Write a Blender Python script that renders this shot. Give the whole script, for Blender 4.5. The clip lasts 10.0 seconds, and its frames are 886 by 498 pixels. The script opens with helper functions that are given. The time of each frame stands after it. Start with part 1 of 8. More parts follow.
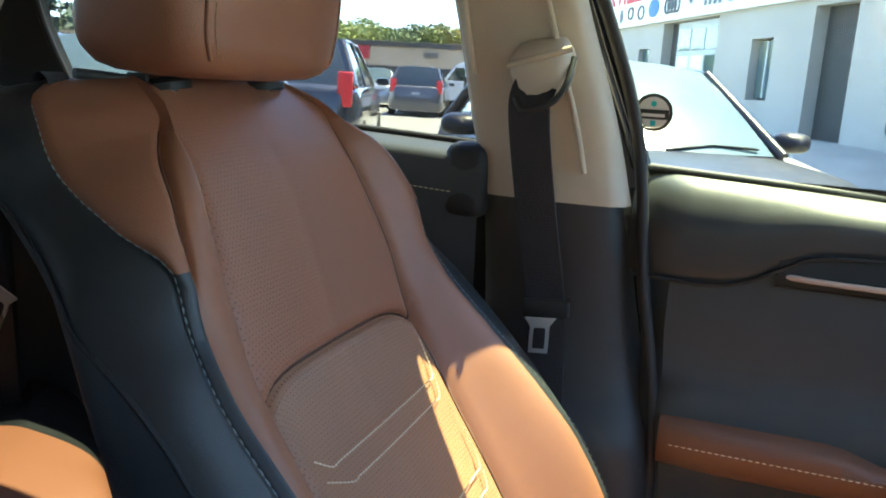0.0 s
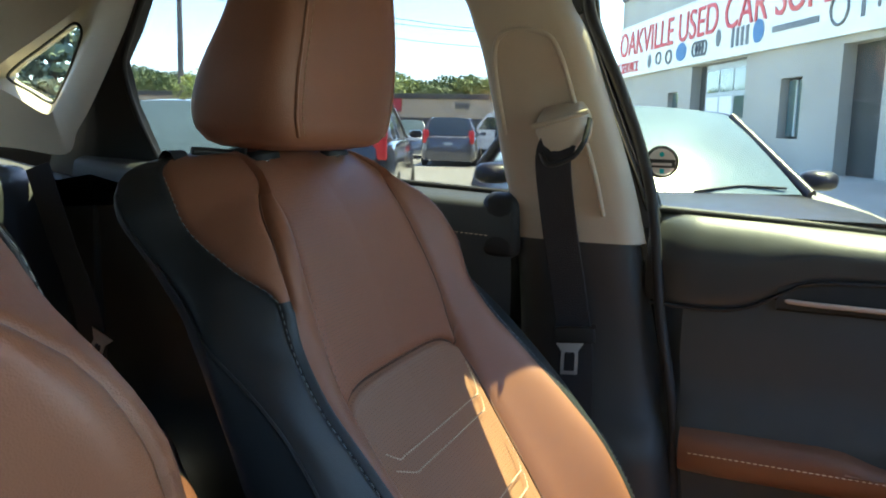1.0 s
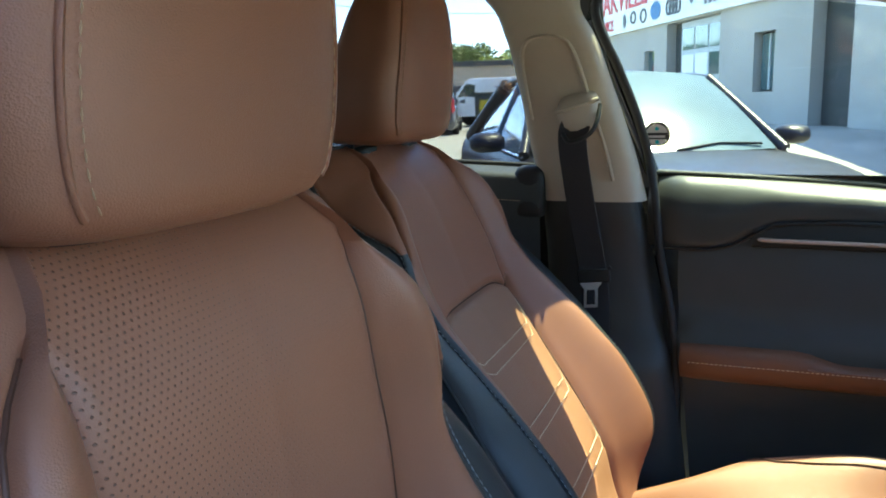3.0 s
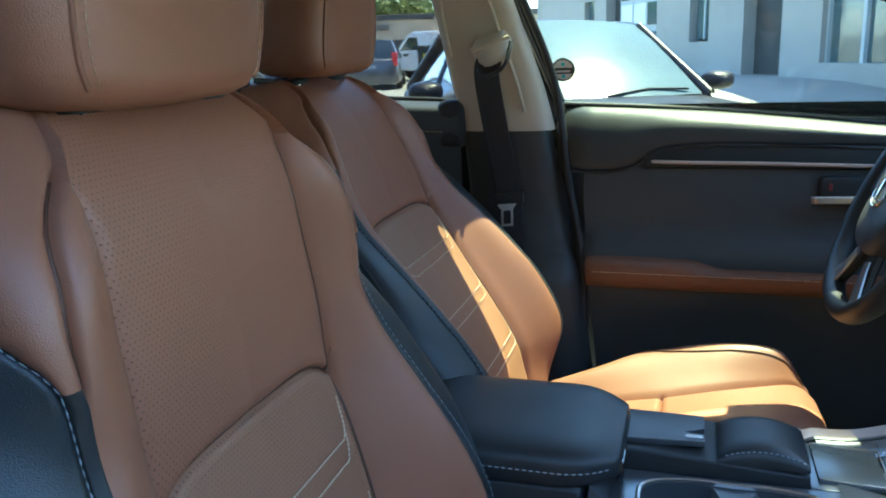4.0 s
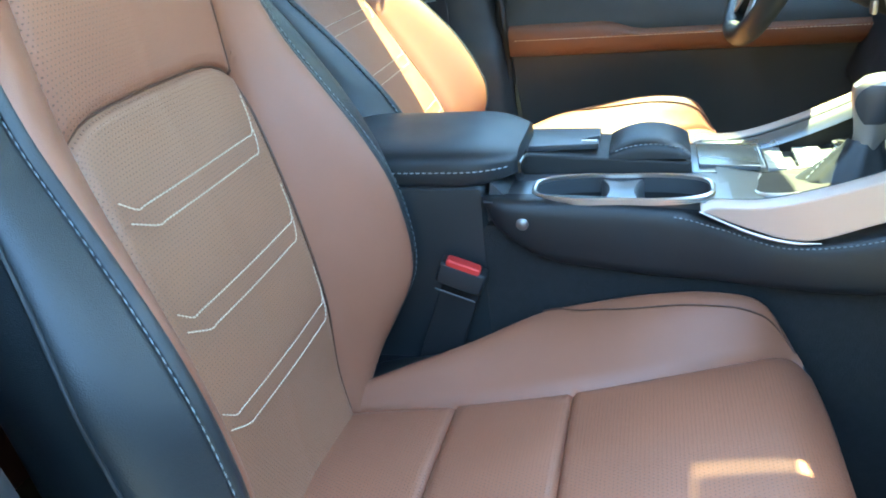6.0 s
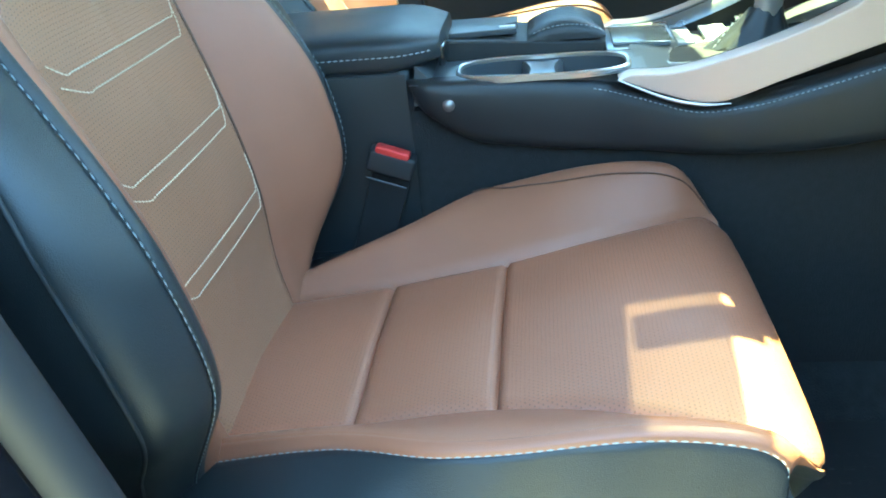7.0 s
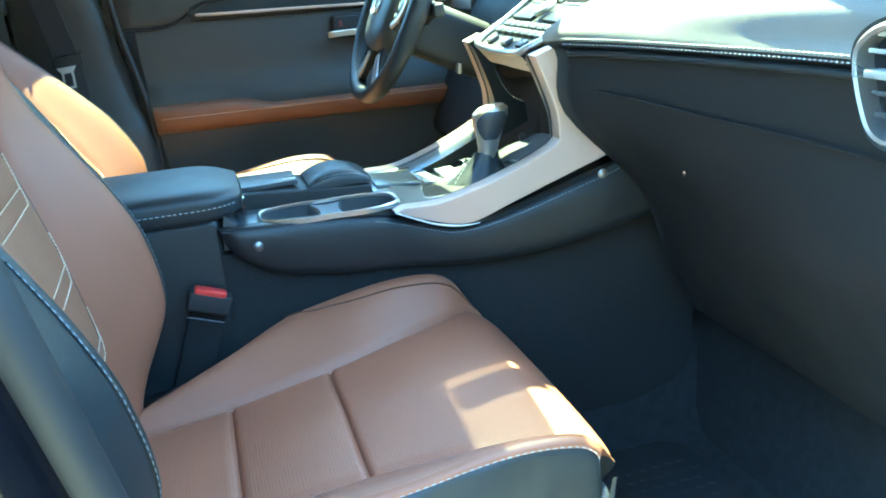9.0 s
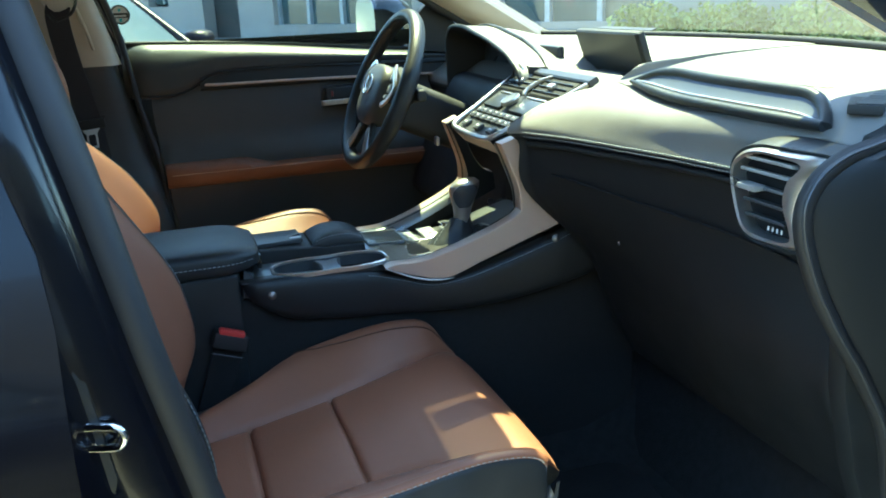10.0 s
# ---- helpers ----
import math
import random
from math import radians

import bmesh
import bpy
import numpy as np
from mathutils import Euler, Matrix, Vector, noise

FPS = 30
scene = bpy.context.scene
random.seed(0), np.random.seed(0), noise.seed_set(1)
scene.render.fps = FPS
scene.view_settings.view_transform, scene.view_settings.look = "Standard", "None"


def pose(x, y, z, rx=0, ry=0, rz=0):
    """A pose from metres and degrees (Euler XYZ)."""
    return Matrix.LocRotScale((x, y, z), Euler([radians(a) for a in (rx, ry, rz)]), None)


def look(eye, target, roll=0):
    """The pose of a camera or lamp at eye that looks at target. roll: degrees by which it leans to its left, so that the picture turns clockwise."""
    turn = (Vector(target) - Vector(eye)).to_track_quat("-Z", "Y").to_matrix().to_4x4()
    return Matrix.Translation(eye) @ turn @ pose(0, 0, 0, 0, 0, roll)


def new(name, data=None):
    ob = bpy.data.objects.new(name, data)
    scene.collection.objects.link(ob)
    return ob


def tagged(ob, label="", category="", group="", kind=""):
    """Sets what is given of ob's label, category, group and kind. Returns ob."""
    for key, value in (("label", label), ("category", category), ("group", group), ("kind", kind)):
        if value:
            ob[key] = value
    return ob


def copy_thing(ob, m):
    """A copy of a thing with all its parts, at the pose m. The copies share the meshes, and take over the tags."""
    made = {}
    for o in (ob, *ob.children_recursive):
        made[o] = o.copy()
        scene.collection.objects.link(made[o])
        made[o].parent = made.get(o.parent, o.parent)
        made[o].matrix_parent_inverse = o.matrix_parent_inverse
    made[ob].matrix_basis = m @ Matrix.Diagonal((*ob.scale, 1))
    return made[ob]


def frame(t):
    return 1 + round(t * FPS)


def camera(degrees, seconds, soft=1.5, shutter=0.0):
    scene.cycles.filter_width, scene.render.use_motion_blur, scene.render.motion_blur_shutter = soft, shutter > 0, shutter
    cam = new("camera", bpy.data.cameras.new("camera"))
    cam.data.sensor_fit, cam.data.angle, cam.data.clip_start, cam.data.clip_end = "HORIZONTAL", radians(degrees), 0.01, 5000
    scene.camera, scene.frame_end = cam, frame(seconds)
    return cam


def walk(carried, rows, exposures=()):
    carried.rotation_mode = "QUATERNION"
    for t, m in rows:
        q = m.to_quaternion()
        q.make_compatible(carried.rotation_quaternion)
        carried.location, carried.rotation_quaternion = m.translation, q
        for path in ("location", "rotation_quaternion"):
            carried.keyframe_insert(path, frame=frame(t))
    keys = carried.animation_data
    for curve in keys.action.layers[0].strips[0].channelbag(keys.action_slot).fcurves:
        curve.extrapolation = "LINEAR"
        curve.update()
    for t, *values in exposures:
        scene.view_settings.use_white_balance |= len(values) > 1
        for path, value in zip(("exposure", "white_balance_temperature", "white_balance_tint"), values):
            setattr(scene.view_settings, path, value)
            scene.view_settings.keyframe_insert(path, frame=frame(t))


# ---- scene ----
cam = camera(57.3, 10.0, soft=1.9)
PATH = [
    (0, (0.175, -0.283, 1.29), (-0.472, 1.565, 0.884), 3.6),
    (0.5, (0.201, -0.348, 1.303), (-0.493, 1.498, 0.973), 3.0),
    (1, (0.223, -0.434, 1.306), (-0.518, 1.4, 1.013), 1.5),
    (1.5, (0.228, -0.515, 1.316), (-0.521, 1.32, 1.05), 1.3),
    (2, (0.258, -0.636, 1.358), (-0.507, 1.2, 1.145), -0.6),
    (2.5, (0.25, -0.669, 1.404), (-0.511, 1.15, 1.069), -1.0),
    (2.7, (0.227, -0.698, 1.371), (-0.512, 1.127, 1.023), -1.1),
    (3.8, (0.297, -0.876, 1.323), (-0.305, 0.975, 0.862), -2.0),
    (4, (0.323, -0.899, 1.315), (-0.252, 0.957, 0.837), -2.0),
    (4.5, (0.361, -0.899, 1.274), (-0.168, 0.949, 0.722), -2.7),
    (5, (0.388, -0.914, 1.227), (-0.113, 0.908, 0.569), -3.6),
    (5.2, (0.387, -0.923, 1.211), (-0.112, 0.885, 0.515), -4.0),
    (6.3, (0.424, -1.013, 1.157), (-0.05, 0.741, 0.322), -6.3),
    (6.5, (0.425, -1.021, 1.142), (-0.007, 0.736, 0.291), -6.1),
    (7, (0.392, -1.05, 1.108), (0.117, 0.697, 0.174), -6.3),
    (7.5, (0.347, -1.08, 1.092), (0.379, 0.668, 0.121), -6.3),
    (8, (0.313, -1.126, 1.087), (0.632, 0.621, 0.167), -4.9),
    (8.5, (0.272, -1.172, 1.11), (0.71, 0.603, 0.298), -4.8),
    (9, (0.222, -1.23, 1.166), (0.743, 0.581, 0.496), -4.1),
    (9.5, (0.192, -1.325, 1.224), (0.776, 0.483, 0.6), -2.9),
    (10, (0.136, -1.443, 1.28), (0.746, 0.366, 0.684), -2.4),
]
walk(cam, [(t, look(eye, target, roll)) for t, eye, target, roll in PATH], [(0, 4.25, 6300, 2), (0.5, 3.75, 6300, 2), (1.5, 3.75, 6300, 2), (2.5, 3.75, 6100, 2), (4.0, 3.75, 5600, -5), (5.0, 4.5, 5800, -8), (6.5, 5.4, 6000, -15), (7.5, 5.15, 5750, -26), (8.5, 5.45, 5250, -26), (9.0, 5.2, 5300, -23), (9.5, 4.05, 5600, -16), (10, 3.5, 5850, -11)])

# ---------------------------------------------------------------- world and light
SUN_WAY = Vector((0.205, 0.392, 1.0)).normalized()      # from the ground towards the sun
world = bpy.data.worlds.new("sky")
scene.world = world
world.use_nodes = True
_wn = world.node_tree.nodes
_sky = _wn.new("ShaderNodeTexSky")
_sky.sky_type = "NISHITA"
_sky.sun_disc = False
_sky.sun_elevation = math.asin(SUN_WAY.z)
_sky.sun_rotation = math.atan2(SUN_WAY.x, SUN_WAY.y)
_sky.air_density, _sky.dust_density, _sky.ozone_density = 0.75, 0.45, 1.2
world.node_tree.links.new(_sky.outputs[0], _wn["Background"].inputs["Color"])
_wn["Background"].inputs["Strength"].default_value = 0.13

_sun = bpy.data.lights.new("sun", "SUN")
_sun.energy, _sun.angle, _sun.color = 3.1, radians(0.6), (1.0, 0.90, 0.52)
sun = new("sun", _sun)
sun.matrix_world = Matrix.Translation((0, 0, 30)) @ SUN_WAY.to_track_quat("Z", "Y").to_matrix().to_4x4()

# ---------------------------------------------------------------- materials
MATS = {}


def nodes_of(name):
    m = bpy.data.materials.new(name)
    m.use_nodes = True
    MATS[name] = m
    return m, m.node_tree.nodes, m.node_tree.links, m.node_tree.nodes["Principled BSDF"]


def mat(name, color, rough=0.5, metal=0.0, vary=0.12, scale=14.0, grain=0.0, grain_scale=900.0, coat=0.0, spec=0.5, rand=0.0, stain=0.0, stain_scale=2.5):
    """A surface with a coarse and a fine variation of colour and gloss, a grain bump, and a random tint for each object."""
    m, n, l, b = nodes_of(name)
    tc = n.new("ShaderNodeTexCoord")
    big = n.new("ShaderNodeTexNoise")
    big.inputs["Scale"].default_value, big.inputs["Detail"].default_value = scale, 5
    l.new(tc.outputs["Object"], big.inputs["Vector"])
    ramp = n.new("ShaderNodeMapRange")
    ramp.inputs[1].default_value, ramp.inputs[2].default_value = 0.3, 0.7
    ramp.inputs[3].default_value, ramp.inputs[4].default_value = 1 - vary, 1 + vary
    l.new(big.outputs["Fac"], ramp.inputs[0])
    last = ramp.outputs[0]
    if stain:
        st = n.new("ShaderNodeTexNoise")
        st.inputs["Scale"].default_value, st.inputs["Detail"].default_value = stain_scale, 8
        st.inputs["Roughness"].default_value = 0.65
        l.new(tc.outputs["Object"], st.inputs["Vector"])
        r2 = n.new("ShaderNodeMapRange")
        r2.inputs[1].default_value, r2.inputs[2].default_value = 0.35, 0.65
        r2.inputs[3].default_value, r2.inputs[4].default_value = 1 - stain, 1 + stain * 0.4
        l.new(st.outputs["Fac"], r2.inputs[0])
        mu = n.new("ShaderNodeMath")
        mu.operation = "MULTIPLY"
        l.new(last, mu.inputs[0]), l.new(r2.outputs[0], mu.inputs[1])
        last = mu.outputs[0]
    if rand:
        oi = n.new("ShaderNodeObjectInfo")
        r3 = n.new("ShaderNodeMapRange")
        r3.inputs[3].default_value, r3.inputs[4].default_value = 1 - rand, 1 + rand
        l.new(oi.outputs["Random"], r3.inputs[0])
        mu = n.new("ShaderNodeMath")
        mu.operation = "MULTIPLY"
        l.new(last, mu.inputs[0]), l.new(r3.outputs[0], mu.inputs[1])
        last = mu.outputs[0]
    mix = n.new("ShaderNodeVectorMath")
    mix.operation = "SCALE"
    mix.inputs[0].default_value = color
    l.new(last, mix.inputs["Scale"])
    l.new(mix.outputs[0], b.inputs["Base Color"])
    rr = n.new("ShaderNodeMapRange")
    rr.inputs[1].default_value, rr.inputs[2].default_value = 0.25, 0.75
    rr.inputs[3].default_value, rr.inputs[4].default_value = max(0.02, rough * 0.88), min(1, rough * 1.12)
    l.new(big.outputs["Fac"], rr.inputs[0])
    l.new(rr.outputs[0], b.inputs["Roughness"])
    b.inputs["Metallic"].default_value = metal
    b.inputs["Specular IOR Level"].default_value = spec
    if coat:
        b.inputs["Coat Weight"].default_value, b.inputs["Coat Roughness"].default_value = coat, 0.04
    if grain:
        fine = n.new("ShaderNodeTexVoronoi")
        fine.inputs["Scale"].default_value = grain_scale
        l.new(tc.outputs["Object"], fine.inputs["Vector"])
        bump = n.new("ShaderNodeBump")
        bump.inputs["Strength"].default_value, bump.inputs["Distance"].default_value = grain, 0.0006
        l.new(fine.outputs["Distance"], bump.inputs["Height"])
        l.new(bump.outputs[0], b.inputs["Normal"])
    return m


def perforated(name, base, pitch=0.0046, fade=False):
    """Leather with staggered rows of punched holes, laid out in metres on the UV map; fade thins them where light hides
    them.
    """
    m = mat(name, base, 0.47, vary=0.06, scale=9, grain=0.25, grain_scale=1100)
    n, l, b = m.node_tree.nodes, m.node_tree.links, m.node_tree.nodes["Principled BSDF"]
    uv = n.new("ShaderNodeUVMap")
    sep = n.new("ShaderNodeSeparateXYZ")
    l.new(uv.outputs[0], sep.inputs[0])

    def mth(op, a, c=None):
        k = n.new("ShaderNodeMath")
        k.operation = op
        for i, v in enumerate((a, c)):
            if v is None:
                continue
            if isinstance(v, (int, float)):
                k.inputs[i].default_value = v
            else:
                l.new(v, k.inputs[i])
        return k.outputs[0]

    holes = []
    for off in (0.0, 0.5):
        u = mth("SUBTRACT", mth("FRACT", mth("ADD", mth("MULTIPLY", sep.outputs[0], 1 / pitch), off + 100)), 0.5)
        v = mth("SUBTRACT", mth("FRACT", mth("ADD", mth("MULTIPLY", sep.outputs[1], 0.58 / pitch), off + 100)), 0.5)
        v = mth("MULTIPLY", v, 1.72)
        holes.append(mth("SQRT", mth("ADD", mth("MULTIPLY", u, u), mth("MULTIPLY", v, v))))
    near = mth("MINIMUM", holes[0], holes[1])
    ring = n.new("ShaderNodeMapRange")
    ring.interpolation_type = "SMOOTHSTEP"
    ring.inputs[1].default_value, ring.inputs[2].default_value = 0.08, 0.19
    l.new(near, ring.inputs[0])
    # even perforation shrunk across the panel for how the light hides it
    if fade:
        thin = n.new("ShaderNodeMapRange")
        thin.interpolation_type = "SMOOTHSTEP"
        thin.inputs[1].default_value, thin.inputs[2].default_value = -0.085, 0.045
        thin.inputs[3].default_value, thin.inputs[4].default_value = 0.0, 0.075
        l.new(sep.outputs[0], thin.inputs[0])
        l.new(mth("ADD", near, thin.outputs[0]), ring.inputs[0])
    old = b.inputs["Base Color"].links[0].from_socket
    mx = n.new("ShaderNodeMix")
    mx.data_type = "RGBA"
    mx.inputs[6].default_value = (0.130, 0.058, 0.031, 1)
    l.new(ring.outputs[0], mx.inputs[0])
    l.new(old, mx.inputs[7])
    l.new(mx.outputs[2], b.inputs["Base Color"])
    bump = n.new("ShaderNodeBump")
    bump.inputs["Strength"].default_value, bump.inputs["Distance"].default_value = 0.6, 0.0012
    l.new(ring.outputs[0], bump.inputs["Height"])
    l.new(b.inputs["Normal"].links[0].from_socket, bump.inputs["Normal"])
    l.new(bump.outputs[0], b.inputs["Normal"])
    return m


def glass(name, tint=(0.93, 0.97, 0.96), dirt=0.05, gloss=1.0):
    """A thin pane: clear, with a mirror-like gloss that grows at grazing angles and a film of dust specks."""
    m = bpy.data.materials.new(name)
    m.use_nodes = True
    MATS[name] = m
    n, l = m.node_tree.nodes, m.node_tree.links
    n.clear()
    out = n.new("ShaderNodeOutputMaterial")
    clear = n.new("ShaderNodeBsdfTransparent")
    clear.inputs[0].default_value = (*tint, 1)
    shine = n.new("ShaderNodeBsdfGlossy")
    shine.inputs["Roughness"].default_value = 0.02
    # gloss by Schlick's rule on the facing angle, the same from both sides of the pane
    fr = n.new("ShaderNodeLayerWeight")
    pw = n.new("ShaderNodeMath")
    pw.operation = "POWER"
    pw.inputs[1].default_value = 5.0
    l.new(fr.outputs["Facing"], pw.inputs[0])
    mul = n.new("ShaderNodeMath")
    mul.operation = "MULTIPLY_ADD"
    mul.inputs[1].default_value, mul.inputs[2].default_value = 0.90 * gloss, 0.035 * gloss
    l.new(pw.outputs[0], mul.inputs[0])
    mix = n.new("ShaderNodeMixShader")
    l.new(mul.outputs[0], mix.inputs[0]), l.new(clear.outputs[0], mix.inputs[1]), l.new(shine.outputs[0], mix.inputs[2])
    film = n.new("ShaderNodeBsdfDiffuse")
    film.inputs[0].default_value = (0.7, 0.7, 0.68, 1)
    tc = n.new("ShaderNodeTexCoord")
    no = n.new("ShaderNodeTexNoise")
    no.inputs["Scale"].default_value, no.inputs["Detail"].default_value = 60, 8
    l.new(tc.outputs["Object"], no.inputs["Vector"])
    mr = n.new("ShaderNodeMapRange")
    mr.inputs[1].default_value, mr.inputs[2].default_value, mr.inputs[3].default_value, mr.inputs[4].default_value = 0.35, 0.8, dirt * 0.5, dirt * 2
    l.new(no.outputs["Fac"], mr.inputs[0])
    mix2 = n.new("ShaderNodeMixShader")
    l.new(mr.outputs[0], mix2.inputs[0]), l.new(mix.outputs[0], mix2.inputs[1]), l.new(film.outputs[0], mix2.inputs[2])
    l.new(mix2.outputs[0], out.inputs[0])
    return m


TAN = (0.265, 0.109, 0.060)
mat("tan_leather", TAN, 0.45, vary=0.07, scale=9, grain=0.3, grain_scale=1000)
perforated("tan_perforated", tuple(c * 1.08 for c in TAN))
perforated("tan_perforated_light_fade", tuple(c * 1.05 for c in TAN), fade=True)
perforated("tan_perforated_pale", (0.292, 0.142, 0.078))
# the seats' tan darkened: shade on the door pad put into its leather
mat("pad_leather_shade", (0.170, 0.070, 0.036), 0.5, vary=0.07, scale=9, grain=0.3, grain_scale=1000)
mat("seam_leather", (0.090, 0.037, 0.019), 0.6, vary=0.05)
mat("black_leather", (0.018, 0.021, 0.023), 0.42, vary=0.12, grain=0.3, grain_scale=1000)
mat("black_plastic", (0.013, 0.015, 0.016), 0.55, vary=0.1, grain=0.25, grain_scale=1500)
mat("door_plastic", (0.044, 0.051, 0.053), 0.55, vary=0.1, grain=0.35, grain_scale=900)
mat("cover_plastic", (0.036, 0.039, 0.041), 0.5, vary=0.1, grain=0.25, grain_scale=1500)
mat("gloss_black", (0.008, 0.008, 0.009), 0.12, coat=0.6, vary=0.05)
mat("rubber", (0.018, 0.018, 0.019), 0.6, vary=0.1)
mat("beige_plastic", (0.50, 0.43, 0.33), 0.5, vary=0.04, grain=0.2, grain_scale=1300)
mat("headliner_cloth", (0.41, 0.36, 0.295), 0.9, vary=0.04, scale=40, grain=0.5, grain_scale=700)
mat("grey_carpet", (0.021, 0.022, 0.023), 0.95, spec=0.2, vary=0.15, scale=90, grain=1.0, grain_scale=600)
mat("floor_carpet", (0.016, 0.017, 0.018), 0.95, spec=0.2, vary=0.3, scale=60, grain=1.0, grain_scale=350)
mat("grey_plastic", (0.34, 0.33, 0.31), 0.5, vary=0.06, grain=0.2)
mat("shield_grey", (0.16, 0.16, 0.15), 0.5, vary=0.06, grain=0.2)
mat("silver_satin", (0.62, 0.60, 0.57), 0.30, metal=0.9, vary=0.03)
mat("rose_satin", (0.52, 0.40, 0.33), 0.42, metal=0.35, vary=0.03)
mat("silver_paint", (0.40, 0.42, 0.44), 0.28, metal=0.85, vary=0.03)
mat("stud_steel", (0.30, 0.29, 0.28), 0.35, metal=0.8, vary=0.05)
mat("deck_satin", (0.21, 0.225, 0.24), 0.30, metal=0.75, vary=0.05)
mat("well_satin", (0.20, 0.21, 0.22), 0.38, metal=0.7, vary=0.05)
mat("key_satin", (0.34, 0.36, 0.38), 0.34, metal=0.45, vary=0.04)
mat("pad_satin", (0.13, 0.145, 0.16), 0.26, metal=0.5, vary=0.05)
mat("tray_grey", (0.055, 0.06, 0.065), 0.4, vary=0.08)
mat("knob_satin", (0.50, 0.49, 0.47), 0.34, metal=0.85, vary=0.03)
mat("console_leather", (0.014, 0.016, 0.018), 0.46, vary=0.12, grain=0.3, grain_scale=1000)
mat("chrome", (0.85, 0.85, 0.86), 0.10, metal=1.0, vary=0.02)
mat("cream_thread", (0.62, 0.50, 0.36), 0.7, vary=0.08)
mat("grey_thread", (0.30, 0.33, 0.34), 0.7, vary=0.08)
mat("belt_web", (0.022, 0.023, 0.027), 0.75, vary=0.15, scale=60, grain=1.0, grain_scale=500)
mat("red_plastic", (0.55, 0.035, 0.03), 0.35, vary=0.04)
mat("hub_grey", (0.050, 0.053, 0.056), 0.48, vary=0.08, grain=0.15, grain_scale=1400)
mat("lock_red", (0.20, 0.02, 0.02), 0.45, vary=0.04)
mat("screen_black", (0.022, 0.026, 0.029), 0.36, vary=0.05)
mat("tan_thread", (0.42, 0.26, 0.15), 0.7, vary=0.08)
# black leather raised to pale grey: the sun on the dashboard is in this colour
mat("dash_sun_pale", (0.155, 0.150, 0.136), 0.5, vary=0.1, grain=0.35, grain_scale=900)
# near-black that puts the shade of recesses into the colour
mat("shade_black", (0.006, 0.006, 0.007), 0.8)
mat("white_mark", (0.75, 0.75, 0.74), 0.5, vary=0.03)
mat("black_paint", (0.006, 0.006, 0.008), 0.10, coat=1.0, vary=0.05)
mat("jamb_paint", (0.004, 0.004, 0.006), 0.16, coat=0.15, vary=0.05, spec=0.3)
mat("band_satin", (0.060, 0.070, 0.090), 0.40, metal=0.0, vary=0.05)
mat("sticker_dark", (0.03, 0.035, 0.035), 0.5)
mat("sticker_cyan", (0.02, 0.55, 0.60), 0.5)
glass("window_glass", tint=(0.70, 0.735, 0.725), dirt=0.012)
glass("windshield_glass", tint=(0.76, 0.79, 0.775), dirt=0.03)
glass("shade_band", tint=(0.075, 0.078, 0.078), dirt=0.02)
glass("privacy_glass", tint=(0.44, 0.45, 0.465), dirt=0.008)
glass("tinted_glass", tint=(0.30, 0.33, 0.34), dirt=0.02)

# ---------------------------------------------------------------- building helpers


def thing(name, label, category, at=(0, 0, 0), group="", kind=""):
    ob = new(name)
    ob.location = at
    return tagged(ob, label, category, group, kind)


def part(name, me, material, parent, label="", at=(0, 0, 0)):
    """Links a mesh or bmesh as one mesh object under a thing or a part."""
    if isinstance(me, bmesh.types.BMesh):
        bm, me = me, bpy.data.meshes.new(name)
        bm.to_mesh(me)
        bm.free()
    if not me.materials:
        me.materials.append(MATS[material])
    ob = new(name, me)
    ob.parent = parent
    ob.location = at
    return tagged(ob, label)


def single(name, me, material, label, category, group="", kind="", at=(0, 0, 0)):
    """A thing that is one mesh."""
    return tagged(part(name, me, material, None, label, at), "", category, group, kind)


def smooth_mesh(me, sharp=40):
    me.polygons.foreach_set("use_smooth", [True] * len(me.polygons))
    me.set_sharp_from_angle(angle=radians(sharp))
    return me


def curve_of(keys):
    """A smooth function through keys (t, value or tuple), with no overshoot at flat places."""
    ts = np.array([k[0] for k in keys], float)
    vs = np.array([np.atleast_1d(k[1]) for k in keys], float)
    h = np.diff(ts)[:, None]
    d = np.diff(vs, axis=0) / h
    m = np.zeros_like(vs)
    m[0], m[-1] = d[0], d[-1]
    for i in range(1, len(ts) - 1):
        w = (h[i - 1] * d[i] + h[i] * d[i - 1]) / (h[i - 1] + h[i])
        m[i] = np.where(d[i - 1] * d[i] <= 0, 0.0, np.sign(w) * np.minimum(np.abs(w), 3 * np.minimum(np.abs(d[i - 1]), np.abs(d[i]))))

    def at(t):
        t = min(max(t, ts[0]), ts[-1])
        i = min(max(int(np.searchsorted(ts, t)) - 1, 0), len(ts) - 2)
        s = (t - ts[i]) / (ts[i + 1] - ts[i])
        a = (1 + 2 * s) * (1 - s) ** 2 * vs[i] + s * (1 - s) ** 2 * (ts[i + 1] - ts[i]) * m[i]
        return a + s * s * (3 - 2 * s) * vs[i + 1] + s * s * (s - 1) * (ts[i + 1] - ts[i]) * m[i + 1]

    return at


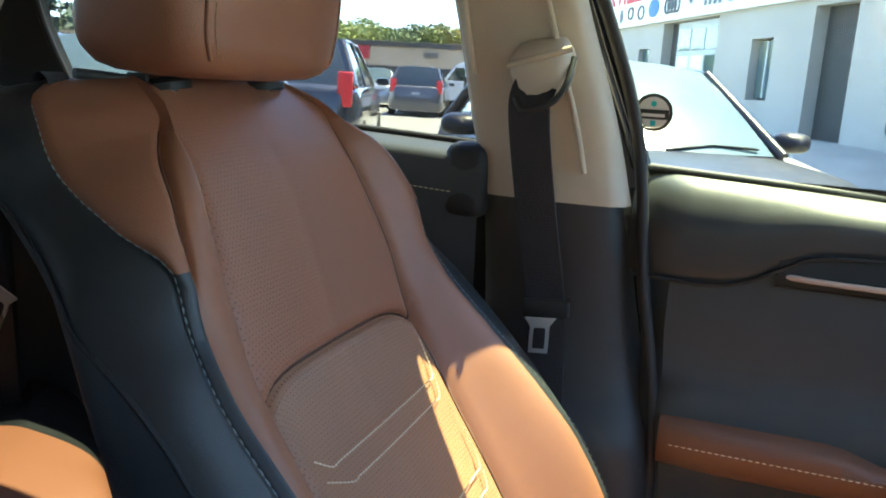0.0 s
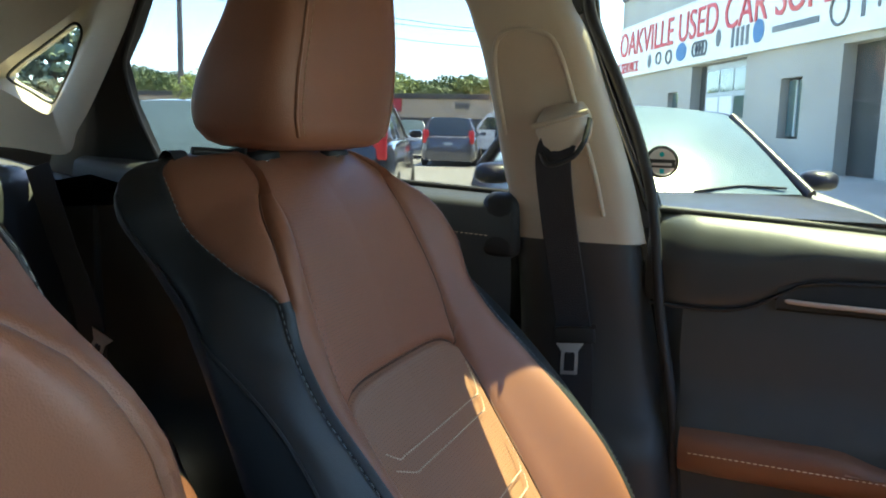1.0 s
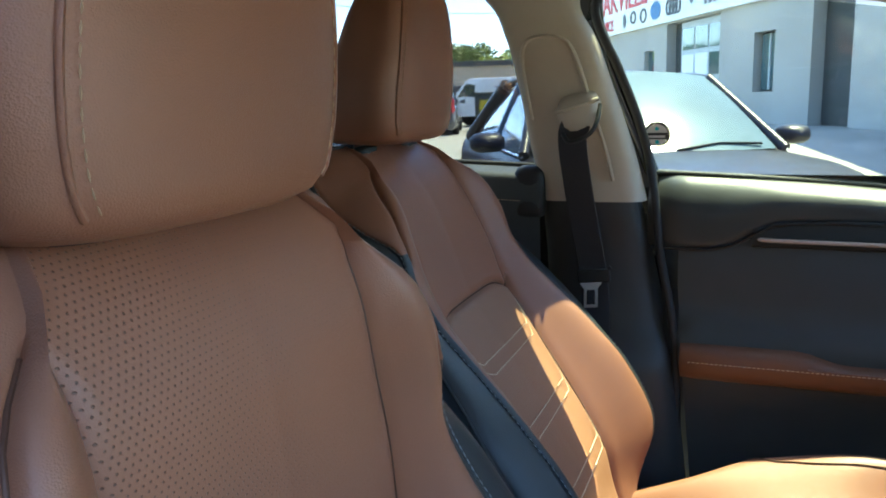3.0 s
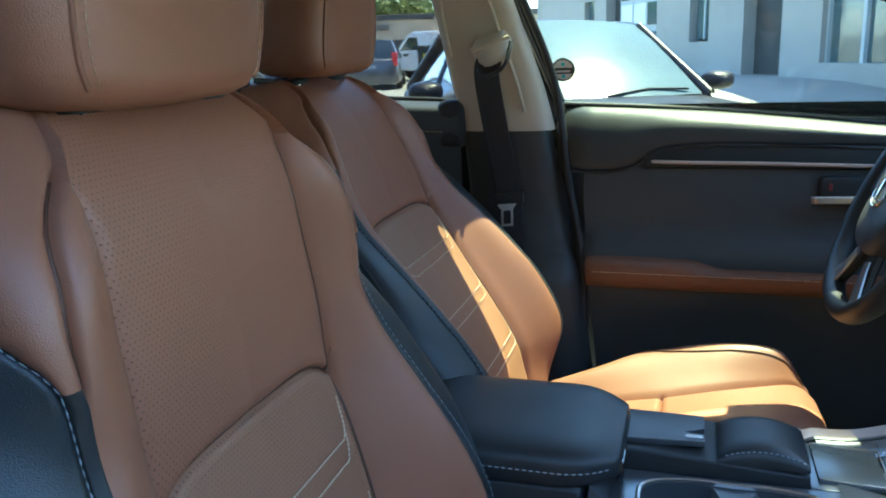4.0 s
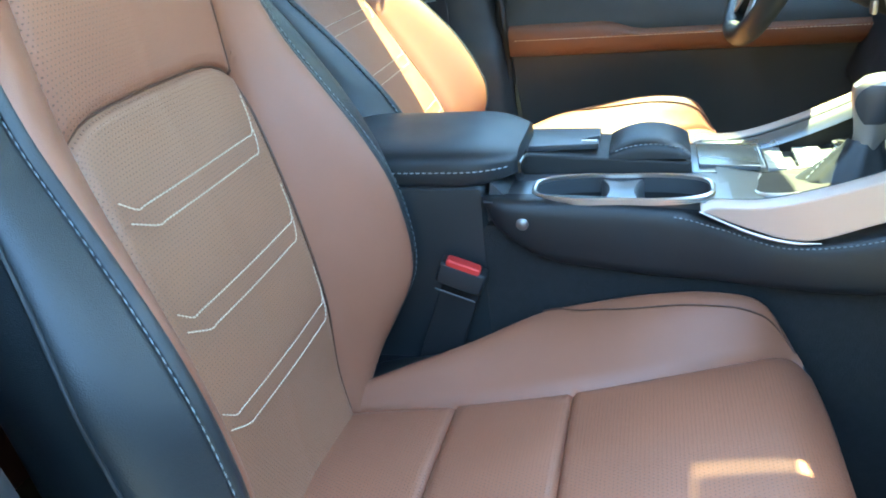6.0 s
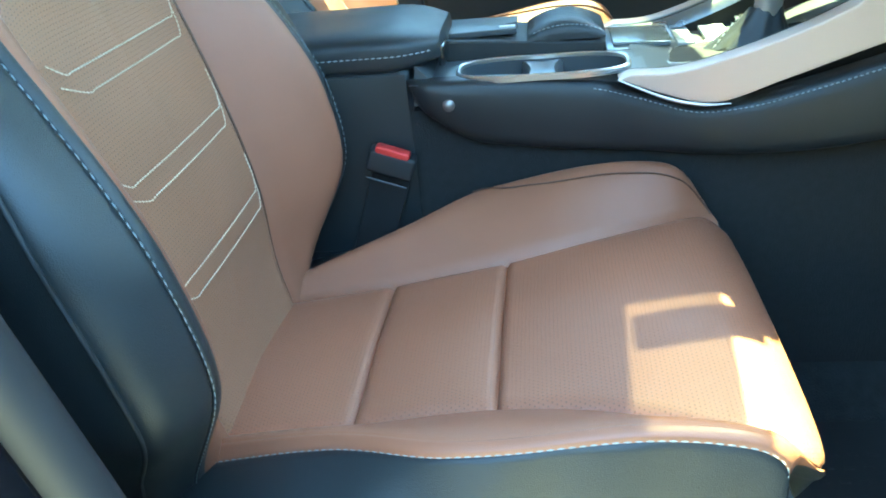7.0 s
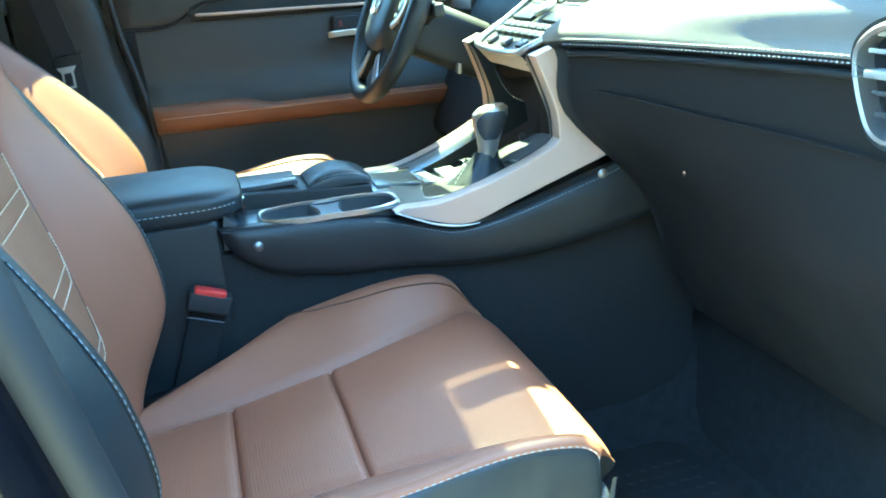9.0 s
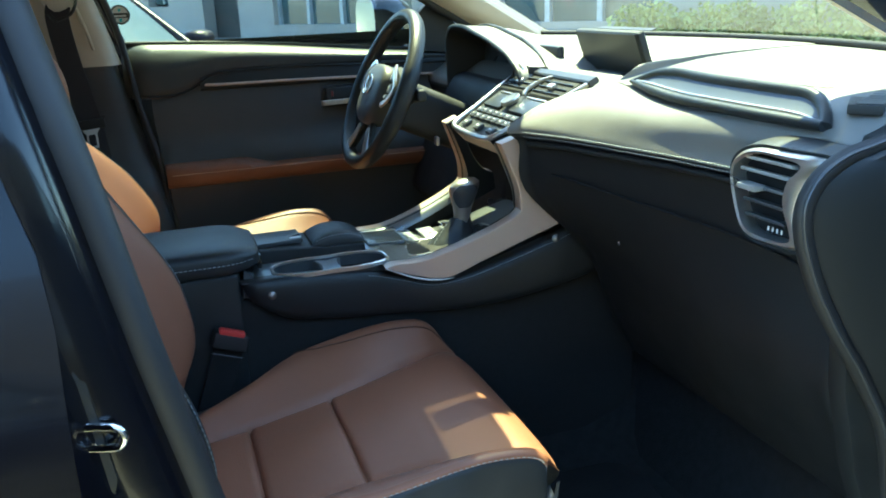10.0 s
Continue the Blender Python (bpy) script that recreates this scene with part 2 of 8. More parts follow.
def along(points, count, closed=False):
    """A smooth Catmull-Rom line of count points through the given ones."""
    p = [Vector(q) for q in points]
    n = len(p)
    seg = n if closed else n - 1
    res = []
    for k in range(count):
        t = k / (count if closed else count - 1) * seg
        i = min(int(t), seg - 1)
        s = t - i
        if closed:
            a, b, c, d = p[(i - 1) % n], p[i % n], p[(i + 1) % n], p[(i + 2) % n]
        else:
            b, c = p[i], p[i + 1]
            a = p[i - 1] if i else b * 2 - c
            d = p[i + 2] if i + 2 < n else c * 2 - b
        res.append(0.5 * ((2 * b) + (c - a) * s + (2 * a - 5 * b + 4 * c - d) * s * s + (3 * b - a - 3 * c + d) * s ** 3))
    return res


def sheet(rows, close_u=False, close_v=False, cap=False, uv=None, sharp=40):
    """A mesh over a grid of points; close_u joins the ends of each row, cap fills the first and last rows."""
    R, C = len(rows), len(rows[0])
    verts = [tuple(p) for r in rows for p in r]
    faces = []
    for i in range(R if close_v else R - 1):
        for j in range(C if close_u else C - 1):
            a, b = i, (i + 1) % R
            c, d = j, (j + 1) % C
            faces.append((a * C + c, a * C + d, b * C + d, b * C + c))
    if cap:
        faces.append(tuple(range(C))[::-1])
        faces.append(tuple((R - 1) * C + j for j in range(C)))
    me = bpy.data.meshes.new("sheet")
    me.from_pydata(verts, [], faces)
    if uv is not None:
        layer = me.uv_layers.new(name="UVMap")
        flat = [c for r in uv for c in r]
        for poly in me.polygons:
            for li, vi in zip(poly.loop_indices, poly.vertices):
                layer.data[li].uv = flat[vi]
    me.update()
    bm = bmesh.new()
    bm.from_mesh(me)
    if not cap and not close_u:
        pass
    else:
        bmesh.ops.recalc_face_normals(bm, faces=bm.faces)
    bm.to_mesh(me)
    bm.free()
    return smooth_mesh(me, sharp)


def tube(points, radius, sides=8, closed=False, cap=True):
    """A round bar along points; radius may be a list."""
    p = [Vector(q) for q in points]
    n = len(p)
    rad = radius if isinstance(radius, (list, tuple)) else [radius] * n
    rows = []
    side = None
    for i in range(n):
        t = (p[(i + 1) % n] - p[i - 1]) if closed else (p[min(i + 1, n - 1)] - p[max(i - 1, 0)])
        t.normalize()
        if side is None:
            side = t.orthogonal().normalized()
        side = (side - t * side.dot(t)).normalized()
        up = t.cross(side)
        rows.append([p[i] + (side * math.cos(a) + up * math.sin(a)) * rad[i] for a in (2 * math.pi * k / sides for k in range(sides))])
    return sheet(rows, close_u=True, close_v=closed, cap=cap and not closed, sharp=60)


def bar(points, width, thick, up=(0, 0, 1), cap=True, bevel=0.25):
    """A flat strap along points: width across, thick along its normal nearest to up."""
    p = [Vector(q) for q in points]
    n = len(p)
    rows = []
    for i in range(n):
        t = (p[min(i + 1, n - 1)] - p[max(i - 1, 0)]).normalized()
        u = Vector(up[i] if isinstance(up, list) else up)
        s = t.cross(u).normalized()
        u = s.cross(t).normalized()
        w = (width[i] if isinstance(width, list) else width) / 2
        h = thick / 2
        c = min(w, h) * bevel * 2
        rows.append([p[i] + s * a + u * b for a, b in ((-w + c, -h), (w - c, -h), (w, -h + c), (w, h - c), (w - c, h), (-w + c, h), (-w, h - c), (-w, -h + c))])
    return sheet(rows, close_u=True, cap=cap, sharp=35)


def rbox(size, bevel=0.01, seg=3, at=(0, 0, 0), turn=None, taper=None):
    """A box with rounded edges, centred at at. taper: scale of its top in x and y."""
    bm = bmesh.new()
    bmesh.ops.create_cube(bm, size=1)
    for v in bm.verts:
        k = taper if taper and v.co.z > 0 else (1, 1)
        v.co = Vector((v.co.x * size[0] * k[0], v.co.y * size[1] * k[1], v.co.z * size[2]))
    if bevel:
        bmesh.ops.bevel(bm, geom=bm.edges[:], offset=bevel, segments=seg, profile=0.6, affect="EDGES")
    m = Matrix.Translation(at) @ (turn.to_4x4() if turn else Matrix())
    bmesh.ops.transform(bm, matrix=m, verts=bm.verts)
    me = bpy.data.meshes.new("box")
    bm.to_mesh(me)
    bm.free()
    return smooth_mesh(me, 35)


def prism(outline, lo, hi, axis="y", bevel=0.004, seg=2):
    """A plate: a closed 2D outline drawn in the plane across axis, from lo to hi along it, with rounded rims."""
    def place(a, b, c):
        return {"x": (c, a, b), "y": (a, c, b), "z": (a, b, c)}[axis]
    bm = bmesh.new()
    vs = [bm.verts.new(place(a, b, lo)) for a, b in outline]
    f = bm.faces.new(vs)
    r = bmesh.ops.extrude_face_region(bm, geom=[f])
    top = [g for g in r["geom"] if isinstance(g, bmesh.types.BMVert)]
    bmesh.ops.translate(bm, verts=top, vec=Vector(place(0, 0, hi - lo)))
    bmesh.ops.recalc_face_normals(bm, faces=bm.faces)
    if bevel:
        rim = [e for e in bm.edges if len(e.link_faces) == 2 and any(len(g.verts) > 4 for g in e.link_faces)]
        bmesh.ops.bevel(bm, geom=rim, offset=bevel, segments=seg, profile=0.6, affect="EDGES")
    me = bpy.data.meshes.new("plate")
    bm.to_mesh(me)
    bm.free()
    return smooth_mesh(me, 35)


def lathe(profile, at=(0, 0, 0), steps=24, axis="z"):
    rows = []
    for r, z in profile:
        ring = []
        for k in range(steps):
            a = 2 * math.pi * k / steps
            c, s = r * math.cos(a), r * math.sin(a)
            q = {"z": (c, s, z), "y": (c, z, s), "x": (z, c, s)}[axis]
            ring.append(Vector(q) + Vector(at))
        rows.append(ring)
    return sheet(rows, close_u=True, cap=True, sharp=40)


def moved(me, m):
    me.transform(m)
    return me


def dashes(points, length=0.0055, gap=0.0022, radius=0.0007, lift=None):
    """A row of single stitches along a line, as one mesh."""
    p = [Vector(q) for q in points]
    acc = [0.0]
    for a, b in zip(p, p[1:]):
        acc.append(acc[-1] + (b - a).length)
    xs = np.array(acc)
    arr = np.array([tuple(q) for q in p])

    def where(s):
        return Vector([float(np.interp(s, xs, arr[:, k])) for k in range(3)])

    verts, faces = [], []
    s = gap
    while s + length < acc[-1]:
        a, b = where(s), where(s + length)
        mid = (a + b) / 2 + (Vector(lift) * 0.0006 if lift else Vector((0, 0, 0)))
        t = (b - a).normalized()
        u = t.orthogonal().normalized()
        w = t.cross(u)
        base = len(verts)
        for q, r in ((a, radius * 0.35), (mid, radius), (b, radius * 0.35)):
            verts += [q + (u * math.cos(k) + w * math.sin(k)) * r for k in (0.4, 1.97, 3.54, 5.11)]
        for i in (0, 4):
            for k in range(4):
                faces.append((base + i + k, base + i + (k + 1) % 4, base + i + 4 + (k + 1) % 4, base + i + 4 + k))
        s += length + gap
    me = bpy.data.meshes.new("stitches")
    me.from_pydata(verts, [], faces)
    return smooth_mesh(me, 80)

# ---------------------------------------------------------------- the car's shell
# x forward, y to the car's left (driver), z up
TOP_Z = curve_of([(-1.6, 1.49), (-1.2, 1.52), (-0.75, 1.532), (-0.3, 1.536), (-0.05, 1.524), (0.16, 1.502), (0.37, 1.472), (0.55, 1.44), (0.72, 1.39)])
SILL_Z = curve_of([(-1.3, 1.262), (-0.8, 1.234), (-0.16, 1.206), (0.05, 1.196), (0.4, 1.178), (0.7, 1.15), (1.2, 1.11)])
EDGE_Y, SILL_Y = 0.655, 0.775


def headliner():
    rows = []
    for i in range(49):
        x = -1.6 + (0.60 + 1.6) * i / 48
        e = float(TOP_Z(x)[0])
        crown = curve_of([(0, 1.572), (0.35, 1.566), (0.52, 1.548), (0.60, max(e + 0.018, 1.50 if x < 0.4 else e + 0.018)), (0.655, e)])
        drop = 0.075 * max(0, (x - 0.35) / 0.35) ** 2 + 0.05 * max(0, (-1.1 - x) / 0.5) ** 2
        r = []
        for k in range(41):
            y = -0.655 + 1.31 * k / 40
            r.append(Vector((x, y, float(crown(abs(y))[0]) - drop * max(0, 1 - (abs(y) / 0.6) ** 3))))
        rows.append(r)
    return sheet(rows), rows


_me, _roof_rows = headliner()
single("ceiling", _me, "headliner_cloth", "beige woven headliner of the cabin roof", "headliner", kind="structure")
_skin = [[p + Vector((0.0, 0.012 * (p.y / 0.655), 0.045)) for p in r] for r in _roof_rows]
single("roof_panel", sheet(_skin), "black_paint", "black painted outer roof skin of the car", "roof panel", kind="structure")

# floor and tunnel
_fl = []
for i in range(30):
    x = -1.1 + 2.3 * i / 29
    r = []
    for k in range(41):
        y = -0.74 + 1.48 * k / 40
        z = 0.335 + 0.10 * math.exp(-(y / 0.13) ** 4) + (0.30 * max(0, (x - 0.92) / 0.28) ** 1.3)
        z += 0.03 * max(0, (abs(y) - 0.66) / 0.08)
        r.append(Vector((x, y, z)))
    _fl.append(r)
floor = single("floor", sheet(_fl), "floor_carpet", "black carpeted cabin floor", "car floor", kind="structure")


def floor_mat(y0, y1, x0, x1, group):
    outline = [(x0 + 0.03, y0), (x1 - 0.05, y0), (x1, y0 + 0.05), (x1, y1 - 0.05), (x1 - 0.05, y1), (x0 + 0.03, y1), (x0, y1 - 0.03), (x0, y0 + 0.03)]
    tray = thing("floor_mat", "black rubber floor mat with raised ribs on the carpet", "floor mat", (0, 0, 0), group)
    part("tray", prism(outline, 0.340, 0.352, "z", 0.004), "rubber", tray)
    nx, ny = int((x1 - x0 - 0.08) / 0.024), int((y1 - y0 - 0.08) / 0.024)
    vs, fs = [], []
    for i in range(nx):
        for j in range(ny):
            cx, cy = x0 + 0.05 + i * 0.024 + (j % 2) * 0.012, y0 + 0.05 + j * 0.024
            b = len(vs)
            for dx, dy, dz in ((-.008, -.004, 0), (.008, -.004, 0), (.008, .004, 0), (-.008, .004, 0), (-.005, -.0022, .0009), (.005, -.0022, .0009), (.005, .0022, .0009), (-.005, .0022, .0009)):
                vs.append((cx + dx, cy + dy, 0.3515 + dz))
            fs += [(b + 4, b + 5, b + 6, b + 7), (b, b + 1, b + 5, b + 4), (b + 1, b + 2, b + 6, b + 5), (b + 2, b + 3, b + 7, b + 6), (b + 3, b, b + 4, b + 7)]
    me = bpy.data.meshes.new("ribs")
    me.from_pydata(vs, [], fs)
    part("ribs", me, "rubber", tray)["kind"] = "stuff"


floor_mat(-0.66, -0.16, 0.56, 0.97, "floor mats")
floor_mat(0.16, 0.66, 0.46, 0.97, "floor mats")
part("footwell_panel", sheet([[Vector((0.96 + 0.20 * s, y, 0.352 + 0.50 * s)) for y in (-0.72, -0.3, 0, 0.3, 0.72)] for s in (0, 0.25, 0.5, 0.75, 1)]), "floor_carpet", None, "black carpeted front bulkhead above the pedals")
tagged(bpy.data.objects["footwell_panel"], "", "bulkhead", "", "structure")


def slab(outline3, inward, thick=0.03):
    """A closed panel between an outline in space and its copy set inward."""
    o = [Vector(p) for p in outline3]
    v = Vector(inward) * thick
    bm = bmesh.new()
    a = [bm.verts.new(p) for p in o]
    b = [bm.verts.new(p + v) for p in o]
    bm.faces.new(a)
    bm.faces.new(b[::-1])
    n = len(o)
    for i in range(n):
        bm.faces.new((a[i], b[i], b[(i + 1) % n], a[(i + 1) % n]))
    bmesh.ops.recalc_face_normals(bm, faces=bm.faces)
    me = bpy.data.meshes.new("slab")
    bm.to_mesh(me)
    bm.free()
    return me


def ring_panel(outer, inner, inward, thick=0.03):
    """A panel with one opening through it. Both outlines have the same number of points."""
    v = Vector(inward) * thick
    O, I = [Vector(p) for p in outer], [Vector(p) for p in inner]
    rows = [[p for p in O], [p for p in I], [p + v for p in I], [p + v for p in O]]
    return sheet(rows, close_u=True, close_v=True, sharp=30)


def side_y(z):
    """How far out the cabin side stands at a height."""
    return float(np.interp(z, [0.4, 1.0, 1.2, 1.36, 1.53], [0.76, 0.79, 0.775, 0.725, 0.655]))


# ---- B pillar on the driver's side: beige upper cover, black lower cover
def b_pillar(s):
    pil = thing("trim", "beige upper and black lower cover of the centre door pillar", "pillar trim", kind="structure")
    up = [(1.150, -0.133, 0.060), (1.25, -0.150, 0.036), (1.36, -0.163, 0.003), (1.44, -0.176, -0.022), (1.49, -0.196, -0.046), (1.515, -0.222, -0.040), (1.535, -0.262, -0.012), (1.556, -0.34, 0.06)]
    prof = curve_of([(z, (a, b)) for z, a, b in up])
    rows = []
    for i in range(35):
        z = 1.150 + 0.406 * i / 34
        a, b = prof(z)
        y = side_y(min(z, 1.53)) - 0.062 + 0.02 * min(1, max(0, (z - 1.45) / 0.08)) - 0.060 * max(0, (z - 1.505) / 0.051) ** 2
        w = b - a
        e = 0.035
        r = []
        for k, dy in ((0, e), (0.02, 0.016), (0.07, 0.004), (0.16, 0.0), (0.5, -0.004), (0.80, 0.0), (0.90, 0.004), (0.97, 0.016), (1, e)):
            r.append(Vector((a + w * k, s * (y + dy), z)))
        rows.append(r)
    part("upper_cover", sheet(rows, sharp=50), "beige_plastic", pil, "beige plastic upper pillar cover")
    # raised guide for the belt anchor
    g = [(-0.125, 1.19), (-0.135, 1.30), (-0.143, 1.40), (-0.125, 1.435), (-0.075, 1.435), (-0.052, 1.41), (-0.030, 1.33), (-0.008, 1.25), (0.004, 1.19), (-0.020, 1.17)]
    rim = [Vector((x, s * (side_y(z) - 0.068), z)) for x, z in g[1:9]]
    part("guide_rim", tube(along(rim, 40), 0.0036, 8), "beige_plastic", pil, "raised beige rim round the belt guide")
    rows = []
    prof2 = curve_of([(0.36, (-0.11, 0.19)), (0.6, (-0.12, 0.15)), (0.85, (-0.125, 0.115)), (1.0, (-0.13, 0.08)), (1.155, (-0.136, 0.047))])
    for i in range(31):
        z = 0.36 + 0.795 * i / 30
        a, b = prof2(z)
        y = side_y(z) - 0.062 + 0.012 * math.sin(math.pi * min(1, max(0, (1.15 - z) / 0.25))) - 0.040 * max(0, min(1, (0.9 - z) / 0.03))
        r = []
        for k, dy in ((0, 0.05), (0.03, 0.02), (0.1, 0.004), (0.25, 0.0), (0.5, -0.003), (0.75, 0.0), (0.9, 0.006), (0.97, 0.02), (1, 0.05)):
            r.append(Vector((a + (b - a) * k, s * (y + dy), z)))
        rows.append(r)
    part("lower_cover", sheet(rows, sharp=50), "cover_plastic", pil, "black plastic lower pillar cover")
    return pil


b_pillar(1)


mat("tongue_steel", (0.75, 0.75, 0.74), 0.3, metal=0.7, vary=0.02)


def belt(s):
    b = thing("seat_belt", "black seat belt hanging from a beige anchor on the door pillar", "seat belt")
    y = 0.652
    # anchor cover: a hooked beige housing, wider at its slanted mouth
    rows = []
    for x0, x1, d, z in ((-0.072, -0.030, 0.010, 1.346), (-0.080, -0.022, 0.026, 1.342), (-0.088, -0.014, 0.036, 1.328), (-0.088, -0.010, 0.040, 1.312), (-0.080, -0.014, 0.038, 1.292), (-0.070, -0.026, 0.030, 1.274), (-0.062, -0.036, 0.016, 1.266)):
        r = []
        for k in range(20):
            a = 2 * math.pi * k / 20
            c, q = math.cos(a), math.sin(a)
            r.append(Vector(((x0 + x1) / 2 + (x1 - x0) / 2 * math.copysign(abs(c) ** 0.6, c), s * (y - d * max(0, math.copysign(abs(q) ** 0.7, q)) + 0.03), z + 0.20 * (x1 - x0) / 2 * c)))
        rows.append(r)
    part("anchor_cover", sheet(rows, close_u=True, cap=True, sharp=60), "beige_plastic", b, "beige plastic belt anchor cover")
    part("anchor_ridge", tube(along([(-0.086, s * (y - 0.004), 1.312), (-0.05, s * (y - 0.010), 1.322), (-0.012, s * (y - 0.004), 1.334)], 20), 0.004, 8), "beige_plastic", b)
    part("guide_loop", tube(along([(-0.074, s * (y - 0.002), 1.276), (-0.060, s * (y - 0.012), 1.262), (-0.030, s * (y - 0.012), 1.272), (-0.015, s * (y - 0.006), 1.294), (-0.012, s * (y + 0.01), 1.325)], 24), 0.0038, 8), "black_plastic", b, "black belt guide loop")
    web = along([(-0.050, s * 0.650, 1.295), (-0.058, s * 0.655, 1.262), (-0.050, s * 0.685, 1.16), (-0.030, s * 0.705, 1.03), (-0.022, s * 0.70, 0.96), (-0.01, s * 0.67, 0.80), (0.0, s * 0.65, 0.5)], 50)
    part("webbing", bar(web, 0.050, 0.0035, (0, -s, 0.05)), "belt_web", b, "black woven belt webbing")
    # tongue with a slot
    tz, ty = 0.990, 0.688
    def at(a, c):
        return Vector((-0.029 + a, s * ty, tz + c + a * 0.1))
    outer = [at(-0.012, -0.030), at(0.012, -0.030), at(0.0125, -0.01), at(0.012, 0.004), at(0.020, 0.016), at(-0.020, 0.016), at(-0.012, 0.004), at(-0.0125, -0.01)]
    inner = [at(-0.008, -0.025), at(0.008, -0.025), at(0.008, -0.012), at(0.008, -0.001), at(0.007, 0.003), at(-0.007, 0.003), at(-0.008, -0.001), at(-0.008, -0.012)]
    part("tongue", ring_panel(outer, inner, (0, -s, 0), 0.003), "tongue_steel", b, "steel belt tongue with a slot")
    part("tongue_grip", rbox((0.060, 0.010, 0.024), 0.004, 3, (-0.026, s * (ty + 0.012), tz + 0.026), Matrix.Rotation(-0.1, 3, "Y")), "black_plastic", b, "black plastic tongue grip")
    part("stop_button", lathe([(0, 0), (0.004, 0), (0.004, 0.003), (0, 0.004)], (0.004, s * (ty - 0.004), tz + 0.045), 12, "y"), "black_plastic", b)
    return b


belt(1)

# ---- window panes of the driver's side
def pane(name, pts, label, mat_="window_glass"):
    ob = single(name, slab(pts, (0, 1, 0), 0.004), mat_, label, "window", kind="structure")
    return ob


def yo(z, d=0.012):
    return side_y(z) + d


front_pane = [(x, yo(z), z) for x, z in ((0.045, 1.18), (0.03, 1.25), (-0.01, 1.36), (-0.045, 1.46), (-0.03, 1.51), (0.0, 1.525), (0.16, 1.50), (0.37, 1.47), (0.55, 1.44), (0.72, 1.36), (0.86, 1.26), (0.99, 1.15), (1.0, 1.11), (0.4, 1.16))]
pane("window_1", front_pane, "clear glass of the driver door window, slightly dusty")
rear_pane = [(x, yo(z), z) for x, z in ((-0.11, 1.19), (-0.13, 1.28), (-0.15, 1.38), (-0.175, 1.48), (-0.22, 1.53), (-0.28, 1.545), (-0.76, 1.55), (-0.83, 1.54), (-0.89, 1.47), (-0.905, 1.42), (-0.86, 1.30), (-0.83, 1.22), (-0.5, 1.21))]
pane("window_2", rear_pane, "lightly tinted glass of the rear door window", "privacy_glass")

# sticker on the driver's pane: a dark ring with a bar across and two cyan spots
def sticker():
    st = thing("window_sticker", "round dark and cyan paper sticker on the driver window", "sticker")
    cx, cz = 0.073, 1.267
    def disc(r, n=32, dx=0, dz=0, off=0.0):
        return [(cx + dx + r * math.cos(2 * math.pi * k / n), yo(cz + dz + r * math.sin(2 * math.pi * k / n), 0.0105 - off), cz + dz + r * math.sin(2 * math.pi * k / n)) for k in range(n)]
    ringo = ring_panel(disc(0.0235), disc(0.0195), (0, -1, 0), 0.0006)
    part("ring", ringo, "sticker_dark", st, "dark ring")
    part("face", slab(disc(0.0194, off=0.0002), (0, -1, 0), 0.0003), "white_mark", st, "pale face")
    def rect(x0, x1, z0, z1, off):
        return [(cx + a, yo(cz + b, 0.0105 - off), cz + b) for a, b in ((x0, z0), (x1, z0), (x1, z1), (x0, z1))]
    part("bar", slab(rect(-0.019, 0.019, -0.008, 0.004, 0.0007), (0, -1, 0), 0.0004), "sticker_dark", st, "dark bar")
    part("bar_line", slab(rect(-0.014, 0.014, -0.005, -0.001, 0.0013), (0, -1, 0), 0.0003), "white_mark", st, "white bar")
    part("spot", slab(disc(0.0035, 16, 0.0, 0.011, 0.0008), (0, -1, 0), 0.0003), "sticker_cyan", st, "cyan spot")
    part("spot", slab(rect(-0.003, 0.0035, -0.0165, -0.0095, 0.0008), (0, -1, 0), 0.0003), "sticker_cyan", st, "cyan block")
    return st


sticker()


# ---- door frames and seals round the panes
def seal(points, r, name, label, mat_="rubber", n=60):
    me = tube(along(points, n), r, 8)
    ob = single(name, me, mat_, label, "door seal", kind="structure")
    return ob


seal([(0.145, 0.70, 0.36), (0.128, 0.715, 0.6), (0.118, 0.728, 0.88), (0.087, 0.745, 1.05), (0.068, 0.755, 1.19), (0.048, 0.742, 1.28), (0.013, 0.71, 1.38), (-0.020, 0.68, 1.46), (-0.020, 0.676, 1.500), (0.015, 0.670, 1.530), (0.16, 0.672, 1.514), (0.37, 0.668, 1.484), (0.55, 0.650, 1.43), (0.72, 0.67, 1.37), (0.86, 0.70, 1.28), (1.0, 0.735, 1.17)], 0.008, "trim", "black rubber seal round the front door opening", n=140)
seal([(0.064, 0.775, 1.20), (0.042, 0.762, 1.26), (0.004, 0.735, 1.36), (-0.034, 0.70, 1.47)], 0.013, "trim", "black window channel at the rear edge of the driver window", "gloss_black")
seal([(-0.115, 0.765, 1.20), (-0.135, 0.735, 1.30), (-0.158, 0.70, 1.40), (-0.180, 0.672, 1.475), (-0.215, 0.655, 1.515), (-0.28, 0.652, 1.532), (-0.55, 0.652, 1.537), (-0.70, 0.652, 1.535), (-0.742, 0.655, 1.522), (-0.768, 0.661, 1.503), (-0.81, 0.68, 1.455), (-0.848, 0.70, 1.41), (-0.858, 0.72, 1.36), (-0.850, 0.74, 1.30), (-0.83, 0.76, 1.235)], 0.0055, "trim", "black rubber seal round the rear door window", n=120)

_fr = []
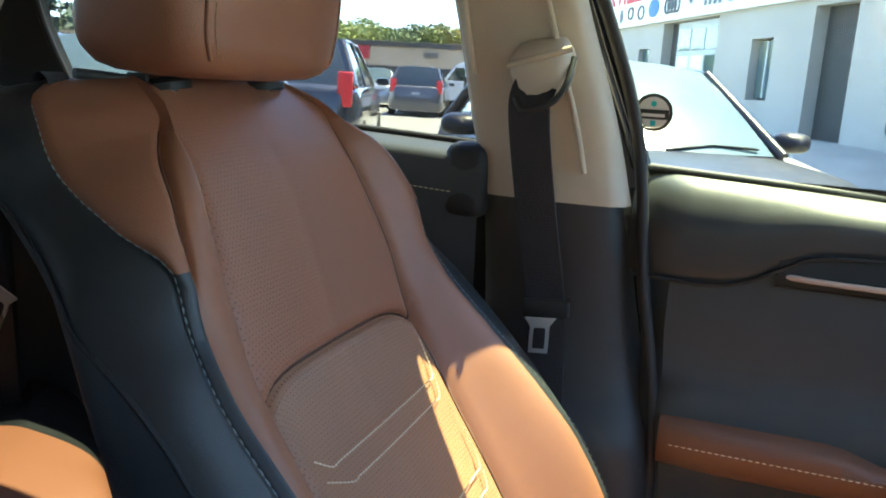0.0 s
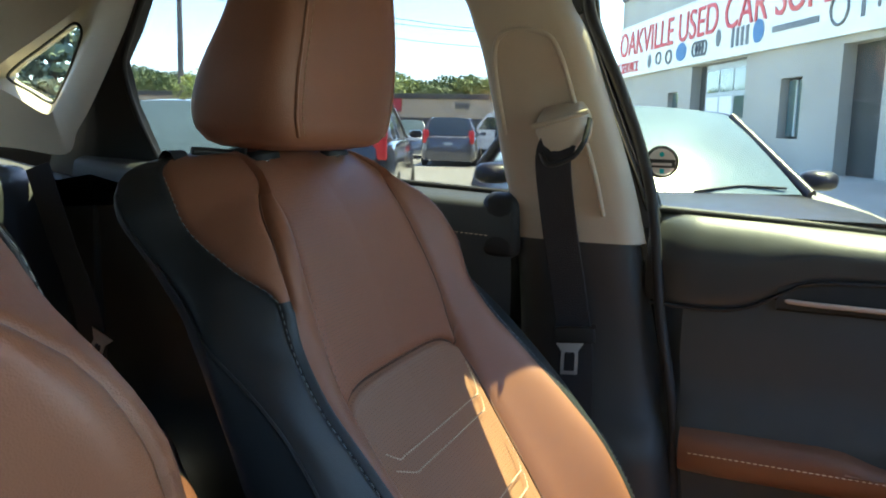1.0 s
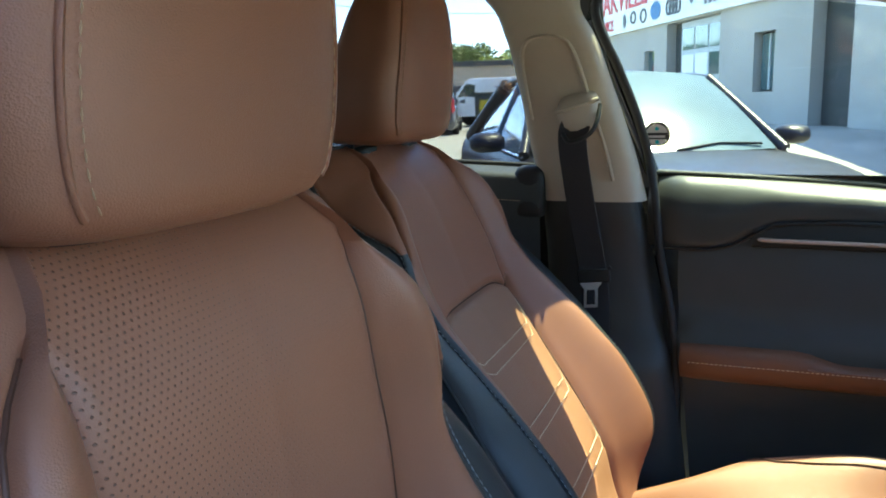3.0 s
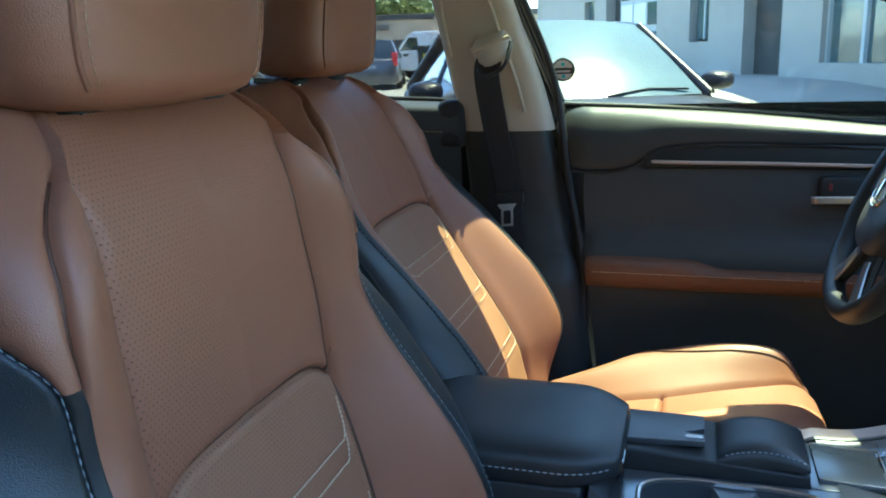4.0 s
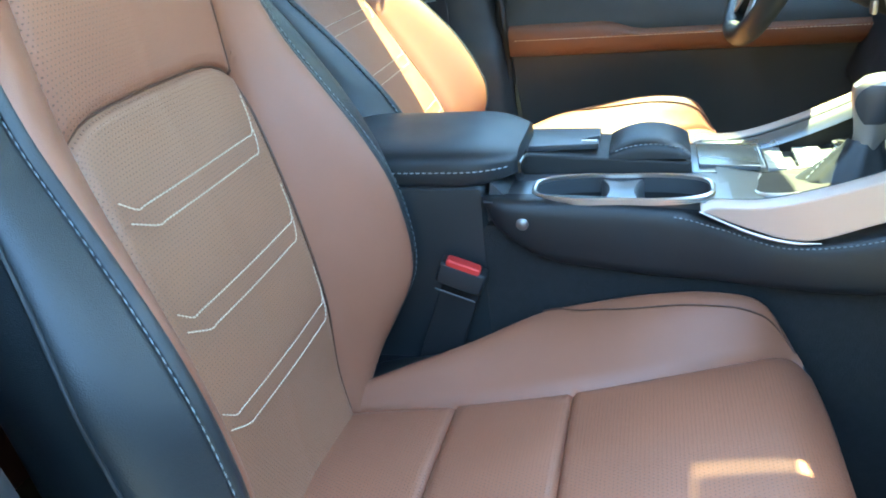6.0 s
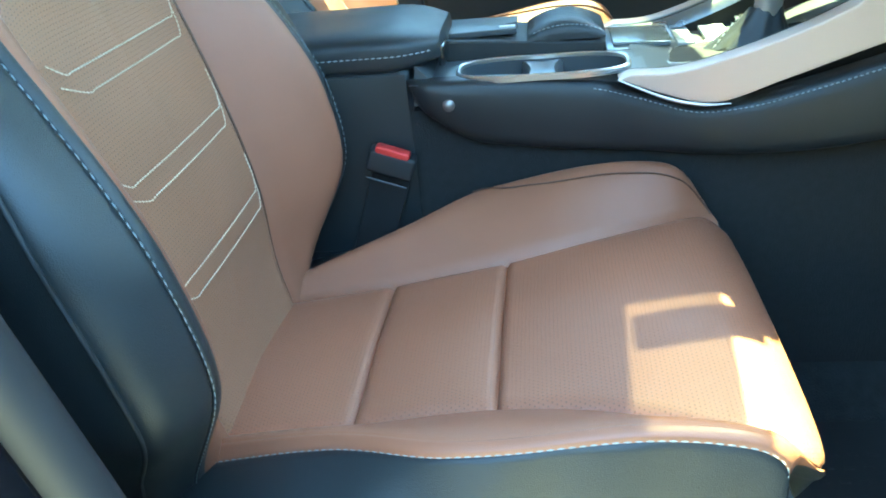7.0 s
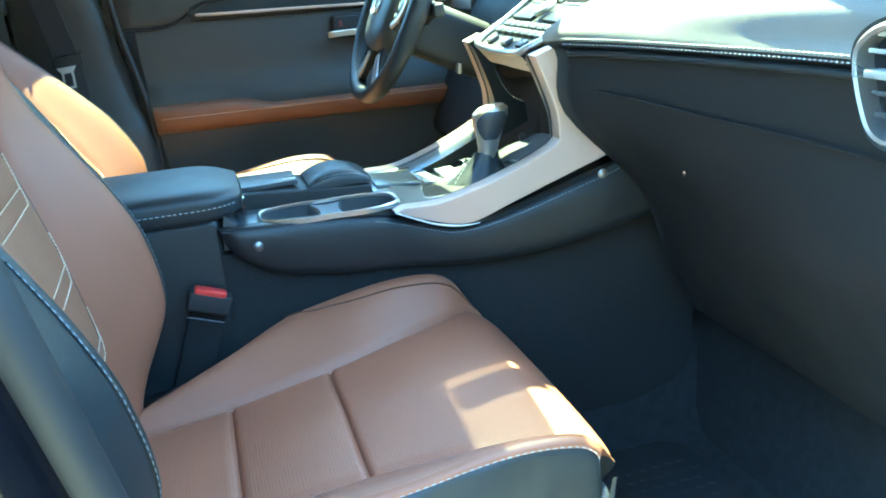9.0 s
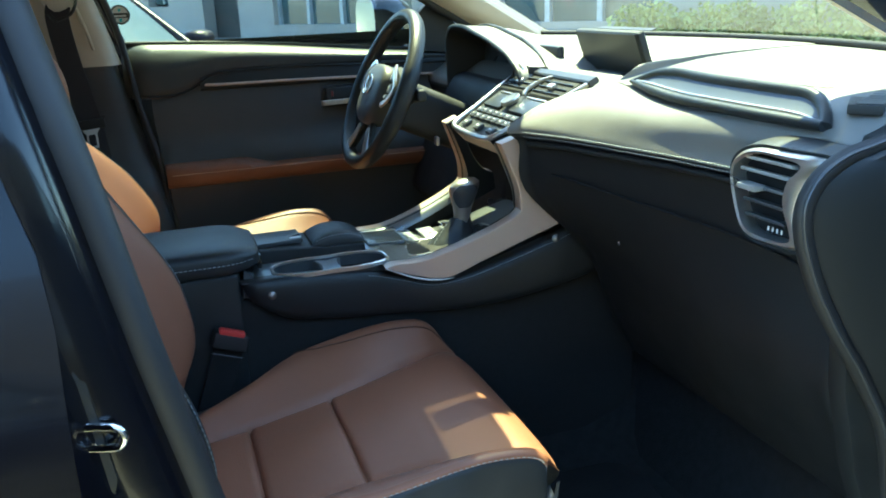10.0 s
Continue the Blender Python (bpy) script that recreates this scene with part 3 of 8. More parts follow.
for _z, _xa, _xb, _y in ((1.17, 0.028, 0.080, 0.778), (1.20, 0.025, 0.070, 0.774), (1.26, 0.005, 0.052, 0.760), (1.36, -0.045, 0.020, 0.733), (1.42, -0.075, 0.000, 0.714), (1.46, -0.10, -0.016, 0.706), (1.50, -0.12, -0.018, 0.692), (1.525, -0.13, -0.012, 0.672)):
    _fr.append([Vector((_xa - 0.03, _y - 0.004, _z)), Vector((_xa, _y - 0.004, _z)), Vector((_xb, _y + 0.004, _z)), Vector((_xb, _y + 0.016, _z))])
single("trim", sheet(_fr), "rubber", "black door frame beside the driver window", "door frame", kind="structure")

# ---- driver's door, closed
def driver_door():
    d = thing("door_1", "closed driver door with a dark inner panel and tan pad", "car door", kind="structure")
    keys = curve_of([(0.38, 0.745), (0.60, 0.735), (0.80, 0.722), (0.86, 0.715), (0.905, 0.718), (0.95, 0.744), (1.04, 0.750), (1.065, 0.753), (1.085, 0.755)])
    rows = []
    for i in range(33):
        z = 0.38 + 0.705 * i / 32
        rows.append([Vector((0.085 + 0.09 * max(0, (1.0 - z) / 0.6) ** 1.0 * 0.6 + (1.06 - 0.085) * k / 30, float(keys(z)[0]) + 0.03 * (k == 0), z)) for k in range(31)])
    part("lower_panel", sheet(rows), "door_plastic", d, "dark grained lower door panel")
    # padded upper panel, bulging towards the cabin, up to the glass
    up = curve_of([(0, (0.749, 0.0)), (0.08, (0.746, 0.008)), (0.3, (0.743, 0.034)), (0.45, (0.742, 0.056)), (0.6, (0.746, 0.074)), (0.75, (0.755, 0.092)), (0.88, (0.767, 0.107)), (0.95, (0.777, 0.115)), (1, (0.790, 0.121))])
    rows = []
    for i in range(25):
        y, dz = up(i / 24)
        r = []
        for k in range(41):
            x = 0.060 + (1.06 - 0.060) * k / 40
            top = float(SILL_Z(x)[0])
            low = 1.066 + 0.052 * (1 / (1 + math.exp(-(x - 0.235) / 0.018)))
            z = low + (top - low) * dz / 0.121
            lead = 0.022 * max(0, 1 - k / 2.0)
            r.append(Vector((x, y + lead, z)))
        rows.append(r)
    part("upper_pad", sheet(rows), "door_pad", d, "dark padded upper door panel, lit by the sun")
    crease = along([(0.07, 0.745, 1.066), (0.16, 0.745, 1.064), (0.21, 0.745, 1.075), (0.25, 0.744, 1.098), (0.30, 0.743, 1.115), (0.5, 0.743, 1.118), (1.05, 0.743, 1.10)], 60)
    part("crease", tube(crease, 0.003, 6), "black_plastic", d, "dark crease under the padded panel")
    rows = [[Vector((x, y, z0 + dz)) for x in np.linspace(0.24, 1.05, 30)] for y, dz, z0 in ((0.750, 0.0, 1.072), (0.744, 0.004, 1.072), (0.743, 0.02, 1.072), (0.747, 0.046, 1.072))]
    part("gloss_inlay", sheet(rows), "black_plastic", d, "glossy black inlay above the bright strip")
    strip_ = along([(0.25, 0.742, 1.087), (0.30, 0.738, 1.086), (0.5, 0.738, 1.084), (0.8, 0.738, 1.078), (1.04, 0.738, 1.07)], 40)
    part("bright_strip", bar(strip_, [0.002] + [0.0065] * 39, 0.008, (0, -1, 0)), "rose_satin", d, "bright satin strip with a pointed end")
    # tan arm pad
    padp = along([(0, 0.730, 0.832), (0, 0.705, 0.836), (0, 0.690, 0.850), (0, 0.686, 0.872), (0, 0.692, 0.890), (0, 0.715, 0.898), (0, 0.738, 0.900)], 22)
    rows = []
    for k in range(41):
        x = 0.128 + 0.84 * k / 40
        e = min(1, k / 3.0)
        dip = -0.018 * max(0, min(1, (x - 0.33) / 0.06))
        rows.append([Vector((x, 0.735 + (p.y - 0.735) * (0.72 + 0.28 * e ** 0.5), p.z + (dip if p.z > 0.88 else 0))) for p in padp])
    # the pad's darker tan stands for it facing away from the sun
    part("arm_pad", sheet(rows), "pad_leather_shade", d, "tan leather door arm pad, darkened for its shade")
    part("pad_stitching", dashes([(0.14 + 0.01 * k, 0.6855, 0.872) for k in range(80)], radius=0.0009), "cream_thread", d, "cream stitching")
    # pull handle and its bowl
    part("handle_bowl", rbox((0.13, 0.02, 0.055), 0.012, 3, (0.62, 0.742, 1.035)), "black_plastic", d, "dark handle recess")
    part("handle", bar(along([(0.545, 0.728, 1.018), (0.56, 0.716, 1.020), (0.62, 0.714, 1.022), (0.70, 0.722, 1.024)], 20), 0.014, 0.008, (0, -1, 0)), "silver_satin", d, "satin silver door handle")
    part("lock_button", rbox((0.006, 0.004, 0.014), 0.0015, 2, (0.575, 0.7305, 1.042)), "lock_red", d, "small red lock mark")
    # belt moulding outside, bright line at the glass
    for ya, nm, mt, rr in ((0.794, "glass_seal", "rubber", 0.006), (0.808, "belt_moulding", "chrome", 0.004)):
        line = [(x, ya, float(SILL_Z(x)[0]) + 0.002) for x in np.linspace(0.05, 1.02, 30)]
        part(nm, tube(line, rr, 8), mt, d, "bright outer belt moulding" if mt == "chrome" else "black glass seal")
    # outer skin
    rows = [[Vector((x, side_y(z) + 0.085 + 0.03 * math.sin((z - 0.3) / 0.9 * math.pi) - 0.07 * max(0, (z - 1.0) / 0.2), z)) for x in np.linspace(0.0, 1.08, 20)] for z in np.linspace(0.3, 1.195, 16)]
    part("outer_skin", sheet(rows), "black_paint", d, "black painted outer door skin")
    # exterior mirror
    rows = []
    for dx, k in ((0.0, 1.0), (0.03, 1.0), (0.07, 0.92), (0.11, 0.72), (0.135, 0.42), (0.145, 0.05)):
        rows.append([Vector((0.750 + dx, 1.0 + 0.125 * k * math.copysign(abs(math.cos(a)) ** 0.6, math.cos(a)), 1.205 + 0.092 * k * math.copysign(abs(math.sin(a)) ** 0.6, math.sin(a)))) for a in np.linspace(0, 2 * math.pi, 29)[:-1]])
    hs = part("mirror_housing", sheet(rows, close_u=True, cap=True), "black_paint", d, "black door mirror housing")
    g = [(0.748, 1.0 + 0.113 * math.copysign(abs(math.cos(a)) ** 0.6, math.cos(a)), 1.205 + 0.080 * math.copysign(abs(math.sin(a)) ** 0.6, math.sin(a))) for a in np.linspace(0, 2 * math.pi, 33)[:-1]]
    part("mirror_glass", slab(g, (-1, 0, 0), 0.003), "mirror", hs, "mirror glass")
    part("mirror_arm", rbox((0.06, 0.14, 0.03), 0.012, 3, (0.82, 0.86, 1.140)), "black_paint", d, "black mirror arm")
    part("mirror_sail", prism([(0.80, 1.14), (1.02, 1.12), (1.0, 1.15), (0.86, 1.27), (0.83, 1.24)], 0.735, 0.765, "y", 0.006), "black_plastic", d, "black corner cover by the mirror")


mat("door_pad", (0.044, 0.049, 0.049), 0.40, vary=0.1, grain=0.3, grain_scale=900)
mat("mirror", (0.9, 0.9, 0.9), 0.02, metal=1.0, vary=0.0)
driver_door()


def rear_door():
    d = thing("door_2", "closed rear door with a dark inner panel", "car door", kind="structure")
    up = curve_of([(0, (0.735, 0.38)), (0.4, (0.73, 0.8)), (0.6, (0.72, 1.0)), (0.72, (0.712, 1.12)), (0.80, (0.702, 1.165)), (0.9, (0.705, 1.20)), (0.96, (0.725, 1.213)), (1, (0.775, 1.218))])
    rows = []
    for i in range(41):
        y, z = up(i / 40)
        rows.append([Vector((x, y, z + (float(SILL_Z(x)[0]) - 1.218) * max(0, (z - 1.0) / 0.218))) for x in np.linspace(-0.98, -0.13, 31)])
    part("inner_panel", sheet(rows), "door_plastic", d, "dark padded inner door panel")
    part("stitching", dashes([(x, 0.7025, float(SILL_Z(x)[0]) - 0.056) for x in np.linspace(-0.95, -0.16, 60)], radius=0.001), "cream_thread", d, "cream stitching along the panel")
    part("handle", bar(along([(-0.30, 0.708, 1.150), (-0.27, 0.698, 1.152), (-0.24, 0.705, 1.158), (-0.225, 0.712, 1.168)], 14), 0.012, 0.006, (0, -1, 0)), "silver_satin", d, "satin silver inner handle")
    part("end_cover", rbox((0.06, 0.05, 0.10), 0.024, 4, (-0.150, 0.728, 1.165)), "black_plastic", d, "black rounded end cover at the pillar")
    line = [(x, 0.786, float(SILL_Z(x)[0]) + 0.002) for x in np.linspace(-0.83, -0.15, 30)]
    part("glass_seal", tube(line, 0.006, 8), "rubber", d, "black glass seal")
    rows = [[Vector((x, side_y(z) + 0.085 + 0.03 * math.sin((z - 0.3) / 0.9 * math.pi) - 0.07 * max(0, (z - 1.0) / 0.25), z)) for x in np.linspace(-1.15, -0.03, 16)] for z in np.linspace(0.3, 1.215, 14)]
    part("outer_skin", sheet(rows), "black_paint", d, "black painted outer door skin")


rear_door()

# ---- C pillar: black corner and beige cover with the small quarter window
_o = [(-1.0, 1.241), (-0.955, 1.285), (-0.908, 1.328), (-0.818, 1.415), (-0.745, 1.49), (-0.72, 1.545), (-0.95, 1.545), (-1.25, 1.51), (-1.40, 1.46), (-1.42, 1.38), (-1.38, 1.28), (-1.25, 1.255), (-1.12, 1.248)]
_i = [(-1.044, 1.337), (-1.01, 1.367), (-0.977, 1.397), (-0.945, 1.43), (-0.922, 1.455), (-0.922, 1.470), (-0.94, 1.471), (-0.985, 1.453), (-1.05, 1.427), (-1.10, 1.407), (-1.14, 1.387), (-1.138, 1.374), (-1.10, 1.356), (-1.065, 1.338)]


def quarter(s):
    q = thing("trim", "beige rear pillar cover round a small quarter window", "pillar trim", kind="structure")
    n = 72
    O = along([(x, s * (side_y(z) - 0.055), z) for x, z in _o], n, True)
    I0 = along([(-1.16 + (x + 1.16) * 1.34, s * (side_y(z) - 0.05), 1.40 + (z - 1.40) * 1.32) for x, z in _i], n, True)
    I = along([(x, s * (side_y(z) - 0.005), z) for x, z in _i], n, True)
    part("cover", sheet([O, I0, I, [p + Vector((0, s * 0.02, 0)) for p in I]], close_u=True, sharp=60), "beige_plastic", q, "beige moulded pillar cover")
    part("rubber_edge", tube(I, 0.004, 6, closed=True), "rubber", q, "black rubber edge of the quarter window")
    single("window_3", slab([p + Vector((0, s * 0.012, 0)) for p in I], (0, s, 0), 0.004), "window_glass", "small quarter window in the rear pillar", "window", kind="structure")


quarter(1)
_cr = []
for _z, _a, _b, _yb in ((1.16, -1.12, -0.80, 0.765), (1.21, -1.09, -0.818, 0.762), (1.25, -1.06, -0.833, 0.752), (1.335, -0.99, -0.858, 0.730), (1.41, -0.93, -0.850, 0.697), (1.46, -0.88, -0.80, 0.678), (1.505, -0.84, -0.762, 0.660), (1.54, -0.80, -0.74, 0.650)):
    _cr.append([Vector((_a, side_y(_z) - 0.025, _z)), Vector((_a * 0.5 + _b * 0.5, side_y(_z) - 0.028, _z)), Vector((_b - 0.012, _yb - 0.006, _z)), Vector((_b, _yb, _z)), Vector((_b, _yb + 0.02, _z)), Vector((_a, side_y(_z) + 0.02, _z))])
single("trim", sheet(_cr), "black_plastic", "black corner cover at the back of the rear door", "pillar trim", kind="structure")
single("trim", prism([(-0.82, 1.18), (-0.98, 1.19), (-1.25, 1.23), (-1.6, 1.1), (-1.6, 0.4), (-0.95, 0.4), (-0.93, 1.2)], 0.70, 0.76, "y", 0.006), "black_plastic", "black lower side cover of the rear cabin", "pillar trim", kind="structure")
# outer body round the rear quarter, and the tailgate
single("rear_quarter", sheet([[Vector((x, s_ * (side_y(z) + 0.10 - 0.06 * max(0, (z - 1.0) / 0.25)), z)) for x in np.linspace(-2.0, -1.1, 14)] for s_ in (1,) for z in np.linspace(0.35, 1.30, 12)]), "black_paint", "black painted rear quarter panel", "body panel", kind="structure")
single("rear_quarter", sheet([[Vector((x, -(side_y(z) + 0.10 - 0.06 * max(0, (z - 1.0) / 0.25)), z)) for x in np.linspace(-2.0, -1.1, 14)] for z in np.linspace(0.35, 1.30, 12)]), "black_paint", "black painted rear quarter panel", "body panel", kind="structure")
single("tailgate", sheet([[Vector((-1.75 + 0.12 * (1 - (y / 0.8) ** 2) * -1 + 0.28 * max(0, (z - 1.1) / 0.4), y * (1 - 0.16 * max(0, (z - 1.1) / 0.4)), z)) for y in np.linspace(-0.80, 0.80, 17)] for z in np.linspace(0.4, 1.12, 8)]), "black_plastic", "black inner panel of the tailgate", "tailgate", kind="structure")
_tg = single("window_4", slab([(-1.80, -0.62, 1.12), (-1.84, 0, 1.12), (-1.80, 0.62, 1.12), (-1.56, 0.54, 1.50), (-1.58, 0, 1.51), (-1.56, -0.54, 1.50)], (-1, 0, 0), 0.004), "tinted_glass", "tinted rear window", "window", kind="structure")
_tg.visible_shadow = False

# ---- passenger side: B pillar body with seal and striker, rear door edge
def body_pillar():
    p = thing("pillar", "glossy black body pillar of the open passenger doorway", "door pillar", kind="structure")
    rows = []
    prof = curve_of([(0.30, (0.19, -0.10)), (0.6, (0.15, -0.12)), (0.85, (0.105, -0.13)), (1.0, (0.075, -0.135)), (1.2, (0.035, -0.14)), (1.36, (-0.005, -0.16)), (1.53, (-0.055, -0.19))])
    for i in range(36):
        z = 0.30 + 1.23 * i / 35
        a, b = prof(z)
        y = side_y(z)
        r = [Vector((a + 0.012, -(y - 0.045), z)), Vector((a + 0.016, -(y - 0.02), z)), Vector((a, -(y + 0.0), z)), Vector((a - 0.010, -(y + 0.008), z)), Vector((a - 0.030, -(y + 0.010), z)), Vector((a - 0.042, -(y + 0.016), z)), Vector((a - 0.050, -(y + 0.045), z)), Vector((a - 0.062, -(y + 0.062), z)), Vector((b, -(y + 0.064), z))]
        rows.append(r)
    part("jamb", sheet(rows, sharp=50), "jamb_paint", p, "glossy black door jamb")
    line = [(float(prof(z)[0]) + 0.020, -(side_y(z) - 0.030), z) for z in np.linspace(0.34, 1.52, 40)]
    part("seal", tube(line, 0.017, 10), "rubber", p, "black rubber door seal")
    inner = []
    for i in range(25):
        z = 0.34 + 1.19 * i / 24
        a, b = prof(z)
        inner.append([Vector((a + 0.012, -(side_y(z) - 0.05), z)), Vector((a - 0.02, -(side_y(z) - 0.075), z)), Vector((b + 0.02, -(side_y(z) - 0.075), z)), Vector((b, -(side_y(z) - 0.03), z))])
    part("inner_cover", sheet(inner), "black_plastic", p, "black inner pillar cover")
    st = part("striker_plate", prism([(0.022, 0.895), (0.058, 0.895), (0.062, 0.91), (0.052, 1.0), (0.044, 1.012), (0.026, 1.012), (0.020, 1.0)], -0.800, -0.795, "y", 0.004), "black_plastic", p, "black striker plate")
    loop = along([(0.040, -0.798, 0.962), (0.058, -0.803, 0.961), (0.068, -0.806, 0.959), (0.0725, -0.807, 0.951), (0.068, -0.806, 0.943), (0.058, -0.803, 0.942), (0.034, -0.797, 0.944)], 40)
    part("striker", tube(loop, 0.0040, 10), "chrome", st, "shiny steel striker loop")


body_pillar()
_rd = thing("door_3", "closed black rear passenger door", "car door", kind="structure")
part("outer_skin", sheet([[Vector((x, -(side_y(z) + 0.075 + 0.03 * math.sin((z - 0.3) / 0.9 * math.pi) - 0.05 * max(0, (z - 1.0) / 0.25)), z)) for x in [0.046 - 0.3 * max(0, z - 1.10) - 0.002 * k * k for k in range(22)]] for z in np.linspace(0.3, 1.215, 20)]), "jamb_paint", _rd, "black painted outer door skin")
part("front_edge", sheet([[Vector((0.046 - 0.3 * max(0, z - 1.10) - dx, -(side_y(z) + 0.075 + 0.03 * math.sin((z - 0.3) / 0.9 * math.pi) - 0.05 * max(0, (z - 1.0) / 0.25) - dy), z)) for dx, dy in ((0, 0), (0.001, 0.01), (0.012, 0.018), (0.03, 0.02))] for z in np.linspace(0.3, 1.215, 20)]), "black_paint", _rd, "black folded door edge")
_wn2 = part("window_pane", slab([(x, -yo(z), z) for x, z in ((-0.15, 1.19), (-0.19, 1.38), (-0.215, 1.48), (-0.31, 1.545), (-0.83, 1.54), (-0.905, 1.42), (-0.83, 1.22))], (0, -1, 0), 0.004), "tinted_glass", _rd, "dark rear door glass")
_wn2.visible_shadow = False
part("inner_panel", sheet([[Vector((x, -y, z)) for x in np.linspace(-0.98, -0.13, 12)] for y, z in ((0.735, 0.38), (0.73, 0.8), (0.712, 1.12), (0.705, 1.2), (0.775, 1.218))]), "door_plastic", _rd, "dark inner door panel")
quarter(-1)

# ---- A pillars, windshield, roof rails
def a_pillar(s):
    t = thing("trim", "beige cover of the windshield pillar", "pillar trim", kind="structure")
    axis = along([(0.56, s * 0.635, 1.45), (0.72, s * 0.645, 1.385), (0.90, s * 0.675, 1.285), (1.10, s * 0.715, 1.175), (1.20, s * 0.735, 1.12)], 26)
    rows = []
    for p in axis:
        rows.append([p + Vector((dx * 0.55, s * dy, dz + dx * 0.83)) for dx, dy, dz in ((0.045, -0.035, 0.0), (0.02, -0.050, 0.0), (-0.01, -0.045, 0.0), (-0.032, -0.02, 0.0), (-0.04, 0.01, 0.0))])
    part("cover", sheet(rows), "beige_plastic", t, "beige plastic pillar cover")
    edge = ((-0.04, 0.01), (-0.045, 0.03), (-0.03, 0.075)) if s > 0 else ((-0.032, 0.014), (-0.018, 0.05), (0.0, 0.08))
    rows = [[p + Vector((dx * 0.55, s * dy, dx * 0.83)) for dx, dy in edge + ((0.02, 0.085), (0.055, 0.04), (0.05, -0.02))] for p in axis]
    part("outer_frame", sheet(rows), "black_paint", t, "black painted outer windshield pillar")
    part("seal", tube([p + (Vector((-0.026, 0.02, -0.036)) if s > 0 else Vector((0.0, -0.050, -0.012))) for p in axis], 0.012, 8), "rubber", t, "black rubber door seal")


a_pillar(1)
a_pillar(-1)
for s in (1, -1):
    rows = []
    for x in np.linspace(-1.6, 0.62, 40):
        e = float(TOP_Z(x)[0])
        rows.append([Vector((x, s * y, e + dz)) for y, dz in ((0.670, 0.020), (0.675, 0.018), (0.684, 0.022), (0.686, 0.034), (0.672, 0.047), (0.646, 0.052))])
    single("roof_rail", sheet(rows), "black_paint", "black painted roof edge above the doors", "roof rail", kind="structure")
_gl = []
for i in range(13):
    t = i / 12
    _gl.append([Vector((0.615 + (1.36 - 0.615) * t - 0.20 * (k / 10) ** 2 * (0.35 + 0.65 * t), k / 10 * (0.60 + 0.13 * t), 1.505 + (1.165 - 1.505) * t + 0.02 * math.sin(math.pi * t) - 0.05 * (1 - t) * (k / 10) ** 2)) for k in range(-10, 11)])
_ws = single("window_5", sheet(_gl), "windshield_glass", "dusty curved windshield", "window", kind="structure")
single("trim", tube([p + Vector((-0.012, 0, 0.004)) for p in _gl[-1]], 0.007, 8), "rubber", "black rubber edge along the foot of the windshield", "windshield seal", kind="structure")
# dotted shade band along the upper edge of the windshield
_sb = [[a.lerp(b, f) + Vector((-0.003, 0, -0.003)) for a, b in zip(_gl[0], _gl[2])] for f in (0.0, 0.2, 0.4, 0.6, 0.80)]
single("trim", sheet(_sb), "shade_band", "grey dotted shade band along the windshield top", "shade band", kind="structure")
_hd = [[Vector((p.x + dx, p.y, p.z + dz)) for p in _gl[0]] for dx, dz in ((-0.05, -0.012), (0.0, -0.014), (0.012, 0.002), (0.0, 0.03), (-0.04, 0.04))]
single("roof_header", sheet(_hd), "headliner_cloth", "beige roof header above the windshield", "headliner", kind="structure")


def rear_view_mirror():
    m = thing("rearview_mirror", "black interior mirror hanging below the roof header", "mirror")
    rows = []
    for dx, k in ((0.0, 0.97), (0.006, 1.0), (0.02, 0.96), (0.032, 0.75), (0.038, 0.1)):
        rows.append([Vector((dx, 0.125 * k * math.copysign(abs(math.cos(a)) ** 0.45, math.cos(a)), 0.036 * k * math.copysign(abs(math.sin(a)) ** 0.55, math.sin(a)))) for a in np.linspace(0, 2 * math.pi, 41)[:-1]])
    m.location = (0.705, 0.012, 1.425)
    m.rotation_euler = (0, radians(-8), radians(14))
    part("housing", sheet(rows, close_u=True, cap=True), "black_plastic", m, "black plastic mirror housing")
    part("glass", slab([(-0.001, 0.115 * math.copysign(abs(math.cos(a)) ** 0.45, math.cos(a)), 0.031 * math.copysign(abs(math.sin(a)) ** 0.55, math.sin(a))) for a in np.linspace(0, 2 * math.pi, 41)[:-1]], (-1, 0, 0), 0.002), "mirror", m, "mirror glass")
    part("stalk", tube(along([(0.03, 0, 0.01), (0.06, 0, 0.03), (0.075, 0.0, 0.07)], 10), 0.011, 10), "black_plastic", m, "black mirror stalk")


rear_view_mirror()
# unseen pair, sized and placed to cast the shadows on the passenger cushion
single("sensor_cover", prism([(0.59, 1.490), (0.64, 1.458), (0.73, 1.423), (0.79, 1.408), (0.78, 1.428), (0.61, 1.503)], -0.052, 0.140, "y", 0.008, 2), "black_plastic", "unseen black cover behind the interior mirror, placed to shade the cushion", "sensor cover")
single("sensor_housing", rbox((0.12, 0.05, 0.018), 0.006, 3, (0.680, -0.100, 1.458), Matrix.Rotation(radians(28), 3, "Y")), "black_plastic", "unseen small black box at the windshield top, placed to shade the cushion", "sensor")


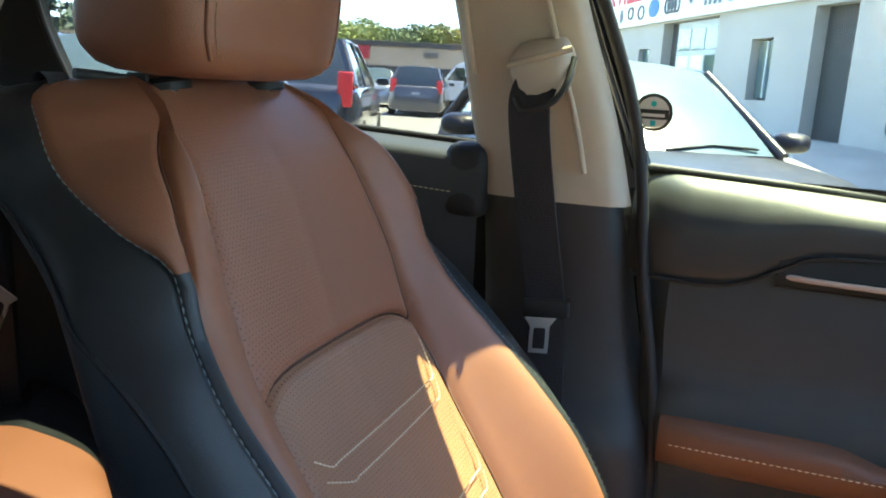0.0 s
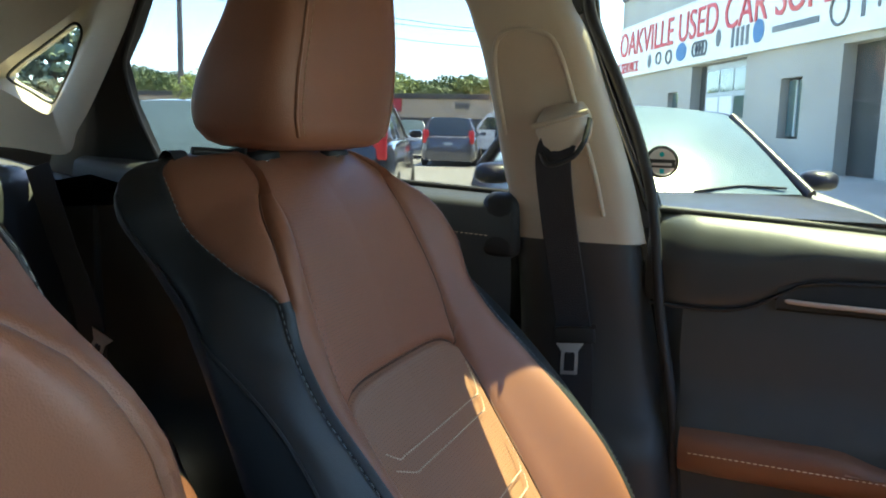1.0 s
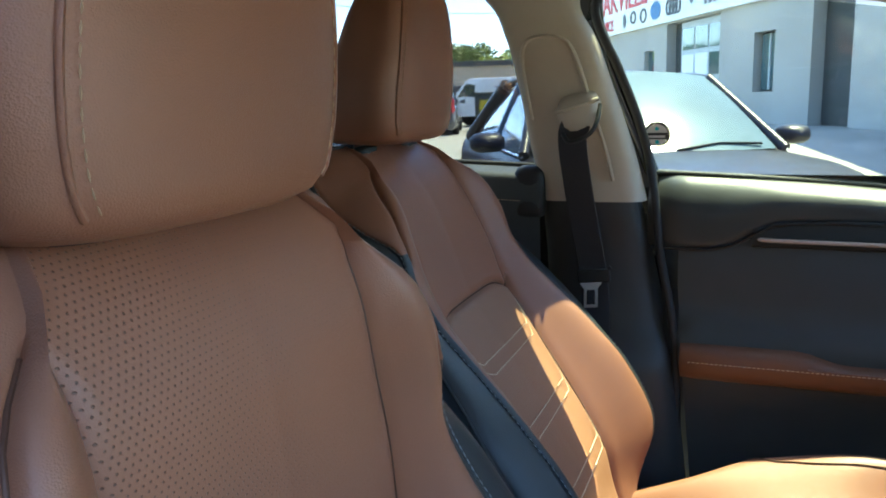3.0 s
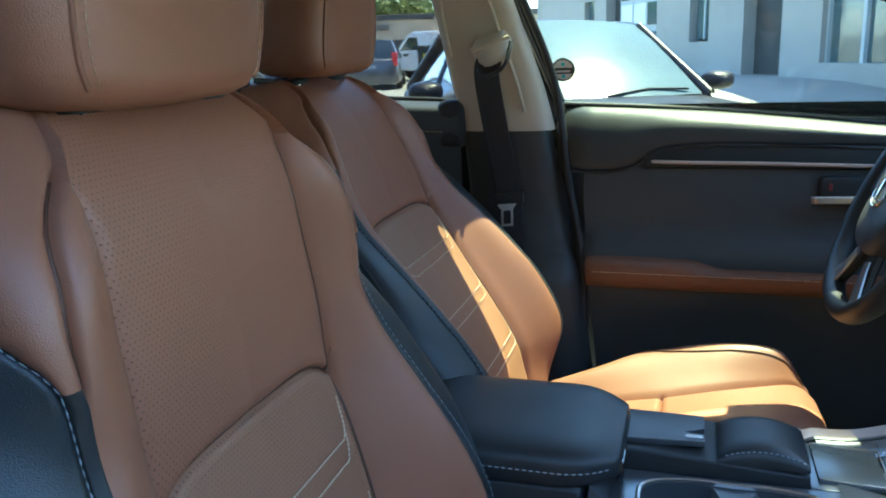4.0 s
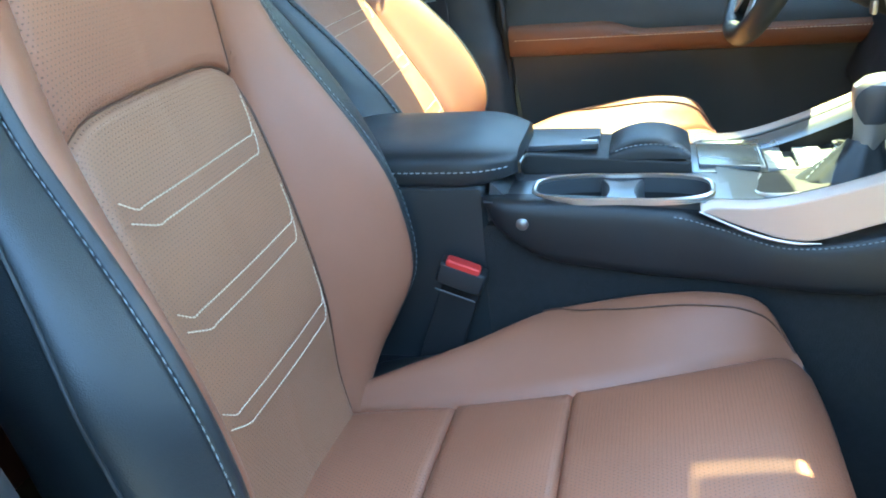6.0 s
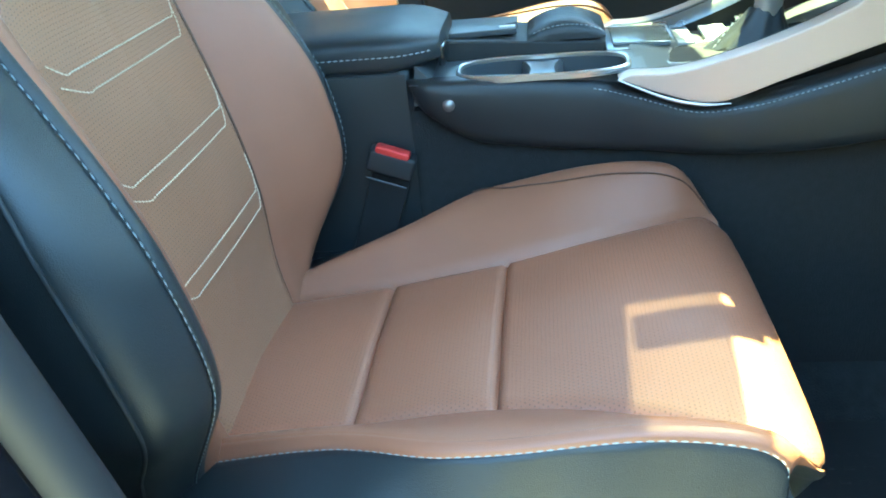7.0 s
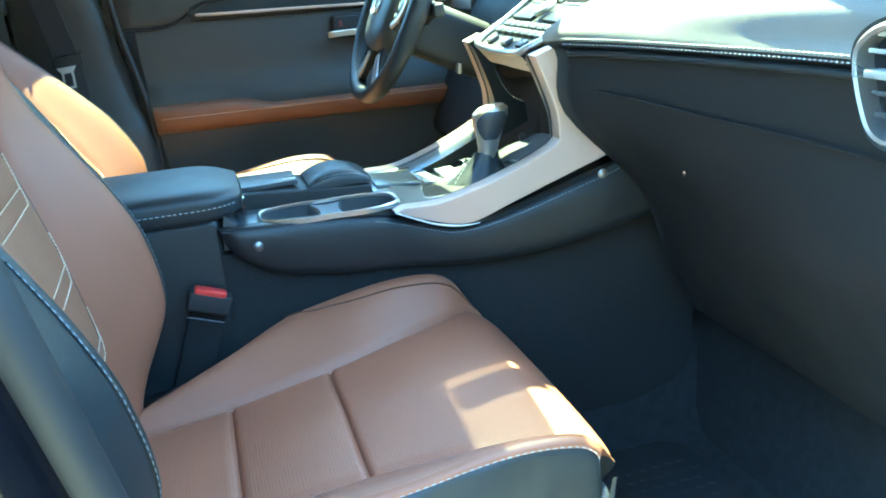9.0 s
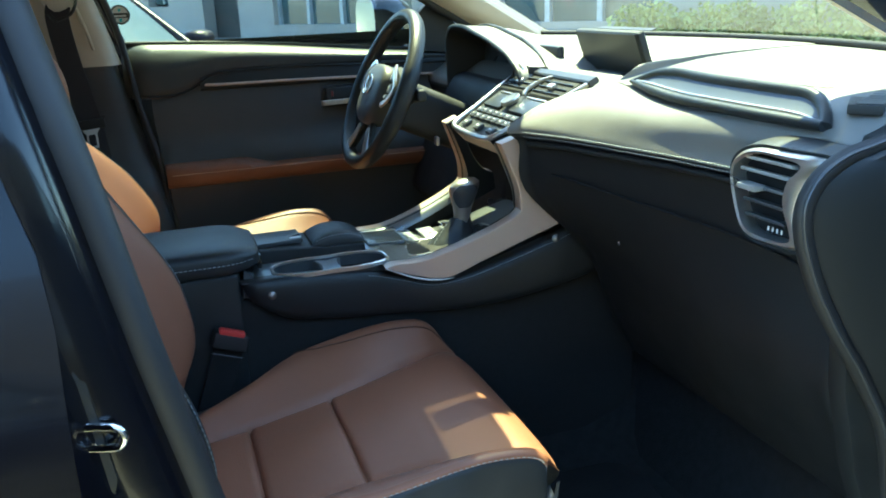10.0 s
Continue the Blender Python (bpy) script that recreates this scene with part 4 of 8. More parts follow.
def open_door():
    d = thing("door_4", "black front passenger door standing wide open", "car door", (1.02, -0.84, 0), kind="structure")
    d.rotation_euler = (0, 0, radians(68))
    rows = [[Vector((-x, -0.04 - 0.05 * math.sin((z - 0.3) / 0.9 * math.pi), z)) for x in np.linspace(0, 1.0, 12)] for z in np.linspace(0.3, 1.19, 12)]
    part("outer_skin", sheet(rows), "black_paint", d, "black painted outer door skin")
    rows = [[Vector((-x, 0.10 - 0.02 * math.sin((z - 0.3) / 0.9 * math.pi), z)) for x in np.linspace(0.02, 0.98, 12)] for z in np.linspace(0.32, 1.18, 12)]
    part("inner_panel", sheet(rows), "door_plastic", d, "dark inner door panel")
    part("edge", rbox((0.02, 0.16, 0.88), 0.006, 2, (-0.995, 0.02, 0.745)), "black_paint", d, "black door edge")
    part("top", rbox((1.0, 0.16, 0.02), 0.006, 2, (-0.5, 0.02, 1.19)), "black_plastic", d, "black door top")
    part("frame", tube(along([(-0.05, 0.03, 1.19), (-0.30, 0.06, 1.33), (-0.55, 0.10, 1.45), (-0.95, 0.12, 1.50), (-1.02, 0.08, 1.35), (-0.99, 0.02, 1.19)], 40), 0.018, 8), "black_plastic", d, "black window frame")
    g = part("window_pane", slab([(-0.05, 0.02, 1.18), (-0.30, 0.05, 1.33), (-0.55, 0.09, 1.45), (-0.95, 0.11, 1.50), (-1.02, 0.07, 1.35), (-0.99, 0.01, 1.18)], (0, 1, 0), 0.004), "window_glass", d, "clear door glass")
    g.visible_shadow = False


open_door()


def grab_handle(s, x0):
    h = thing("grab_handle", "beige folding grab handle under the roof edge", "grab handle")
    z = lambda x: float(TOP_Z(x)[0]) + 0.018
    u = [(0.0, 0.132), (0.0, 0.012), (0.012, 0.0), (0.203, 0.0), (0.215, 0.012), (0.215, 0.132), (0.165, 0.132), (0.163, 0.056), (0.155, 0.048), (0.060, 0.048), (0.052, 0.056), (0.050, 0.132)]
    me = prism(u, 0.0, 0.020, "z", 0.007, 3)
    lie = Matrix.Translation((x0 - 0.008, 0.497, z(x0 + 0.1) + 0.028)) @ Matrix.Rotation(radians(-15), 4, "X") @ Matrix.Rotation(radians(4), 4, "Y")
    part("grip", moved(me, Matrix.Diagonal((1, s, 1, 1)) @ lie), "beige_plastic", h, "broad beige plastic grip")
    for x in (x0 + 0.016, x0 + 0.182):
        part("mount", rbox((0.040, 0.030, 0.030), 0.012, 4, (x, s * 0.622, z(x) + 0.004)), "beige_plastic", h, "beige mount")


grab_handle(1, 0.055)
grab_handle(1, -0.80)


def visor():
    v = thing("sun_visor", "beige sun visor folded against the headliner", "sun visor")
    outline = [(0.40, 0.535), (0.39, 0.24), (0.42, 0.21), (0.53, 0.20), (0.57, 0.22), (0.58, 0.53), (0.55, 0.56), (0.43, 0.56)]
    me = prism(outline, 0, 0.018, "z", 0.007, 3)
    part("flap", moved(me, Matrix.Translation((0, 0, 1.520)) @ Matrix.Rotation(radians(-7), 4, "X") @ Matrix.Rotation(radians(6), 4, "Y") @ Matrix.Translation((0, 0, 0.02))), "beige_plastic", v, "beige visor flap")


visor()

# sill of the open passenger doorway, and the dash-side post
single("door_sill", prism([(-0.85, 0.30), (-0.75, 0.30), (-0.75, 0.40), (-0.70, 0.42), (-0.69, 0.40), (-0.70, 0.33), (-0.86, 0.27)], -0.1, 1.15, "x", 0.006), "black_plastic", "black scuff plate of the passenger doorway", "door sill", kind="structure")

# ---------------------------------------------------------------- front seats
CLUSTER = [0, 0.03, 0.07, 0.14, 0.25, 0.37, 0.5, 0.63, 0.75, 0.86, 0.93, 0.97]


def across(stations, per=CLUSTER):
    """One row of a padded surface: a smooth line through the stations, and the station number of each point."""
    pts, tags = [], []
    n = len(stations)
    for i in range(n - 1):
        b, c = stations[i], stations[i + 1]
        a = stations[i - 1] if i else b * 2 - c
        d = stations[i + 2] if i + 2 < n else c * 2 - b
        # tangents kept no longer than the segment, so that narrow strips do not fold
        seg = (c - b).length
        m0, m1 = (c - a) * 0.5, (d - b) * 0.5
        if m0.length > seg:
            m0 *= seg / m0.length
        if m1.length > seg:
            m1 *= seg / m1.length
        for s in per:
            pts.append((2 * s ** 3 - 3 * s * s + 1) * b + (s ** 3 - 2 * s * s + s) * m0 + (3 * s * s - 2 * s ** 3) * c + (s ** 3 - s * s) * m1)
            tags.append(i + s)
    pts.append(stations[-1])
    tags.append(n - 1)
    return pts, tags


def strip(rows, tags, lo, hi, r0, r1, uvs=None):
    """The piece of a padded surface between two stations and two rows."""
    cols = [j for j, t in enumerate(tags) if lo - 1e-6 <= t <= hi + 1e-6]
    return sheet([[rows[i][j] for j in cols] for i in range(r0, r1 + 1)], uv=[[uvs[i][j] for j in cols] for i in range(r0, r1 + 1)] if uvs else None, sharp=70)


def back_rows():
    spine = curve_of([(0, (0.09, 0.56)), (0.12, (0.068, 0.66)), (0.25, (0.062, 0.76)), (0.4, (0.038, 0.88)), (0.58, (-0.006, 1.036)),
                      (0.74, (-0.036, 1.15)), (0.86, (-0.060, 1.232)), (0.92, (-0.084, 1.274)), (0.96, (-0.114, 1.297)), (1.0, (-0.148, 1.304))])
    s1 = curve_of([(0, (0.116, 0.0)), (0.25, (0.128, 0.003)), (0.58, (0.136, 0.003)), (0.86, (0.124, 0.002)), (0.885, (0.13, 0.0)), (0.93, (0.11, 0)), (1, (0.08, 0))])
    s2 = curve_of([(0, (0.152, -0.030)), (0.08, (0.180, 0.006)), (0.12, (0.192, 0.028)), (0.17, (0.206, 0.052)), (0.25, (0.219, 0.077)), (0.36, (0.221, 0.082)), (0.44, (0.215, 0.072)), (0.52, (0.205, 0.052)), (0.60, (0.195, 0.030)), (0.67, (0.188, 0.020)),
                   (0.73, (0.187, 0.024)), (0.8, (0.180, 0.022)), (0.86, (0.158, 0.010)), (0.885, (0.134, 0.002)), (0.93, (0.115, 0)), (1, (0.085, 0))])
    s3 = curve_of([(0, (0.160, -0.038)), (0.08, (0.189, 0.002)), (0.12, (0.202, 0.026)), (0.17, (0.218, 0.051)), (0.25, (0.232, 0.077)), (0.36, (0.235, 0.082)), (0.44, (0.228, 0.071)), (0.52, (0.216, 0.050)), (0.60, (0.205, 0.027)), (0.67, (0.197, 0.016)), (0.73, (0.196, 0.017)),
                   (0.79, (0.206, -0.014)), (0.86, (0.206, -0.046)), (0.93, (0.186, -0.045)), (1, (0.13, -0.008))])
    s4 = curve_of([(0, (0.195, -0.065)), (0.12, (0.238, -0.010)), (0.25, (0.284, 0.042)), (0.4, (0.288, 0.044)), (0.58, (0.254, 0.022)), (0.74, (0.241, -0.054)),
                   (0.86, (0.238, -0.088)), (0.93, (0.212, -0.080)), (1, (0.145, -0.018))])
    s5 = curve_of([(0, (0.21, -0.075)), (0.25, (0.25, -0.065)), (0.58, (0.236, -0.080)), (0.86, (0.230, -0.105)), (0.93, (0.205, -0.085)), (1, (0.13, -0.022))])
    s6 = curve_of([(0, (0.0, -0.12)), (0.58, (0.0, -0.125)), (0.86, (0.0, -0.125)), (0.93, (0.0, -0.095)), (1, (0.0, -0.03))])
    vs = sorted(set([round(k / 60, 4) for k in range(61)] + [0.572, 0.576, 0.58, 0.584, 0.588, 0.885, 0.94, 0.98]))
    rows, uvs = [], []
    run = 0.0
    last = None
    for v in vs:
        cx, cz = spine(v)
        if last is not None:
            run += math.hypot(cx - last[0], cz - last[1])
        last = (cx, cz)
        st = [Vector((cx - 0.004, 0, cz))]
        for s in (s1, s2, s3, s4, s5, s6):
            y, dx = s(v)
            st.append(Vector((cx + dx, y, cz)))
        pts, tags = across(st)
        lift = min(1.0, (1 - v) * 12)
        for j, t in enumerate(tags):
            p = pts[j]
            if t <= 1:
                p.z -= 0.016 * math.exp(-((v - 0.58) / 0.045) ** 2) * (p.y / 0.128) ** 6
                p.x += 0.006 * math.sin(math.pi * min(1, v / 0.58)) * (1 - t * t) * lift * 0.6
                p.x -= 0.009 * math.exp(-((v - 0.58) / 0.0045) ** 2)
                if v > 0.58:
                    p.x += 0.006 * math.sin(math.pi * min(1, (v - 0.58) / 0.35)) * (1 - t * t)
            if 1 < t < 2:
                p.x += 0.010 * math.sin(math.pi * (t - 1)) * lift
            if 2 < t < 3 and v > 0.73:
                p.y += 0.006 * math.sin(math.pi * (t - 2)) * lift
            for k, depth, v0, v1 in ((1, 0.006, 0.0, 0.89), (2, 0.007, 0.72, 0.885), (3, 0.003, 0.0, 0.95)):
                g = depth * math.exp(-((t - k) / 0.045) ** 2) * (v0 <= v <= v1)
                p.x -= g
                if k > 1:
                    p.y -= g * 0.5
        rows.append(pts)
        uvs.append([(p.y, run) for p in pts])
    return rows, tags, vs, uvs


def mirror_rows(rows):
    return [[Vector((p.x, -p.y, p.z)) for p in r][::-1] for r in rows]


def seat_back(parent):
    rows, tags, vs, uvs = back_rows()
    full = [m[:-1] + r for m, r in zip(mirror_rows(rows), rows)]
    ftags = [-t for t in tags[::-1]][:-1] + tags
    fuv = [[(p.y, u[0][1]) for p in r] for r, u in zip(full, uvs)]
    mid, end = vs.index(0.58), len(vs) - 1
    part("lower_insert", strip(full, ftags, -1, 1, 0, mid, fuv), "tan_perforated_pale", parent, "perforated tan leather lower insert with stitched bars")
    part("upper_insert", strip(full, ftags, -1, 1, mid, end, fuv), "tan_perforated_light_fade", parent, "tan leather upper insert, its perforation thinned where light hides it")
    for lo, hi in ((1, 2), (-2, -1)):
        part("bolster", strip(full, ftags, lo, hi, 0, end), "tan_leather", parent, "smooth tan leather bolster")
    cut = vs.index(min(vs, key=lambda v: abs(v - 0.7333)))
    for lo, hi in ((2, 3), (-3, -2)):
        part("shoulder_panel", strip(full, ftags, lo, hi, cut, end), "tan_leather", parent, "tan leather shoulder panel")
        part("piping", strip(full, ftags, lo, hi, 0, cut), "black_leather", parent, "black leather edge piping")
    for lo, hi in ((3, 5), (-5, -3)):
        part("side_panel", strip(full, ftags, lo, hi, 0, end), "black_leather", parent, "black leather side panel")
    back = [[p for p, t in zip(r, tags) if t >= 5] for r in rows]
    back = [b + [Vector((p.x, -p.y, p.z)) for p in b[::-1]][1:] for b in back]
    part("rear_shell", sheet(back), "black_plastic", parent, "black moulded rear shell")
    cap = [rows[-1], [Vector((p.x, -p.y, p.z)) for p in rows[-1]]]
    part("top_cap", sheet(cap), "tan_leather", parent)
    # seams: a thin shadowed cord where the panels meet
    j1 = tags.index(1)
    for s in (1, -1):
        part("seam_cord", tube([Vector((r[j1].x + 0.0012, r[j1].y * s, r[j1].z)) for r, v in zip(rows, vs) if 0.05 < v < 0.885], 0.0016, 6), "seam_leather", parent, "dark brown seam")
        j2 = tags.index(2)
        part("seam_cord", tube([Vector((r[j2].x + 0.001, (r[j2].y + 0.001) * s, r[j2].z)) for r, v in zip(rows, vs) if 0.72 < v < 0.885], 0.0016, 6), "seam_leather", parent, "dark brown seam")
    part("seam_cord", tube([p + Vector((0.0012, 0, 0)) for p in full[mid][ftags.index(-1):ftags.index(1) + 1]], 0.0016, 6), "seam_leather", parent, "dark brown seam")
    # seams
    j3 = tags.index(3)
    edge = [r[j3] + Vector((0.004, 0.0035, 0)) for r, v in zip(rows, vs) if v < 0.95]
    for s in (1, -1):
        line = [Vector((p.x, p.y * s, p.z)) for p in edge]
        part("edge_stitching", dashes(line, radius=0.00065), "grey_thread", parent, "pale grey edge stitching")
        j4 = tags.index(4)
        part("panel_seam", tube([Vector((r[j4].x, (r[j4].y + 0.0012) * s, r[j4].z)) for r, v in zip(rows, vs) if 0.04 < v < 0.93], 0.0020, 6), "black_plastic", parent, "dark seam in the side panel")
    return rows, tags, vs


def on_back(y, z):
    """A point on the insert of the backrest."""
    keys = [(0.56, 0.09), (0.66, 0.070), (0.76, 0.062), (0.88, 0.038), (1.036, -0.006), (1.15, -0.036)]
    x = float(np.interp(z, [k[0] for k in keys], [k[1] for k in keys]))
    return Vector((x + 0.0035 + 0.0035 * math.sin(math.pi * min(1, max(0, (z - 0.56) / 0.476))) * (1 - (y / 0.128) ** 2), y, z))


def bars_on_insert(parent):
    """Three pairs of decorative stitched lines whose ends bend up along the seam."""
    for z in (0.961, 0.864, 0.767):
        upper = [on_back(-0.104 + 0.208 * k / 24, z) for k in range(25)]
        upper += [on_back(0.112, z + 0.012), on_back(0.115, z + 0.04)]
        upper = [on_back(-0.121, z + 0.012)] + upper
        lower = [on_back(-0.119, z - 0.006)] + [on_back(-0.090 + 0.190 * k / 20, z - 0.019) for k in range(21)] + [on_back(0.108, z - 0.006), on_back(0.110, z + 0.012)]
        for line in (upper, lower):
            part("bar_stitching", dashes([p + Vector((0.0012, 0, 0)) for p in along(line, 90)], length=0.0042, gap=0.0005, radius=0.0011), "cream_thread", parent, "cream decorative stitching")


def cushion_rows():
    spine = curve_of([(0, (-0.03, 0.59)), (0.15, (0.06, 0.607)), (0.3, (0.200, 0.629)), (0.5, (0.335, 0.653)), (0.68, (0.45, 0.668)), (0.8, (0.53, 0.671)),
                      (0.87, (0.572, 0.660)), (0.92, (0.596, 0.636)), (0.96, (0.598, 0.59)), (1.0, (0.580, 0.50))])
    t1 = curve_of([(0, (0.122, 0, 0)), (0.3, (0.126, 0, 0)), (0.5, (0.132, 0, 0)), (0.68, (0.158, 0, 0)), (0.8, (0.188, 0, 0)), (0.87, (0.208, 0, 0)), (0.92, (0.192, -0.004, 0)), (0.96, (0.165, -0.006, 0.01)), (1, (0.13, -0.006, 0.02))])
    t2 = curve_of([(0, (0.138, 0, 0.002)), (0.15, (0.150, 0, 0.017)), (0.3, (0.184, 0, 0.040)), (0.45, (0.226, 0, 0.050)), (0.5, (0.231, 0, 0.050)), (0.68, (0.235, 0, 0.053)), (0.8, (0.238, -0.006, 0.046)),
                   (0.87, (0.240, -0.018, 0.036)), (0.92, (0.228, -0.042, 0.034)), (0.96, (0.196, -0.040, 0.048)), (1, (0.158, -0.006, 0.105))])
    t3 = curve_of([(0, (0.150, 0, -0.010)), (0.15, (0.162, 0, 0.008)), (0.3, (0.194, 0, 0.034)), (0.45, (0.236, 0, 0.045)), (0.5, (0.241, 0, 0.046)), (0.68, (0.246, 0, 0.049)), (0.8, (0.249, -0.010, 0.042)),
                   (0.87, (0.250, -0.026, 0.034)), (0.92, (0.240, -0.050, 0.030)), (0.96, (0.208, -0.046, 0.044)), (1, (0.170, -0.012, 0.100))])
    t4 = curve_of([(0, (0.235, 0, -0.012)), (0.3, (0.262, 0, -0.012)), (0.45, (0.266, 0, -0.03)), (0.68, (0.266, 0, -0.05)), (0.87, (0.262, -0.03, -0.06)), (0.92, (0.258, -0.05, -0.06)), (1, (0.25, -0.06, -0.03))])
    us = sorted(set([round(k / 60, 4) for k in range(61)] + [0.292, 0.296, 0.3, 0.304, 0.308, 0.492, 0.496, 0.5, 0.504, 0.508, 0.94, 0.98]))
    rows, uvs = [], []
    run, last = 0.0, None
    for u in us:
        cx, cz = spine(u)
        if last is not None:
            run += math.hypot(cx - last[0], cz - last[1])
        last = (cx, cz)
        st = [Vector((cx, 0, cz))]
        for s in (t1, t2, t3, t4):
            y, dx, dz = s(u)
            st.append(Vector((cx + dx, y, cz + dz)))
        st.append(Vector((min(cx - 0.02, 0.565), 0.250, 0.565 + 0.100 * max(0.0, min(1.0, (u - 0.70) / 0.20)) ** 2)))
        pts, tags = across(st)
        # padding rises along the surface normal: up on the top, forward on the front face
        tx, tz = spine(min(1, u + 0.01)) - spine(max(0, u - 0.01))
        nl = math.hypot(tx, tz)
        nx, nz = -tz / nl, tx / nl
        for j, t in enumerate(tags):
            p = pts[j]
            if t <= 1:
                k = 0.005 * (1 - t ** 4)
                for a, b in ((0, 0.3), (0.3, 0.5), (0.5, 1.0)):
                    if a <= u <= b:
                        k *= math.sin(math.pi * (u - a) / (b - a)) ** 0.5 * 1.5
                for g in (0.3, 0.5):
                    k -= 0.0065 * math.exp(-((u - g) / 0.0045) ** 2)
                p.x += k * nx
                p.z += k * nz
            if 1 < t < 2:
                p.z += 0.008 * math.sin(math.pi * (t - 1)) * min(1.0, max(0.0, (0.93 - u) / 0.10))
            for k, depth in ((1, 0.006), (3, 0.003)):
                g = depth * math.exp(-((t - k) / 0.05) ** 2)
                p.x -= g * nx
                p.z -= g * nz
            if 3 < t < 5:
                p.y += 0.0025 * math.sin(u * 46 + t * 3) * math.sin(math.pi * (t - 3) / 2) * (0.1 < u < 0.75)
        rows.append(pts)
        uvs.append([(p.y, run) for p in pts])
    return rows, tags, us, uvs


def seat_cushion(parent):
    rows, tags, us, uvs = cushion_rows()
    full = [m[:-1] + r for m, r in zip(mirror_rows(rows), rows)]
    ftags = [-t for t in tags[::-1]][:-1] + tags
    fuv = [[(p.y, u[0][1]) for p in r] for r, u in zip(full, uvs)]
    a, b, end = us.index(0.3), us.index(0.5), len(us) - 1
    part("rear_insert", strip(full, ftags, -1, 1, 0, a, fuv), "tan_perforated", parent, "perforated tan leather cushion insert")
    part("middle_insert", strip(full, ftags, -1, 1, a, b, fuv), "tan_perforated", parent, "perforated tan leather cushion insert")
    part("front_insert", strip(full, ftags, -1, 1, b, end, fuv), "tan_perforated", parent, "perforated tan leather cushion front")
    for lo, hi in ((1, 3), (-3, -1)):
        turn = us.index(min(us, key=lambda q: abs(q - 0.905)))
        part("thigh_bolster", strip(full, ftags, lo, hi, 0, turn), "tan_leather", parent, "smooth tan leather thigh bolster")
        part("corner_wrap", strip(full, ftags, lo, hi, turn, end), "black_leather", parent, "black leather wrapped round the front corner")
    for lo, hi in ((3, 5), (-5, -3)):
        part("cushion_side", strip(full, ftags, lo, hi, 0, end), "black_leather", parent, "black leather cushion side")
    j = tags.index(3)
    for s in (1, -1):
        line = [Vector((r[j].x, (r[j].y + 0.002) * s, r[j].z + 0.0025)) for r, u in zip(rows, us) if 0.05 < u < 0.97]
        part("edge_stitching", dashes(line, radius=0.00065), "grey_thread", parent, "pale grey edge stitching")
        track = curve_of([(0.42, 2.6), (0.47, 2.0), (0.55, 1.80), (0.72, 1.70), (0.80, 1.62), (0.85, 1.45), (0.885, 1.12), (0.89, 1.05)])
        arc = []
        for r, u in zip(rows, us):
            if (0.42 if s > 0 else 0.80) < u < 0.89:
                q = float(track(u)[0])
                k = max(i for i in range(len(tags) - 1) if tags[i] <= q)
                p = r[k].lerp(r[k + 1], (q - tags[k]) / (tags[k + 1] - tags[k]))
                arc.append(Vector((p.x, p.y * s, p.z + 0.0014)))
        part("bolster_seam", tube(along(arc, 70), 0.0011, 6), "seam_leather", parent, "dark piped seam")
    # plastic base below the cushion
    part("base_shield", rbox((0.48, 0.494, 0.20), 0.03, 4, (0.27, 0, 0.465)), "black_plastic", parent, "black plastic seat base")
    part("front_shield", prism([(0.515, 0.46), (0.540, 0.46), (0.560, 0.54), (0.566, 0.600), (0.561, 0.638), (0.554, 0.656), (0.546, 0.636), (0.53, 0.604), (0.515, 0.590)], -0.2485, 0.2485, "y", 0.005, 3), "shield_grey", parent, "grey plastic front shield of the seat base")
    for y in (-0.2, 0.2):
        part("rail", rbox((0.56, 0.035, 0.05), 0.006, 2, (0.22, y, 0.345)), "black_plastic", parent, "black steel seat rail")


def headrest(parent):
    prof = curve_of([(0, (0.058, -0.075, -0.128, 1.282)), (0.025, (0.094, -0.052, -0.156, 1.286)), (0.07, (0.112, -0.040, -0.170, 1.296)), (0.16, (0.124, -0.036, -0.176, 1.318)), (0.3, (0.127, -0.033, -0.168, 1.350)),
                     (0.55, (0.118, -0.030, -0.140, 1.410)), (0.78, (0.102, -0.032, -0.117, 1.470)), (0.9, (0.086, -0.040, -0.104, 1.497)), (0.97, (0.064, -0.052, -0.096, 1.510)), (1.0, (0.030, -0.066, -0.088, 1.514))])
    rows = []
    steps = 48
    for i in range(41):
        w, f, b, z = prof(i / 40)
        cx, d = (f + b) / 2, (f - b) / 2
        ring = []
        for k in range(steps):
            a = 2 * math.pi * k / steps
            c, s = math.cos(a), math.sin(a)
            e = 0.42
            y = w * math.copysign(abs(s) ** e, s)
            x = cx + d * math.copysign(abs(c) ** 0.5, c)
            if c > 0:
                x += 0.006 * math.cos(y / w * math.pi / 2) - 0.004
            ring.append(Vector((x, y, z)))
        rows.append(ring)
    shell = part("headrest", sheet(rows, close_u=True, cap=True, sharp=60), "tan_leather", parent, "tan leather headrest pad")
    seam = 5
    for k in (seam, steps - seam):
        line = [rows[i][k] for i in range(3, 40)]
        out = [p + (p - Vector((-0.09, 0, p.z))).normalized() * 0.0005 for p in line]
        part("seam", tube(out, 0.0018, 6), "tan_leather", shell, "raised seam")
        st = [p + Vector((0.0035, -0.006 if p.y > 0 else 0.006, 0)) for p in line]
        part("stitching", dashes(st, radius=0.0006), "tan_thread", shell, "tan stitching")
    for y in (-0.072, 0.072):
        part("post", tube([(-0.112, y, 1.25), (-0.086, y, 1.32)], 0.0065, 12), "chrome", parent, "chrome headrest post")
        part("post_guide", lathe([(0.0, 0), (0.021, 0), (0.021, 0.006), (0.016, 0.011), (0.0, 0.011)], (-0.104, y, 1.284), 20), "black_plastic", parent, "black headrest post guide")


